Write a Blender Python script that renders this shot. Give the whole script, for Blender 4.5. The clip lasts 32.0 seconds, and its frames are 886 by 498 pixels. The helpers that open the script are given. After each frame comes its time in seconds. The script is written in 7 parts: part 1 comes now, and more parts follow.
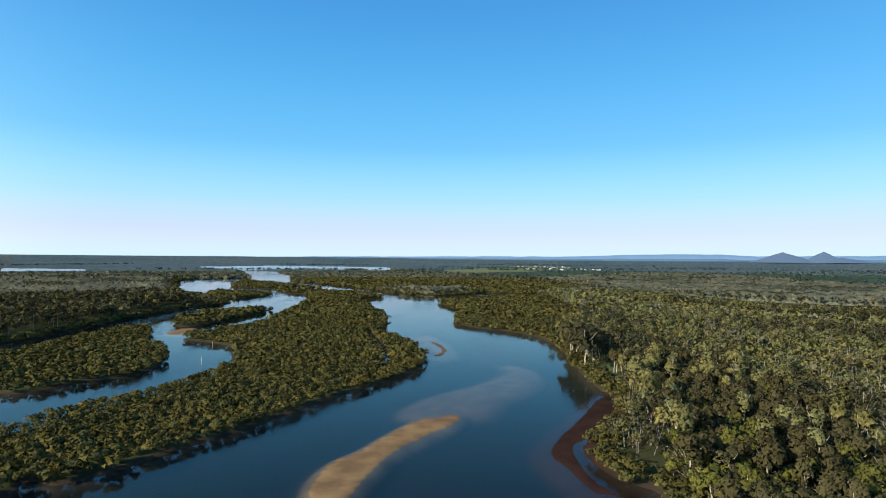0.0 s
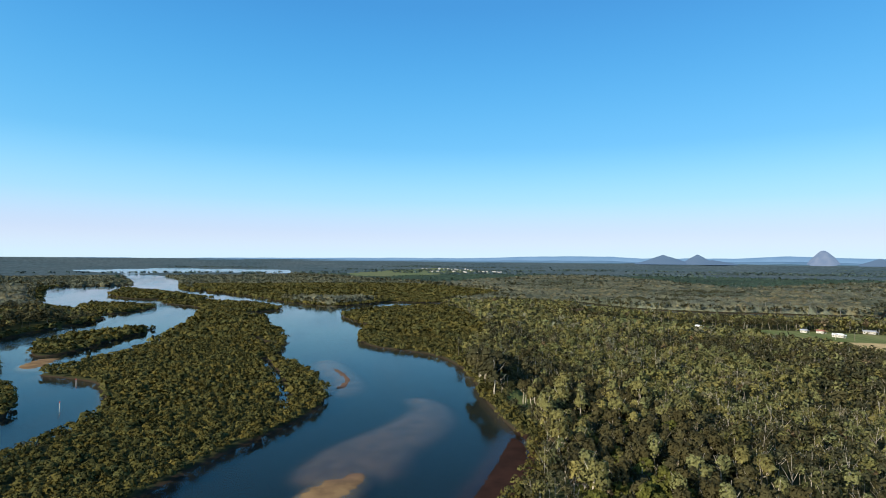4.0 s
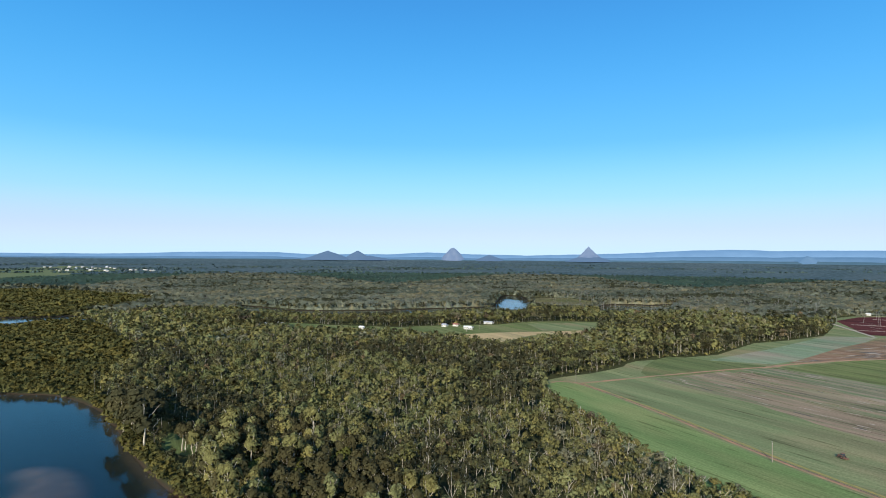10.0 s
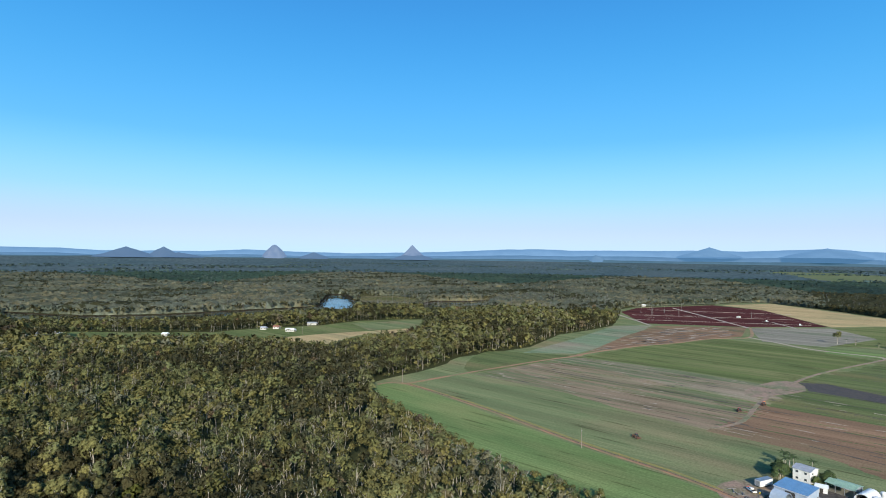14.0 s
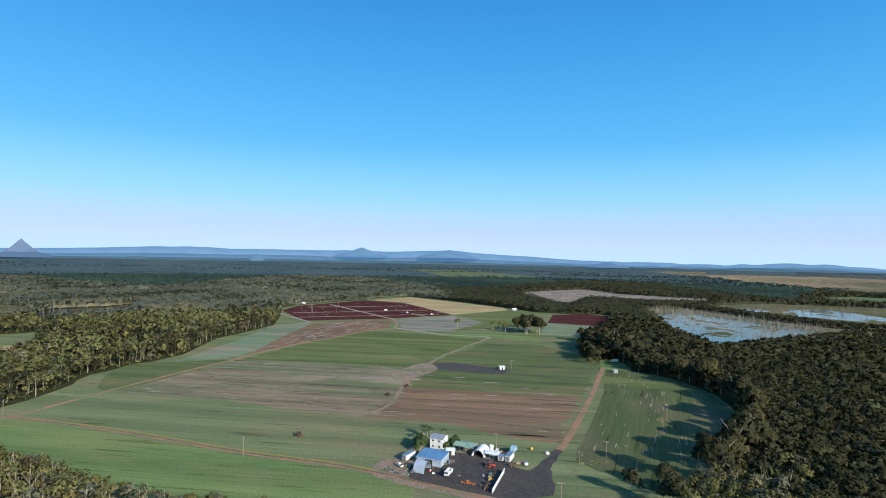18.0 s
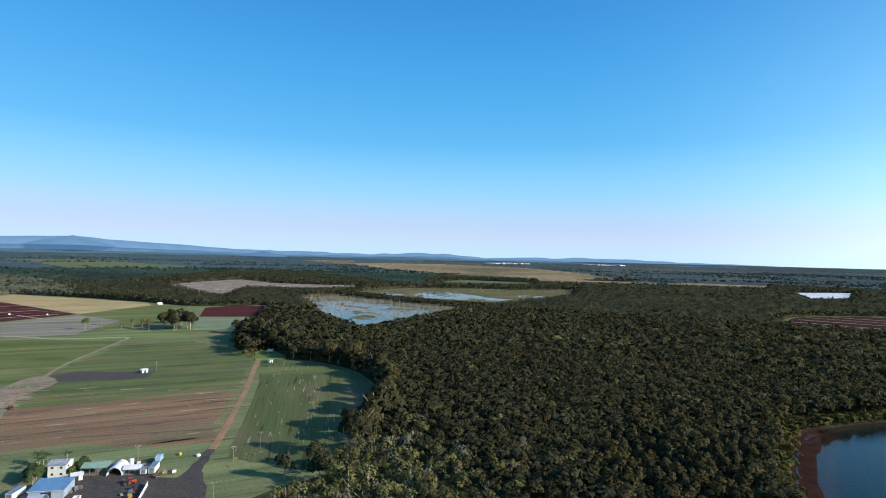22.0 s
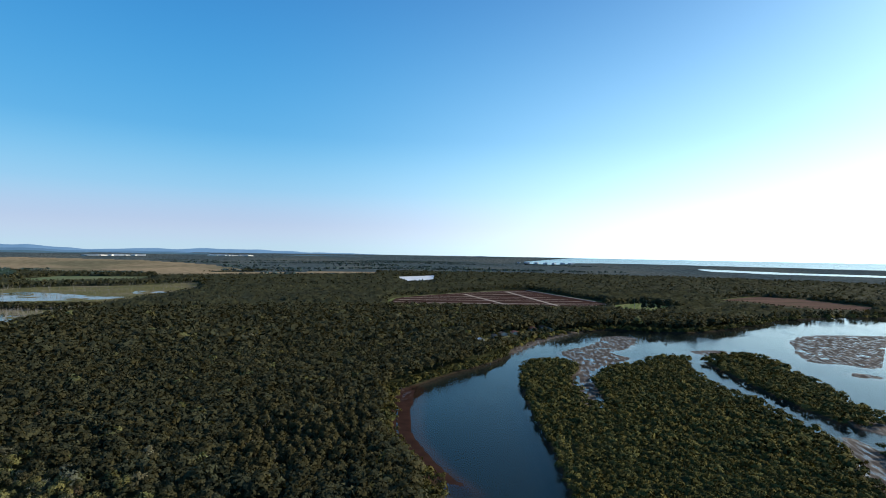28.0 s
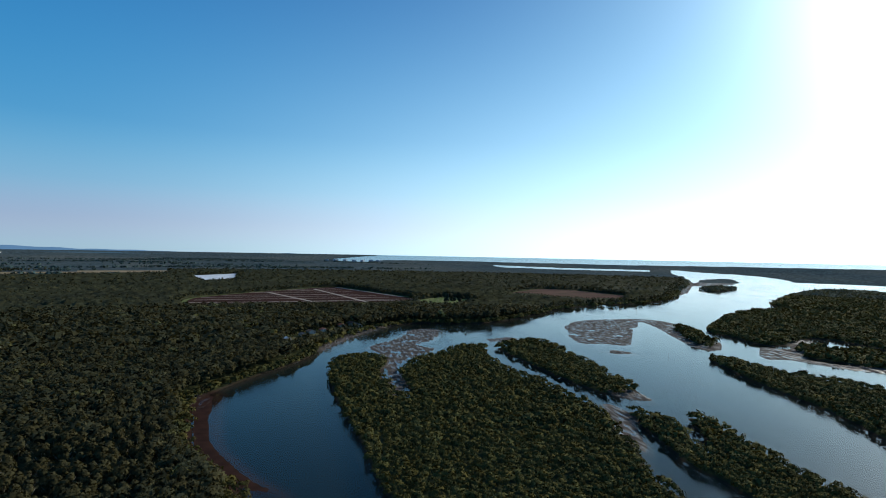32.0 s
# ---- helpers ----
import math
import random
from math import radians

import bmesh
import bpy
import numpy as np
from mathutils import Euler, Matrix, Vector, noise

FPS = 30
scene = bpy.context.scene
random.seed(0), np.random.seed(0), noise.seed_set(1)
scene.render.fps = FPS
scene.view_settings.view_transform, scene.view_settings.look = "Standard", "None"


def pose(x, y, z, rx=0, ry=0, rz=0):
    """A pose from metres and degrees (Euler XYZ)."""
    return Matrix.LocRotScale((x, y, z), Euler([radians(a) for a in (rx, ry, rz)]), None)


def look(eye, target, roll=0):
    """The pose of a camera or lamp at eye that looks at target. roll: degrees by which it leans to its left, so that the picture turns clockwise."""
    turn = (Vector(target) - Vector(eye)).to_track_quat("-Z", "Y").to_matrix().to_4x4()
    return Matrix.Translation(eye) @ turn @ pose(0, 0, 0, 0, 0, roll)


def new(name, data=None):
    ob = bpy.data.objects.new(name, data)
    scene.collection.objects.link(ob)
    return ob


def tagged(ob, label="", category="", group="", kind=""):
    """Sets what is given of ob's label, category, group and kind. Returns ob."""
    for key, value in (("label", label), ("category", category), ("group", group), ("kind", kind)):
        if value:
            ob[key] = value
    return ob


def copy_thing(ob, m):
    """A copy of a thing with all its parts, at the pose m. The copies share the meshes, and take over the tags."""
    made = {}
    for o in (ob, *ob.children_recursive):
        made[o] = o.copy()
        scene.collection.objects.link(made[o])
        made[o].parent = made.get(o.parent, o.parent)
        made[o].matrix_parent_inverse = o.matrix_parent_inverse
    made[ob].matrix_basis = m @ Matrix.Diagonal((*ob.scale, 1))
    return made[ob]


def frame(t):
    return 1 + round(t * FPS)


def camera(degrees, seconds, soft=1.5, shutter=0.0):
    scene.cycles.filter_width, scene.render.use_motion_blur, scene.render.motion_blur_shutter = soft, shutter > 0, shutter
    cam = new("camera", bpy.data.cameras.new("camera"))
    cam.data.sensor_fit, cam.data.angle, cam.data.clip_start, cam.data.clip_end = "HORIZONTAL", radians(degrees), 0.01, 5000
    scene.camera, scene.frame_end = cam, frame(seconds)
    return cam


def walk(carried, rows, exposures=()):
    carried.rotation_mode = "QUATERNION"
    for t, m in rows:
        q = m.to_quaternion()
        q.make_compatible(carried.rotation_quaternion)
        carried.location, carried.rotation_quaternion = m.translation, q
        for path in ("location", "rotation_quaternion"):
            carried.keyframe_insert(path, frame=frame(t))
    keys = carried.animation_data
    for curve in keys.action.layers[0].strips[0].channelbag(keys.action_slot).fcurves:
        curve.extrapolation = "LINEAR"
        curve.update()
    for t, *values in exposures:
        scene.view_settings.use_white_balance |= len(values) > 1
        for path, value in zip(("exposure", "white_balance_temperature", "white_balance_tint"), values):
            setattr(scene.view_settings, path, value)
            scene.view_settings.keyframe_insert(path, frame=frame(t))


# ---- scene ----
EXPOSURES = [(0, 0.58, 7000, 10), (6, 0.5, 6900, 9), (9.5, 0.5, 6450, 9), (13, 0.45, 6300, 8), (16, 0.44, 6300, 8), (19, 0.38, 6250, 8), (23, 0.4, 6500, 9), (25, 0.45, 6600, 9), (28, 0.2, 6550, 9), (32, -0.28, 6150, 6)]
# ---- camera ----
cam = camera(77.90, 32.0, 1.0)
walk(cam, [
    (0.0, look((0.20, 0.27, 65.67), (-19.0, 999.9, 85.2), 0.42)),
    (0.5, look((-0.09, 2.47, 67.59), (19.3, 1002.1, 87.9), 0.43)),
    (1.0, look((-0.34, 4.67, 69.62), (50.3, 1003.2, 90.1), 0.48)),
    (1.5, look((-0.52, 6.77, 71.73), (76.9, 1003.6, 91.9), 0.50)),
    (2.0, look((-0.62, 8.86, 73.87), (104.2, 1003.1, 94.7), 0.49)),
    (2.5, look((-0.67, 11.04, 76.00), (127.0, 1002.6, 97.0), 0.48)),
    (4.5, look((-0.54, 20.97, 84.26), (171.8, 1005.8, 104.1), 0.48)),
    (5.0, look((-0.51, 22.96, 86.15), (204.9, 1001.4, 106.0), 0.50)),
    (5.5, look((-0.42, 24.78, 88.00), (252.5, 992.1, 107.4), 0.51)),
    (6.0, look((-0.25, 26.45, 89.93), (304.0, 978.9, 109.5), 0.47)),
    (6.5, look((-0.07, 27.94, 92.03), (365.7, 958.4, 111.5), 0.46)),
    (7.0, look((0.01, 29.16, 94.20), (420.0, 936.5, 112.6), 0.51)),
    (7.5, look((0.01, 30.09, 96.16), (474.5, 910.2, 113.3), 0.58)),
    (8.0, look((0.04, 30.86, 97.51), (524.0, 882.4, 114.9), 0.57)),
    (8.5, look((0.34, 31.79, 98.03), (568.0, 854.9, 115.0), 0.45)),
    (9.0, look((1.11, 33.13, 97.86), (608.4, 827.5, 112.8), 0.44)),
    (9.5, look((2.35, 34.91, 97.42), (646.8, 799.4, 111.0), 0.42)),
    (10.0, look((3.92, 36.92, 97.14), (682.9, 771.0, 110.6), 0.44)),
    (10.5, look((5.63, 38.92, 97.15), (714.0, 744.7, 110.8), 0.42)),
    (11.0, look((7.31, 40.75, 97.32), (743.5, 717.4, 111.0), 0.36)),
    (11.5, look((8.85, 42.35, 97.44), (772.1, 688.3, 110.1), 0.37)),
    (12.0, look((10.20, 43.72, 97.46), (800.2, 656.7, 109.1), 0.47)),
    (12.5, look((11.40, 44.89, 97.44), (826.7, 623.9, 108.9), 0.60)),
    (13.0, look((12.68, 45.99, 97.50), (851.0, 591.1, 109.6), 0.71)),
    (13.5, look((14.14, 47.09, 97.64), (871.0, 562.5, 109.9), 0.73)),
    (15.5, look((21.43, 51.62, 98.46), (961.6, 392.0, 114.6), 0.93)),
    (16.0, look((22.09, 52.13, 98.32), (989.8, 303.3, 117.2), 1.05)),
    (16.5, look((22.34, 52.35, 98.07), (1010.2, 206.5, 119.3), 1.11)),
    (17.0, look((22.18, 52.31, 97.91), (1020.0, 114.1, 119.5), 1.16)),
    (17.5, look((21.71, 52.19, 97.97), (1021.3, 36.0, 119.3), 1.24)),
    (18.0, look((21.02, 52.12, 98.16), (1016.6, -40.0, 118.0), 1.12)),
    (18.5, look((20.20, 52.22, 98.43), (1005.5, -117.7, 117.6), 0.92)),
    (19.0, look((19.27, 52.55, 98.81), (988.0, -194.8, 117.5), 0.91)),
    (19.5, look((18.32, 53.06, 99.35), (963.9, -272.0, 116.6), 1.09)),
    (20.0, look((17.51, 53.57, 99.96), (933.1, -348.1, 115.7), 1.20)),
    (20.5, look((16.91, 53.94, 100.47), (899.2, -416.5, 114.8), 1.15)),
    (21.0, look((16.37, 54.19, 100.80), (863.4, -477.1, 113.7), 1.22)),
    (21.5, look((15.54, 54.44, 100.99), (824.5, -533.3, 112.6), 1.48)),
    (22.0, look((14.25, 54.74, 101.16), (779.9, -588.4, 113.5), 1.39)),
    (22.5, look((12.79, 55.13, 101.47), (734.5, -636.9, 114.1), 1.26)),
    (23.0, look((11.67, 55.75, 101.94), (689.1, -679.7, 114.9), 1.22)),
    (23.5, look((11.23, 56.73, 102.51), (639.1, -721.5, 116.2), 1.20)),
    (24.0, look((11.34, 58.01, 103.04), (584.7, -761.2, 116.4), 1.19)),
    (24.5, look((11.58, 59.33, 103.42), (532.6, -794.1, 116.1), 1.15)),
    (25.0, look((11.56, 60.51, 103.59), (480.5, -822.6, 115.6), 1.09)),
    (25.5, look((11.24, 61.57, 103.54), (426.0, -848.3, 116.0), 1.06)),
    (26.0, look((10.97, 62.59, 103.43), (371.9, -869.9, 115.5), 1.09)),
    (26.5, look((10.88, 63.56, 103.38), (319.8, -887.5, 113.5), 1.29)),
    (28.5, look((10.26, 66.47, 103.73), (192.0, -916.9, 111.0), 0.83)),
    (29.0, look((10.35, 66.40, 103.37), (144.3, -924.6, 110.9), 0.87)),
    (29.5, look((10.53, 66.01, 102.89), (86.3, -931.1, 111.6), 0.98)),
    (30.0, look((10.66, 65.50, 102.49), (33.4, -934.2, 111.9), 1.05)),
    (30.5, look((10.69, 65.16, 102.35), (-10.1, -934.6, 110.7), 1.07)),
    (31.0, look((10.71, 65.07, 102.38), (-41.8, -933.5, 109.5), 1.02)),
    (31.5, look((10.79, 65.22, 102.41), (-79.3, -930.7, 110.4), 1.01)),
    (32.0, look((10.95, 65.58, 102.28), (-117.1, -926.2, 110.8), 1.06)),
], EXPOSURES)

# ---- world, sun ----
SUN_EL, SUN_YAW = 23.5, 122.5      # degrees; yaw to the left of +y
world = bpy.data.worlds.new("sky")
scene.world = world
world.use_nodes = True
wn, wl = world.node_tree.nodes, world.node_tree.links
sky = wn.new("ShaderNodeTexSky")
sky.sky_type = 'NISHITA'
sky.sun_disc = False
sky.sun_elevation = radians(SUN_EL)
sky.sun_rotation = radians(-SUN_YAW)
sky.altitude = 100
sky.air_density, sky.dust_density, sky.ozone_density = 1.0, 1.6, 4.0
# clear late-day air: a pale lilac haze at the horizon that deepens to blue, over the scattered light round the sun
wc = wn.new("ShaderNodeTexCoord")
wsep = wn.new("ShaderNodeSeparateXYZ")
wl.new(wc.outputs["Generated"], wsep.inputs[0])
air = wn.new("ShaderNodeValToRGB")
air.color_ramp.interpolation = 'B_SPLINE'
ae = air.color_ramp.elements
ae[0].position, ae[0].color = 0.0, (0.50, 0.70, 0.84, 1)
ae[1].position, ae[1].color = 1.0, (0.02, 0.10, 0.33, 1)
for p_, c_ in ((0.016, (0.50, 0.68, 0.86)), (0.05, (0.46, 0.53, 0.76)), (0.105, (0.285, 0.6, 0.83)), (0.20, (0.068, 0.4, 0.75)), (0.42, (0.022, 0.23, 0.6))):
    q_ = ae.new(p_)
    q_.color = (*c_, 1)
wl.new(wsep.outputs[2], air.inputs[0])
glow = wn.new("ShaderNodeMix")
glow.data_type, glow.blend_type = 'RGBA', 'ADD'
glow.inputs[0].default_value = 1.0
scat = wn.new("ShaderNodeMix")
scat.data_type, scat.blend_type = 'RGBA', 'MULTIPLY'
scat.inputs[0].default_value = 1.0
scat.inputs[7].default_value = (0.022, 0.022, 0.025, 1)
wl.new(sky.outputs[0], scat.inputs[6])
wl.new(scat.outputs[2], glow.inputs[6])
wl.new(air.outputs[0], glow.inputs[7])
SUN_DIR = (-math.sin(radians(SUN_YAW)) * math.cos(radians(SUN_EL)), math.cos(radians(SUN_YAW)) * math.cos(radians(SUN_EL)), math.sin(radians(SUN_EL)))
near_sun = wn.new("ShaderNodeVectorMath")
near_sun.operation = 'DOT_PRODUCT'
near_sun.inputs[1].default_value = SUN_DIR
wl.new(wc.outputs["Generated"], near_sun.inputs[0])
total = glow.outputs[2]
for power, amount in ((2.0, 2.2), (10.0, 0.7), (40.0, 3.0)):
    pos = wn.new("ShaderNodeMath")
    pos.operation, pos.use_clamp = 'MAXIMUM', True
    pos.inputs[1].default_value = 0.0
    wl.new(near_sun.outputs["Value"], pos.inputs[0])
    pw = wn.new("ShaderNodeMath")
    pw.operation = 'POWER'
    pw.inputs[1].default_value = power
    wl.new(pos.outputs[0], pw.inputs[0])
    ad = wn.new("ShaderNodeMix")
    ad.data_type, ad.blend_type = 'RGBA', 'ADD'
    ad.inputs[7].default_value = (amount * (0.83 if power < 5 else 0.65 if power < 20 else 1.0), amount * 0.99, amount * 0.98, 1)
    fac = pw.outputs[0]
    if power < 5:
        low = wn.new("ShaderNodeMath")
        low.operation, low.use_clamp = 'SUBTRACT', True
        low.inputs[0].default_value = 1.0
        wl.new(wsep.outputs[2], low.inputs[1])
        lp = wn.new("ShaderNodeMath")
        lp.operation = 'POWER'
        lp.inputs[1].default_value = 4.6
        wl.new(low.outputs[0], lp.inputs[0])
        mm = wn.new("ShaderNodeMath")
        mm.operation = 'MULTIPLY'
        wl.new(fac, mm.inputs[0])
        wl.new(lp.outputs[0], mm.inputs[1])
        fac = mm.outputs[0]
    wl.new(fac, ad.inputs[0])
    wl.new(total, ad.inputs[6])
    total = ad.outputs[2]
wl.new(total, wn["Background"].inputs[0])
wn["Background"].inputs[1].default_value = 0.85

sun = new("sun", bpy.data.lights.new("sun", "SUN"))
sun.data.energy, sun.data.angle, sun.data.color = 5.0, radians(0.53), (1.0, 0.9, 0.75)
sun.matrix_world = look(Vector(SUN_DIR) * 500, (0, 0, 0))

# ---- materials ----
def material(name, color, rough=0.8, color2=None, scale=0.1, detail=6, bump=0.0, bump_scale=1.0, metal=0.0, island=0.0, spec=0.3, patch=None, patch_scale=0.02, coords="Object", fine=0.0, fine_low=0.45, fine_high=1.5):
    """A surface whose colour goes between two tones by noise, with a second, larger patching, and fine relief."""
    m = bpy.data.materials.new(name)
    m.use_nodes = True
    n, l = m.node_tree.nodes, m.node_tree.links
    b = n["Principled BSDF"]
    b.inputs["Roughness"].default_value = rough
    b.inputs["Metallic"].default_value = metal
    b.inputs["Specular IOR Level"].default_value = spec
    color2 = color2 or tuple(c * 0.7 for c in color)
    tex = n.new("ShaderNodeTexCoord")
    nz = n.new("ShaderNodeTexNoise")
    nz.inputs["Scale"].default_value, nz.inputs["Detail"].default_value = scale, detail
    l.new(tex.outputs[coords], nz.inputs["Vector"])
    ramp = n.new("ShaderNodeMapRange")
    ramp.inputs[1].default_value, ramp.inputs[2].default_value = 0.35, 0.65
    l.new(nz.outputs[0], ramp.inputs[0])
    mix = n.new("ShaderNodeMix")
    mix.data_type = 'RGBA'
    mix.inputs[6].default_value, mix.inputs[7].default_value = (*color, 1), (*color2, 1)
    l.new(ramp.outputs[0], mix.inputs[0])
    out = mix.outputs[2]
    if patch:
        nz2 = n.new("ShaderNodeTexNoise")
        nz2.inputs["Scale"].default_value, nz2.inputs["Detail"].default_value = patch_scale, 4
        l.new(tex.outputs[coords], nz2.inputs["Vector"])
        r2 = n.new("ShaderNodeMapRange")
        r2.inputs[1].default_value, r2.inputs[2].default_value = 0.45, 0.65
        l.new(nz2.outputs[0], r2.inputs[0])
        mx = n.new("ShaderNodeMix")
        mx.data_type = 'RGBA'
        mx.inputs[7].default_value = (*patch, 1)
        l.new(r2.outputs[0], mx.inputs[0])
        l.new(out, mx.inputs[6])
        out = mx.outputs[2]
    if fine:
        nf = n.new("ShaderNodeTexNoise")
        nf.inputs["Scale"].default_value, nf.inputs["Detail"].default_value = fine, 3
        l.new(tex.outputs[coords], nf.inputs["Vector"])
        rf = n.new("ShaderNodeMapRange")
        rf.inputs[1].default_value, rf.inputs[2].default_value, rf.inputs[3].default_value, rf.inputs[4].default_value = 0.36, 0.64, fine_low, fine_high
        l.new(nf.outputs[0], rf.inputs[0])
        hf = n.new("ShaderNodeHueSaturation")
        l.new(rf.outputs[0], hf.inputs["Value"])
        l.new(out, hf.inputs["Color"])
        out = hf.outputs[0]
    if island:
        geo = n.new("ShaderNodeNewGeometry")
        mr = n.new("ShaderNodeMapRange")
        mr.inputs[3].default_value, mr.inputs[4].default_value = 1 - island, 1 + island
        l.new(geo.outputs["Random Per Island"], mr.inputs[0])
        hs = n.new("ShaderNodeHueSaturation")
        l.new(mr.outputs[0], hs.inputs["Value"])
        l.new(out, hs.inputs["Color"])
        out = hs.outputs[0]
    l.new(out, b.inputs["Base Color"])
    if bump:
        nb = n.new("ShaderNodeTexNoise")
        nb.inputs["Scale"].default_value, nb.inputs["Detail"].default_value = bump_scale, 5
        l.new(tex.outputs[coords], nb.inputs["Vector"])
        bp = n.new("ShaderNodeBump")
        bp.inputs["Strength"].default_value, bp.inputs["Distance"].default_value = 1.0, bump
        l.new(nb.outputs[0], bp.inputs["Height"])
        l.new(bp.outputs[0], b.inputs["Normal"])
    return m


def rows_material(name, a, b_, c, turn, across=0.12, along=0.004, fine=0.8, patch_scale=0.012):
    """Farm soil or crop in rows: streaks drawn out along the rows, with broad patches of a third tone."""
    m = bpy.data.materials.new(name)
    m.use_nodes = True
    n, l = m.node_tree.nodes, m.node_tree.links
    b = n["Principled BSDF"]
    b.inputs["Roughness"].default_value, b.inputs["Specular IOR Level"].default_value = 1.0, 0.0
    tex = n.new("ShaderNodeTexCoord")
    rot = n.new("ShaderNodeMapping")
    rot.inputs["Rotation"].default_value = (0, 0, radians(turn))
    l.new(tex.outputs["Object"], rot.inputs["Vector"])

    def streaks(sx, sy, lo, hi, detail=5):
        mp = n.new("ShaderNodeMapping")
        mp.inputs["Scale"].default_value = (sx, sy, 1)
        l.new(rot.outputs[0], mp.inputs["Vector"])
        nz = n.new("ShaderNodeTexNoise")
        nz.inputs["Scale"].default_value, nz.inputs["Detail"].default_value = 1.0, detail
        l.new(mp.outputs[0], nz.inputs["Vector"])
        r = n.new("ShaderNodeMapRange")
        r.inputs[1].default_value, r.inputs[2].default_value = lo, hi
        l.new(nz.outputs[0], r.inputs[0])
        return r.outputs[0]

    def mixed(f, x, y):
        mx = n.new("ShaderNodeMix")
        mx.data_type = 'RGBA'
        l.new(f, mx.inputs[0])
        for s, v in ((6, x), (7, y)):
            if isinstance(v, tuple):
                mx.inputs[s].default_value = (*v, 1)
            else:
                l.new(v, mx.inputs[s])
        return mx.outputs[2]

    out = mixed(streaks(across, along, 0.42, 0.6), a, b_)
    out = mixed(streaks(patch_scale * 2.2, patch_scale * 0.8, 0.5, 0.68), out, c)
    dark = mixed(streaks(fine, 0.015, 0.34, 0.66), (0.86, 0.87, 0.86), (1.08, 1.07, 1.06))
    dashes = mixed(streaks(0.3, 0.018, 0.6, 0.68, 4), (1.0, 1.0, 1.0), (0.55, 0.54, 0.52))
    bands = mixed(streaks(0.06, 0.0015, 0.35, 0.65, 3), (0.84, 0.86, 0.86), (1.14, 1.12, 1.1))
    clods = mixed(streaks(0.9, 0.9, 0.3, 0.7, 6), (0.8, 0.8, 0.8), (1.15, 1.15, 1.15))
    for extra in (dashes, bands, clods):
        mu = n.new("ShaderNodeMix")
        mu.data_type, mu.blend_type = 'RGBA', 'MULTIPLY'
        mu.inputs[0].default_value = 1.0
        l.new(dark, mu.inputs[6])
        l.new(extra, mu.inputs[7])
        dark = mu.outputs[2]
    mul = n.new("ShaderNodeMix")
    mul.data_type, mul.blend_type = 'RGBA', 'MULTIPLY'
    mul.inputs[0].default_value = 1.0
    l.new(out, mul.inputs[6])
    l.new(dark, mul.inputs[7])
    l.new(mul.outputs[2], b.inputs["Base Color"])
    return m


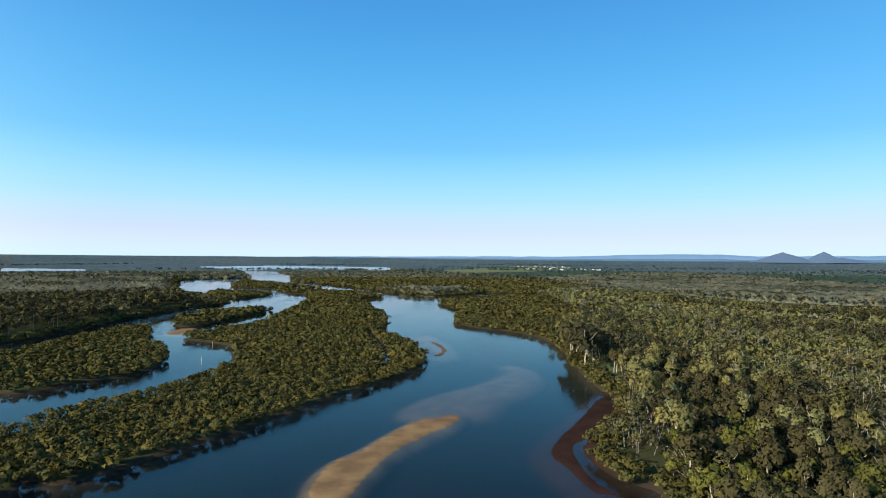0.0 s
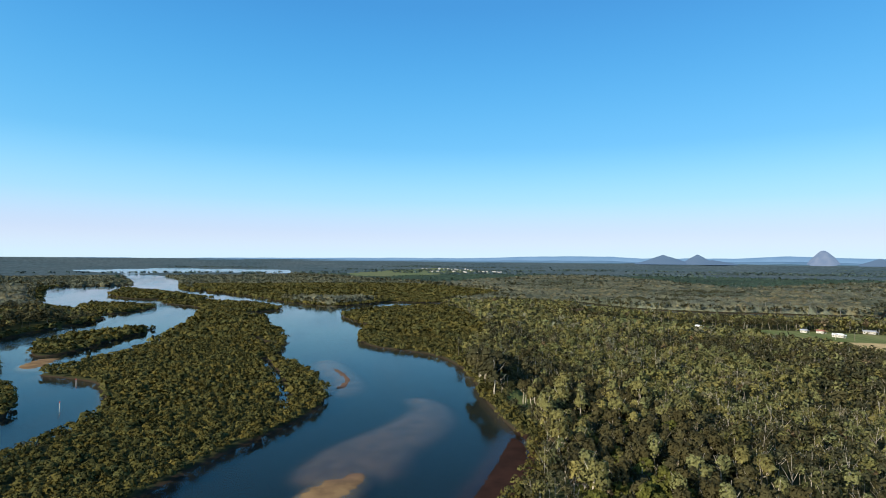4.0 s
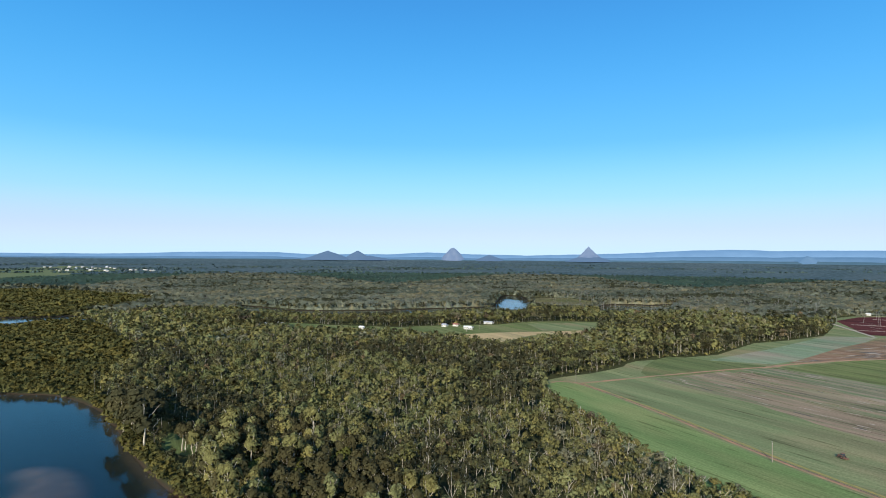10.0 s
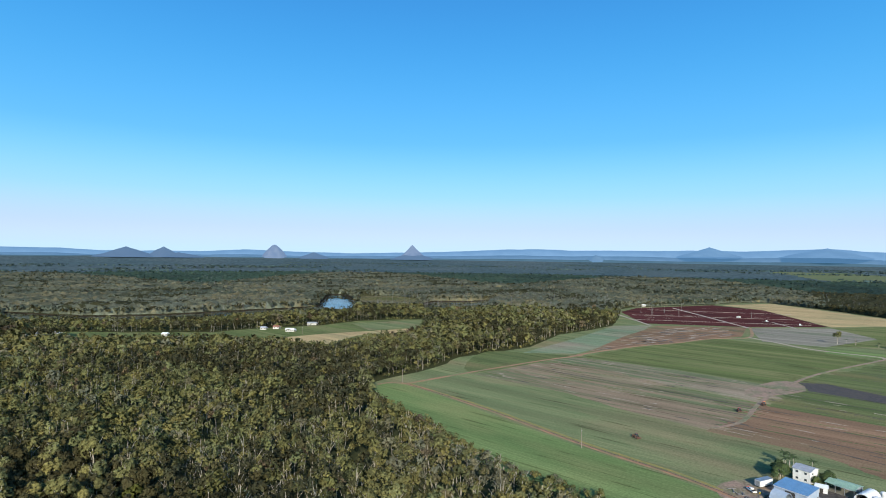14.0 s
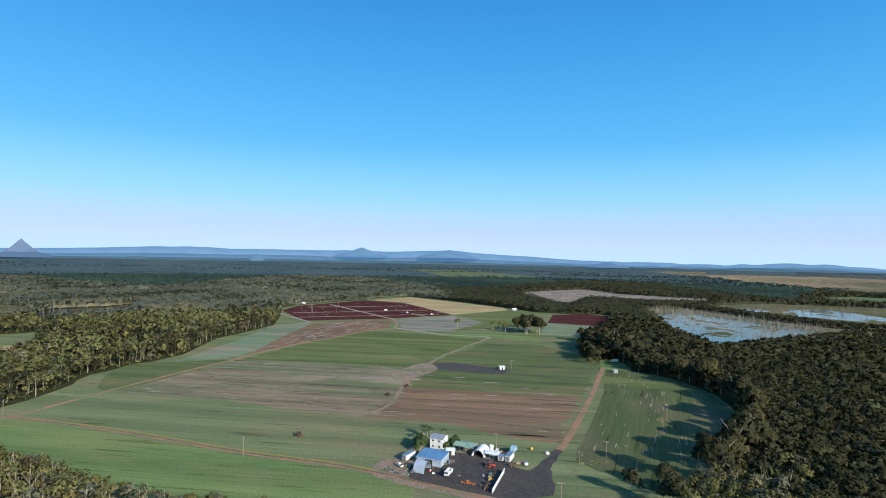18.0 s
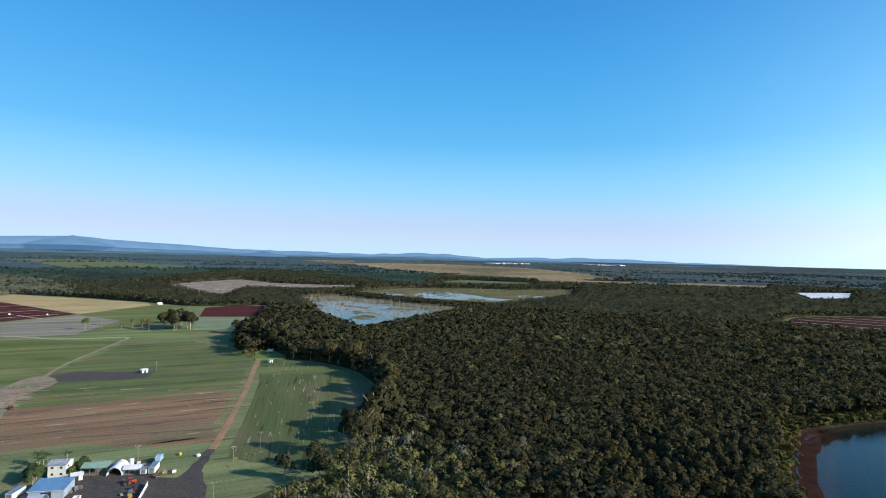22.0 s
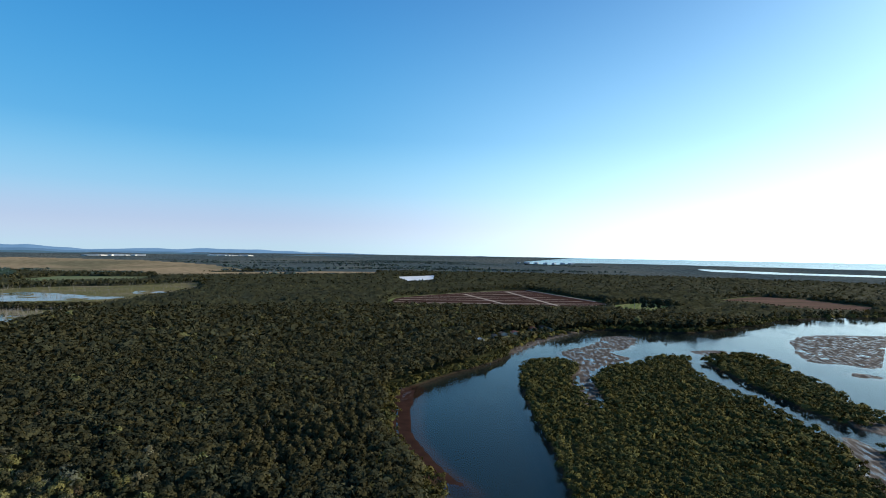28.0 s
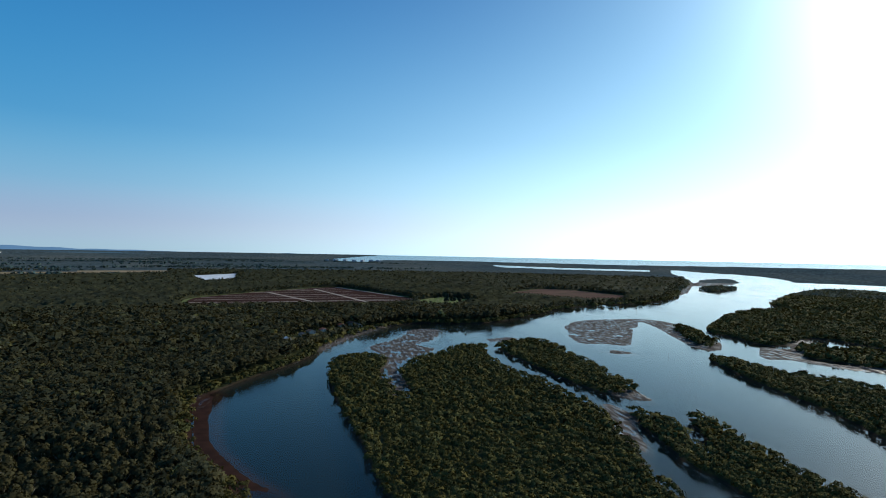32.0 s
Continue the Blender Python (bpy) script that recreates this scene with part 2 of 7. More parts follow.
def ground_material():
    m = bpy.data.materials.new("forest_floor")
    m.use_nodes = True
    n, l = m.node_tree.nodes, m.node_tree.links
    b = n["Principled BSDF"]
    b.inputs["Roughness"].default_value, b.inputs["Specular IOR Level"].default_value = 1.0, 0.0
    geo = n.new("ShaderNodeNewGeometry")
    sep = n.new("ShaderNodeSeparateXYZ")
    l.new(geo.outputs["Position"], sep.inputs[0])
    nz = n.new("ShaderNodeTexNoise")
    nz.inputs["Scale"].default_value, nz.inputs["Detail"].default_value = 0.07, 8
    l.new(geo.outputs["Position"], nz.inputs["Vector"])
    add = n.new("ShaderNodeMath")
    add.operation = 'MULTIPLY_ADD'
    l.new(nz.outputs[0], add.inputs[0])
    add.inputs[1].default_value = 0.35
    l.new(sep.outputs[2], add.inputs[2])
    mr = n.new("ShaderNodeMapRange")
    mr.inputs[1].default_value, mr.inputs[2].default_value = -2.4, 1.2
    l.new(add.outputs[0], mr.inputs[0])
    # Bed darkens with depth: light lost in the water is painted into its colour.
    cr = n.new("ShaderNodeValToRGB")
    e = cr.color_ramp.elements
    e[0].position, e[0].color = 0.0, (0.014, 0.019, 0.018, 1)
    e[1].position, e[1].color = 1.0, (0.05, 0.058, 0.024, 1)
    # Bank tones are dark mud with the shade of overhanging trees painted in.
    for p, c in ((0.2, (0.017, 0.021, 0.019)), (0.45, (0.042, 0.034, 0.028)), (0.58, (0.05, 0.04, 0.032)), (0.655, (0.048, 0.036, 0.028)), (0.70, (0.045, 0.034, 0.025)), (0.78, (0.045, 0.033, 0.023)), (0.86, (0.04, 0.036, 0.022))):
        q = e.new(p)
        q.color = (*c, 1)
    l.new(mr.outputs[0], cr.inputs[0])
    # banks of sand and mud lie over the bed where the mesh's masks say
    at = n.new("ShaderNodeAttribute")
    at.attribute_name = "banks"
    masks = n.new("ShaderNodeSeparateColor")
    l.new(at.outputs["Color"], masks.inputs[0])
    grain = n.new("ShaderNodeTexNoise")
    grain.inputs["Scale"].default_value, grain.inputs["Detail"].default_value = 0.11, 7
    l.new(geo.outputs["Position"], grain.inputs["Vector"])
    tone = n.new("ShaderNodeMapRange")
    tone.inputs[1].default_value, tone.inputs[2].default_value = 0.38, 0.62
    l.new(grain.outputs[0], tone.inputs[0])
    out = cr.outputs[0]
    for mask, light, dark in ((masks.outputs[0], (0.22, 0.14, 0.07), (0.14, 0.088, 0.048)), (masks.outputs[1], (0.105, 0.087, 0.072), (0.055, 0.047, 0.042)), (masks.outputs[2], (0.036, 0.019, 0.0145), (0.025, 0.0145, 0.012)), (at.outputs["Alpha"], (0.15, 0.09, 0.062), (0.1, 0.066, 0.05))):
        two = n.new("ShaderNodeMix")
        two.data_type = 'RGBA'
        two.inputs[6].default_value, two.inputs[7].default_value = (*light, 1), (*dark, 1)
        l.new(tone.outputs[0], two.inputs[0])
        lay_over = n.new("ShaderNodeMix")
        lay_over.data_type = 'RGBA'
        l.new(mask, lay_over.inputs[0])
        l.new(out, lay_over.inputs[6])
        l.new(two.outputs[2], lay_over.inputs[7])
        out = lay_over.outputs[2]
    l.new(out, b.inputs["Base Color"])
    flow = n.new("ShaderNodeMapping")
    flow.inputs["Rotation"].default_value, flow.inputs["Scale"].default_value = (0, 0, 0.6), (0.34, 0.07, 1)
    l.new(geo.outputs["Position"], flow.inputs["Vector"])
    pools = n.new("ShaderNodeTexNoise")
    pools.inputs["Scale"].default_value, pools.inputs["Detail"].default_value = 1.0, 5
    l.new(flow.outputs[0], pools.inputs["Vector"])
    wet_share = n.new("ShaderNodeMapRange")
    wet_share.inputs[1].default_value, wet_share.inputs[2].default_value = 0.48, 0.64
    l.new(pools.outputs[0], wet_share.inputs[0])
    on_mud = n.new("ShaderNodeMath")
    on_mud.operation = 'MULTIPLY'
    l.new(wet_share.outputs[0], on_mud.inputs[0])
    l.new(masks.outputs[1], on_mud.inputs[1])
    for socket, dry, wet_value in (("Roughness", 1.0, 0.16), ("Specular IOR Level", 0.0, 0.4)):
        r = n.new("ShaderNodeMapRange")
        r.inputs[3].default_value, r.inputs[4].default_value = dry, wet_value
        l.new(on_mud.outputs[0], r.inputs[0])
        l.new(r.outputs[0], b.inputs[socket])
    return m


def water_material():
    m = bpy.data.materials.new("river_water")
    m.use_nodes = True
    n, l = m.node_tree.nodes, m.node_tree.links
    n.remove(n["Principled BSDF"])
    out = n["Material Output"]
    tr = n.new("ShaderNodeBsdfTransparent")
    tr.inputs[0].default_value = (0.7, 0.76, 0.76, 1)
    gl = n.new("ShaderNodeBsdfGlossy")
    gl.inputs["Roughness"].default_value = 0.1
    gl.inputs["Color"].default_value = (0.95, 0.96, 0.95, 1)
    fr = n.new("ShaderNodeLayerWeight")
    fr.inputs[0].default_value = 0.5
    sch = n.new("ShaderNodeMath")
    sch.operation = 'POWER'
    sch.inputs[1].default_value = 6.1
    l.new(fr.outputs["Facing"], sch.inputs[0])
    f0 = n.new("ShaderNodeMath")
    f0.operation = 'MULTIPLY_ADD'
    f0.inputs[1].default_value, f0.inputs[2].default_value = 0.86, 0.02
    l.new(sch.outputs[0], f0.inputs[0])
    mx = n.new("ShaderNodeMixShader")
    geo = n.new("ShaderNodeNewGeometry")
    bp = n.new("ShaderNodeBump")
    bp.inputs["Strength"].default_value, bp.inputs["Distance"].default_value = 1.0, 0.05
    nz = n.new("ShaderNodeTexNoise")
    nz.inputs["Scale"].default_value, nz.inputs["Detail"].default_value = 0.5, 5
    l.new(geo.outputs["Position"], nz.inputs["Vector"])
    l.new(nz.outputs[0], bp.inputs["Height"])
    drift = n.new("ShaderNodeMapping")
    drift.inputs["Rotation"].default_value, drift.inputs["Scale"].default_value = (0, 0, 0.7), (0.028, 0.007, 1)
    l.new(geo.outputs["Position"], drift.inputs["Vector"])
    bands = n.new("ShaderNodeTexNoise")
    bands.inputs["Scale"].default_value, bands.inputs["Detail"].default_value = 1.0, 4
    l.new(drift.outputs[0], bands.inputs["Vector"])
    ruffle = n.new("ShaderNodeMapRange")
    ruffle.inputs[1].default_value, ruffle.inputs[2].default_value, ruffle.inputs[3].default_value, ruffle.inputs[4].default_value = 0.4, 0.62, 0.012, 0.075
    l.new(bands.outputs[0], ruffle.inputs[0])
    l.new(ruffle.outputs[0], bp.inputs["Distance"])
    gloss = n.new("ShaderNodeMapRange")
    gloss.inputs[1].default_value, gloss.inputs[2].default_value, gloss.inputs[3].default_value, gloss.inputs[4].default_value = 0.4, 0.62, 0.04, 0.15
    l.new(bands.outputs[0], gloss.inputs[0])
    l.new(gloss.outputs[0], gl.inputs["Roughness"])
    l.new(bp.outputs[0], gl.inputs["Normal"])
    l.new(bp.outputs[0], fr.inputs["Normal"])
    l.new(f0.outputs[0], mx.inputs[0])
    l.new(tr.outputs[0], mx.inputs[1])
    l.new(gl.outputs[0], mx.inputs[2])
    l.new(mx.outputs[0], out.inputs["Surface"])
    return m


GROUND, WATER = ground_material(), water_material()


def leaf_material(name, *args, share=0.16, tone=(1.3, 1.2, 0.8), **kw):
    """Foliage: the matt leaf surface with some light passing through the leaf."""
    m = material(name, *args, **kw)
    n, l = m.node_tree.nodes, m.node_tree.links
    b = n["Principled BSDF"]
    at = n.new("ShaderNodeAttribute")
    at.attribute_name = "crown_tone"
    two = n.new("ShaderNodeSeparateColor")
    l.new(at.outputs["Color"], two.inputs[0])
    bright = n.new("ShaderNodeMapRange")
    bright.inputs[3].default_value, bright.inputs[4].default_value = 0.74, 1.26
    l.new(two.outputs[0], bright.inputs[0])
    warm = n.new("ShaderNodeMix")
    warm.data_type = 'RGBA'
    warm.inputs[6].default_value, warm.inputs[7].default_value = (0.9, 1.0, 1.05, 1), (1.12, 1.03, 0.85, 1)
    l.new(two.outputs[1], warm.inputs[0])
    hue = n.new("ShaderNodeMix")
    hue.data_type, hue.blend_type = 'RGBA', 'MULTIPLY'
    hue.inputs[0].default_value = 1.0
    l.new(b.inputs["Base Color"].links[0].from_socket, hue.inputs[6])
    l.new(warm.outputs[2], hue.inputs[7])
    val = n.new("ShaderNodeHueSaturation")
    l.new(bright.outputs[0], val.inputs["Value"])
    l.new(hue.outputs[2], val.inputs["Color"])
    l.new(val.outputs[0], b.inputs["Base Color"])
    tl = n.new("ShaderNodeBsdfTranslucent")
    mu = n.new("ShaderNodeMix")
    mu.data_type, mu.blend_type = 'RGBA', 'MULTIPLY'
    mu.inputs[0].default_value = 1.0
    mu.inputs[7].default_value = (*tone, 1)
    l.new(b.inputs["Base Color"].links[0].from_socket, mu.inputs[6])
    l.new(mu.outputs[2], tl.inputs["Color"])
    mx = n.new("ShaderNodeMixShader")
    mx.inputs[0].default_value = share
    l.new(b.outputs[0], mx.inputs[1])
    l.new(tl.outputs[0], mx.inputs[2])
    l.new(mx.outputs[0], n["Material Output"].inputs["Surface"])
    return m


LEAF_GUM = leaf_material("gum_leaves", (0.148, 0.138, 0.057), 0.95, (0.11, 0.105, 0.045), 0.09, island=0.14, patch=(0.108, 0.11, 0.044), patch_scale=0.035, spec=0.03, fine=1.5, fine_low=0.7, fine_high=1.28)
LEAF_GREY = leaf_material("grey_gum_leaves", (0.155, 0.142, 0.09), 0.95, (0.112, 0.106, 0.068), 0.09, island=0.14, spec=0.03, fine=1.5, fine_low=0.7, fine_high=1.28)
# Leaves of dark trees; in the south their tone also paints in backlit shade.
LEAF_DARK = leaf_material("dark_and_backlit_leaves", (0.058, 0.055, 0.029), 0.95, (0.047, 0.045, 0.024), 0.09, island=0.1, spec=0.03, fine=1.5, fine_low=0.8, fine_high=1.18)
LEAF_BROWN = leaf_material("dry_brown_leaves", (0.13, 0.096, 0.058), 0.95, (0.095, 0.07, 0.044), 0.09, island=0.14, spec=0.03, fine=1.5, fine_low=0.7, fine_high=1.25)
LEAF_MANGROVE = leaf_material("mangrove_leaves", (0.073, 0.067, 0.022), 0.95, (0.085, 0.074, 0.024), 0.06, island=0.06, patch=(0.061, 0.059, 0.021), patch_scale=0.025, share=0.07, spec=0.03, fine=1.7, fine_low=0.85, fine_high=1.15)
# LEAF_FAR and LEAF_PINE have the air's haze mixed into their colour.
LEAF_FAR = leaf_material("hazy_far_leaves", (0.128, 0.13, 0.094), 0.95, (0.086, 0.093, 0.068), 0.03, island=0.1, patch=(0.066, 0.076, 0.056), patch_scale=0.004, spec=0.03, fine=0.32, fine_low=0.75, fine_high=1.2)
# Dark far crowns, with the shade of the backlit south put into the colour.
LEAF_FAR_DARK = leaf_material("far_dark_and_backlit_leaves", (0.05, 0.05, 0.027), 0.95, (0.036, 0.038, 0.021), 0.03, island=0.1, patch=(0.034, 0.036, 0.022), patch_scale=0.006, spec=0.03, fine=0.32, fine_low=0.7, fine_high=1.25)
LEAF_PINE = leaf_material("hazy_pine_needles", (0.04, 0.068, 0.05), 0.95, (0.048, 0.076, 0.058), 0.004, island=0.08, patch=(0.028, 0.046, 0.04), patch_scale=0.0015, spec=0.03, fine=0.3, fine_low=0.8, fine_high=1.15)
DEADWOOD = material("grey_dead_wood", (0.2, 0.188, 0.178), 0.9, (0.11, 0.104, 0.098), 0.8, spec=0.1)
BARK = material("pale_bark", (0.4, 0.355, 0.285), 0.85, (0.21, 0.185, 0.14), 0.8, spec=0.1)
PLAIN = material("dry_grass_plain", (0.28, 0.205, 0.125), 1.0, (0.21, 0.16, 0.095), 0.004, patch=(0.13, 0.115, 0.07), patch_scale=0.0015, spec=0.0, fine=0.03, fine_low=0.8, fine_high=1.2)
PALE = material("pale_bare_soil", (0.3, 0.232, 0.19), 1.0, (0.17, 0.145, 0.11), 0.018, spec=0.0, fine=0.08, fine_low=0.7, fine_high=1.25)
FARGREEN = material("far_pasture", (0.1, 0.13, 0.066), 1.0, (0.13, 0.14, 0.075), 0.005, spec=0.0)
SWAMPG = material("marsh_grass", (0.13, 0.115, 0.05), 1.0, (0.085, 0.09, 0.038), 0.02, patch=(0.15, 0.125, 0.075), patch_scale=0.01, spec=0.0, fine=0.15, fine_low=0.6, fine_high=1.3)
# Far ground canopies: distance haze is painted in as blue-grey.
PINE = material("hazy_pine_canopy", (0.05, 0.078, 0.086), 0.95, (0.064, 0.092, 0.098), 0.0035, patch=(0.072, 0.096, 0.1), patch_scale=0.0016, spec=0.0, fine=0.05, fine_low=0.7, fine_high=1.3)
FARWOOD = material("hazy_woodland_canopy", (0.05, 0.07, 0.074), 0.95, (0.066, 0.082, 0.082), 0.006, patch=(0.085, 0.094, 0.085), patch_scale=0.0018, spec=0.0, fine=0.06, fine_low=0.55, fine_high=1.4)

# ---- plan: one scale, metres; outlines placed to fit the camera's view ----
CX, CY = 10.0, 48.0
# Distance and height beyond FLAT are shaped so directions from the camera hold.
FLAT, DEEP, RIM = 2400.0, 2500.0, 90.0     # the far country is drawn in beyond FLAT and rises to the horizon


def drawn_in(r):
    return np.where(r > FLAT, FLAT + (r - FLAT) / (1 + (r - FLAT) / DEEP), r)


def lay(x, y):
    """Plan metres to scene metres: x, y, z of the drawn-in surface and the scale there."""
    x, y = np.asarray(x, float), np.asarray(y, float)
    r = np.hypot(x - CX, y - CY) + 1e-9
    k = drawn_in(r) / r
    return CX + (x - CX) * k, CY + (y - CY) * k, RIM * (1 - k), k


def rounded(pts, n=3):
    """A closed Catmull-Rom curve through a plan outline."""
    p = np.array(pts, float)
    a, b, c, d = np.roll(p, 1, 0), p, np.roll(p, -1, 0), np.roll(p, -2, 0)
    out = []
    for i in range(n):
        t = i / n
        out.append(0.5 * (2 * b + (c - a) * t + (2 * a - 5 * b + 4 * c - d) * t * t + (3 * b - a - 3 * c + d) * t ** 3))
    return np.stack(out, 1).reshape(-1, 2)


def inside(pts, poly, pad=60.0):
    """Signed distance to an outline, positive within; -pad where far outside."""
    x, y = pts[:, 0], pts[:, 1]
    res = np.full(len(pts), -pad)
    near = np.where((x > poly[:, 0].min() - pad) & (x < poly[:, 0].max() + pad) & (y > poly[:, 1].min() - pad) & (y < poly[:, 1].max() + pad))[0]
    if not len(near):
        return res
    qx, qy = x[near], y[near]
    best, odd = np.full(len(near), 1e12), np.zeros(len(near), bool)
    for (ax, ay), (bx, by) in zip(poly, np.roll(poly, -1, 0)):
        dx, dy = bx - ax, by - ay
        t = np.clip(((qx - ax) * dx + (qy - ay) * dy) / (dx * dx + dy * dy + 1e-9), 0, 1)
        best = np.minimum(best, (qx - ax - t * dx) ** 2 + (qy - ay - t * dy) ** 2)
        if ay != by:
            odd ^= ((ay > qy) != (by > qy)) & (qx < ax + (qy - ay) / (by - ay) * dx)
    d = np.sqrt(best)
    res[near] = np.where(odd, d, -d)
    return res

BANK_E = [(-1739, -2923), (-1305, -2103), (-954, -1565), (-720, -1206), (-572, -1075), (-461, -1029), (-365, -966), (-301, -892), (-244, -820), (-170, -745), (-107, -731), (-58, -736), (-15, -699), (22, -640), (50, -577), (61, -531), (71, -469), (84, -435), (99, -403), (111, -375), (123, -339), (128, -320), (112, -263), (97, -221), (77, -189), (58, -160), (50, -60), (56, 60), (60, 150)]
BANK_NE = [(52, 164), (47, 177), (46, 193), (56, 210), (67, 228), (77, 258), (75, 285), (75, 333), (79, 386), (78, 401), (80, 426), (69, 482), (46, 513), (21, 536), (7, 566), (5, 618), (17, 699), (-1, 760), (-21, 831), (5, 889), (53, 934), (105, 960), (175, 995)]
BANK_N = [(184, 1048), (127, 1067), (62, 1090), (28, 1057), (-27, 998), (-63, 1011), (-98, 1052), (-150, 1121), (-176, 1185), (-225, 1262), (-287, 1348), (-375, 1458), (-465, 1590), (-614, 2116), (-736, 2433), (-909, 2721), (-1129, 2923), (-900, 2300)]
BANK_W = [(-688, 1831), (-716, 1716), (-808, 1646), (-775, 1521), (-581, 1138), (-494, 997), (-366, 869), (-332, 793), (-348, 668), (-342, 547), (-341, 467), (-338, 404), (-420, 250), (-470, 0), (-620, -250), (-1000, -560), (-1650, -1200), (-2076, -1926)]
BANK_SE = [(-1876, -2132), (-2079, -2480), (-2369, -3120), (-2380, -3609), (-2531, -4320)]
RIVER = BANK_E + BANK_NE + BANK_N + BANK_W + BANK_SE
ISLAND_LONG = ([(-123, 149), (-113, 156), (-103, 167), (-95, 184), (-84, 203), (-73, 222), (-61, 249), (-46, 276), (-31, 302), (-21, 327), (-19, 355), (-25, 394), (-48, 460), (-66, 495), (-71, 586), (-81, 640), (-113, 744), (-116, 790), (-130, 822), (-172, 850), (-160, 892), (-132, 917), (-120, 945), (-146, 998), (-177, 1046), (-199, 1062), (-234, 1088), (-287, 1106), (-340, 1114), (-357, 1091), (-308, 1035), (-268, 997), (-240, 930), (-214, 763), (-191, 573), (-205, 493), (-218, 446), (-214, 436), (-188, 423), (-161, 400), (-137, 345), (-134, 309), (-141, 273), (-150, 241), (-160, 220), (-163, 197)]
               + [(-180, 100), (-170, -30), (-130, -110), (-119, -175), (-127, -196), (-134, -235), (-139, -275), (-139, -298), (-132, -324), (-126, -360), (-110, -404), (-103, -472), (-114, -517), (-106, -526), (-75, -512), (-62, -483), (-37, -457), (-17, -415), (-15, -379), (-22, -329), (-7, -325), (-4, -346)]
               + [(3, -400), (-4, -440), (-3, -460), (14, -481), (33, -470), (45, -449), (43, -389), (35, -324), (25, -280), (14, -227), (9, -196), (2, -164), (-30, -80), (-80, 20)])
ISLAND_B = [(-216, 260), (-201, 269), (-193, 285), (-180, 298), (-176, 324), (-192, 365), (-205, 387), (-238, 425), (-277, 495), (-296, 498), (-298, 440), (-294, 381), (-290, 300)]
ISLAND_C = [(-280, 548), (-259, 517), (-242, 541), (-239, 605), (-229, 688), (-236, 699), (-276, 662), (-293, 598)]
ISLAND_E = [(-441, 988), (-380, 895), (-337, 898), (-327, 987), (-351, 1020), (-444, 1064), (-450, 1024)]
ISLAND_F = [(-288, 1186), (-318, 1160), (-401, 1180), (-447, 1198), (-520, 1290), (-560, 1400), (-590, 1555), (-525, 1495), (-423, 1375), (-336, 1240)]
ISLAND_H = [(-112, -478), (-128, -522), (-165, -557), (-193, -545), (-189, -503), (-194, -434), (-192, -373), (-193, -335), (-184, -324), (-166, -322), (-148, -342), (-136, -390), (-116, -430)]
ISLAND_I = [(-159, -278), (-168, -268), (-173, -255), (-171, -235), (-168, -220), (-174, -231), (-178, -254), (-187, -263), (-197, -260), (-199, -243), (-196, -210), (-194, -179), (-194, -155), (-194, -120), (-155, -130), (-150, -167), (-146, -182), (-148, -206), (-152, -238)]
ISLAND_J = [(-329, -452), (-346, -444), (-353, -404), (-357, -375), (-375, -358), (-386, -300), (-300, -190), (-280, -200), (-293, -250), (-301, -297), (-305, -348), (-317, -402)]
ISLAND_K = [(-461, -658), (-512, -719), (-623, -841), (-721, -913), (-848, -964), (-882, -889), (-810, -717), (-600, -470), (-582, -551), (-563, -583), (-484, -532), (-452, -533), (-455, -589), (-455, -634)]
ISLAND_M = [(-446, -462), (-480, -485), (-531, -498), (-550, -469), (-474, -396), (-459, -423), (-446, -443)]
ISLAND_L = [(-463, -495), (-491, -514), (-516, -521), (-506, -501), (-470, -477)]
ISLAND_N = [(-877, -1056), (-991, -1183), (-1229, -1400), (-1516, -1614), (-1567, -1440), (-859, -764), (-929, -940), (-890, -982)]
ISLET_O = [(-428, -684), (-445, -674), (-421, -603), (-404, -550), (-374, -519), (-375, -554), (-393, -608)]
ISLET_P = [(-1077, -1637), (-1214, -1749), (-1214, -1658), (-1047, -1502)]
POND = [(768, 722), (805, 755), (980, 888), (1060, 935), (1042, 880), (950, 788), (816, 680), (762, 694)]
CREEK = [(436, 1059), (478, 912), (575, 836), (646, 810), (716, 773), (794, 749), (763, 718), (681, 737), (604, 760), (540, 786), (454, 867), (413, 1004)]
CREEK_E = [(929, 604), (1021, 633), (1059, 598), (1087, 563), (1138, 557), (1091, 533), (1012, 536), (950, 575), (899, 570)]
LAGOON = [(1125, -494), (1140, -530), (1050, -570), (950, -595), (855, -600), (790, -600), (750, -540), (715, -470), (660, -352), (707, -358), (784, -377), (850, -385), (960, -425), (1077, -478)]
LAGOON_E = [(1136, -789), (1203, -892), (1183, -952), (1091, -936), (1019, -924), (956, -910), (915, -924), (902, -864), (944, -814), (997, -768), (1056, -745)]
LAGOON_F = [(1224, -720), (1221, -774), (1148, -775), (1106, -696), (1148, -684)]
LAGOON_G = [(1002, -1034), (1007, -1082), (958, -1031), (961, -999)]
LAGOON_H = [(984, -1087), (961, -1097), (895, -1016), (909, -998)]
NET_FIELD = [(673, -2074), (568, -2303), (483, -1918), (540, -1779)]
SEA = [(403, -6613), (626, -8884), (-900, -46000), (-5642, -48000), (-18000, -47000), (-30000, -40000), (-38000, -26000), (-7514, -7120), (-5325, -7445), (-3467, -7250), (-2108, -8308), (-914, -8789), (-178, -8519), (124, -6066)]
SEA_INLET = [(-1244, -5616), (-1310, -5152), (-1662, -4546), (-2261, -4197), (-2072, -3841), (-1451, -3963), (-1064, -4575)]
LAKE_N = [(-1753, 3648), (-1405, 4484), (-469, 4045), (-374, 3225), (-851, 3395), (-1184, 3065)]
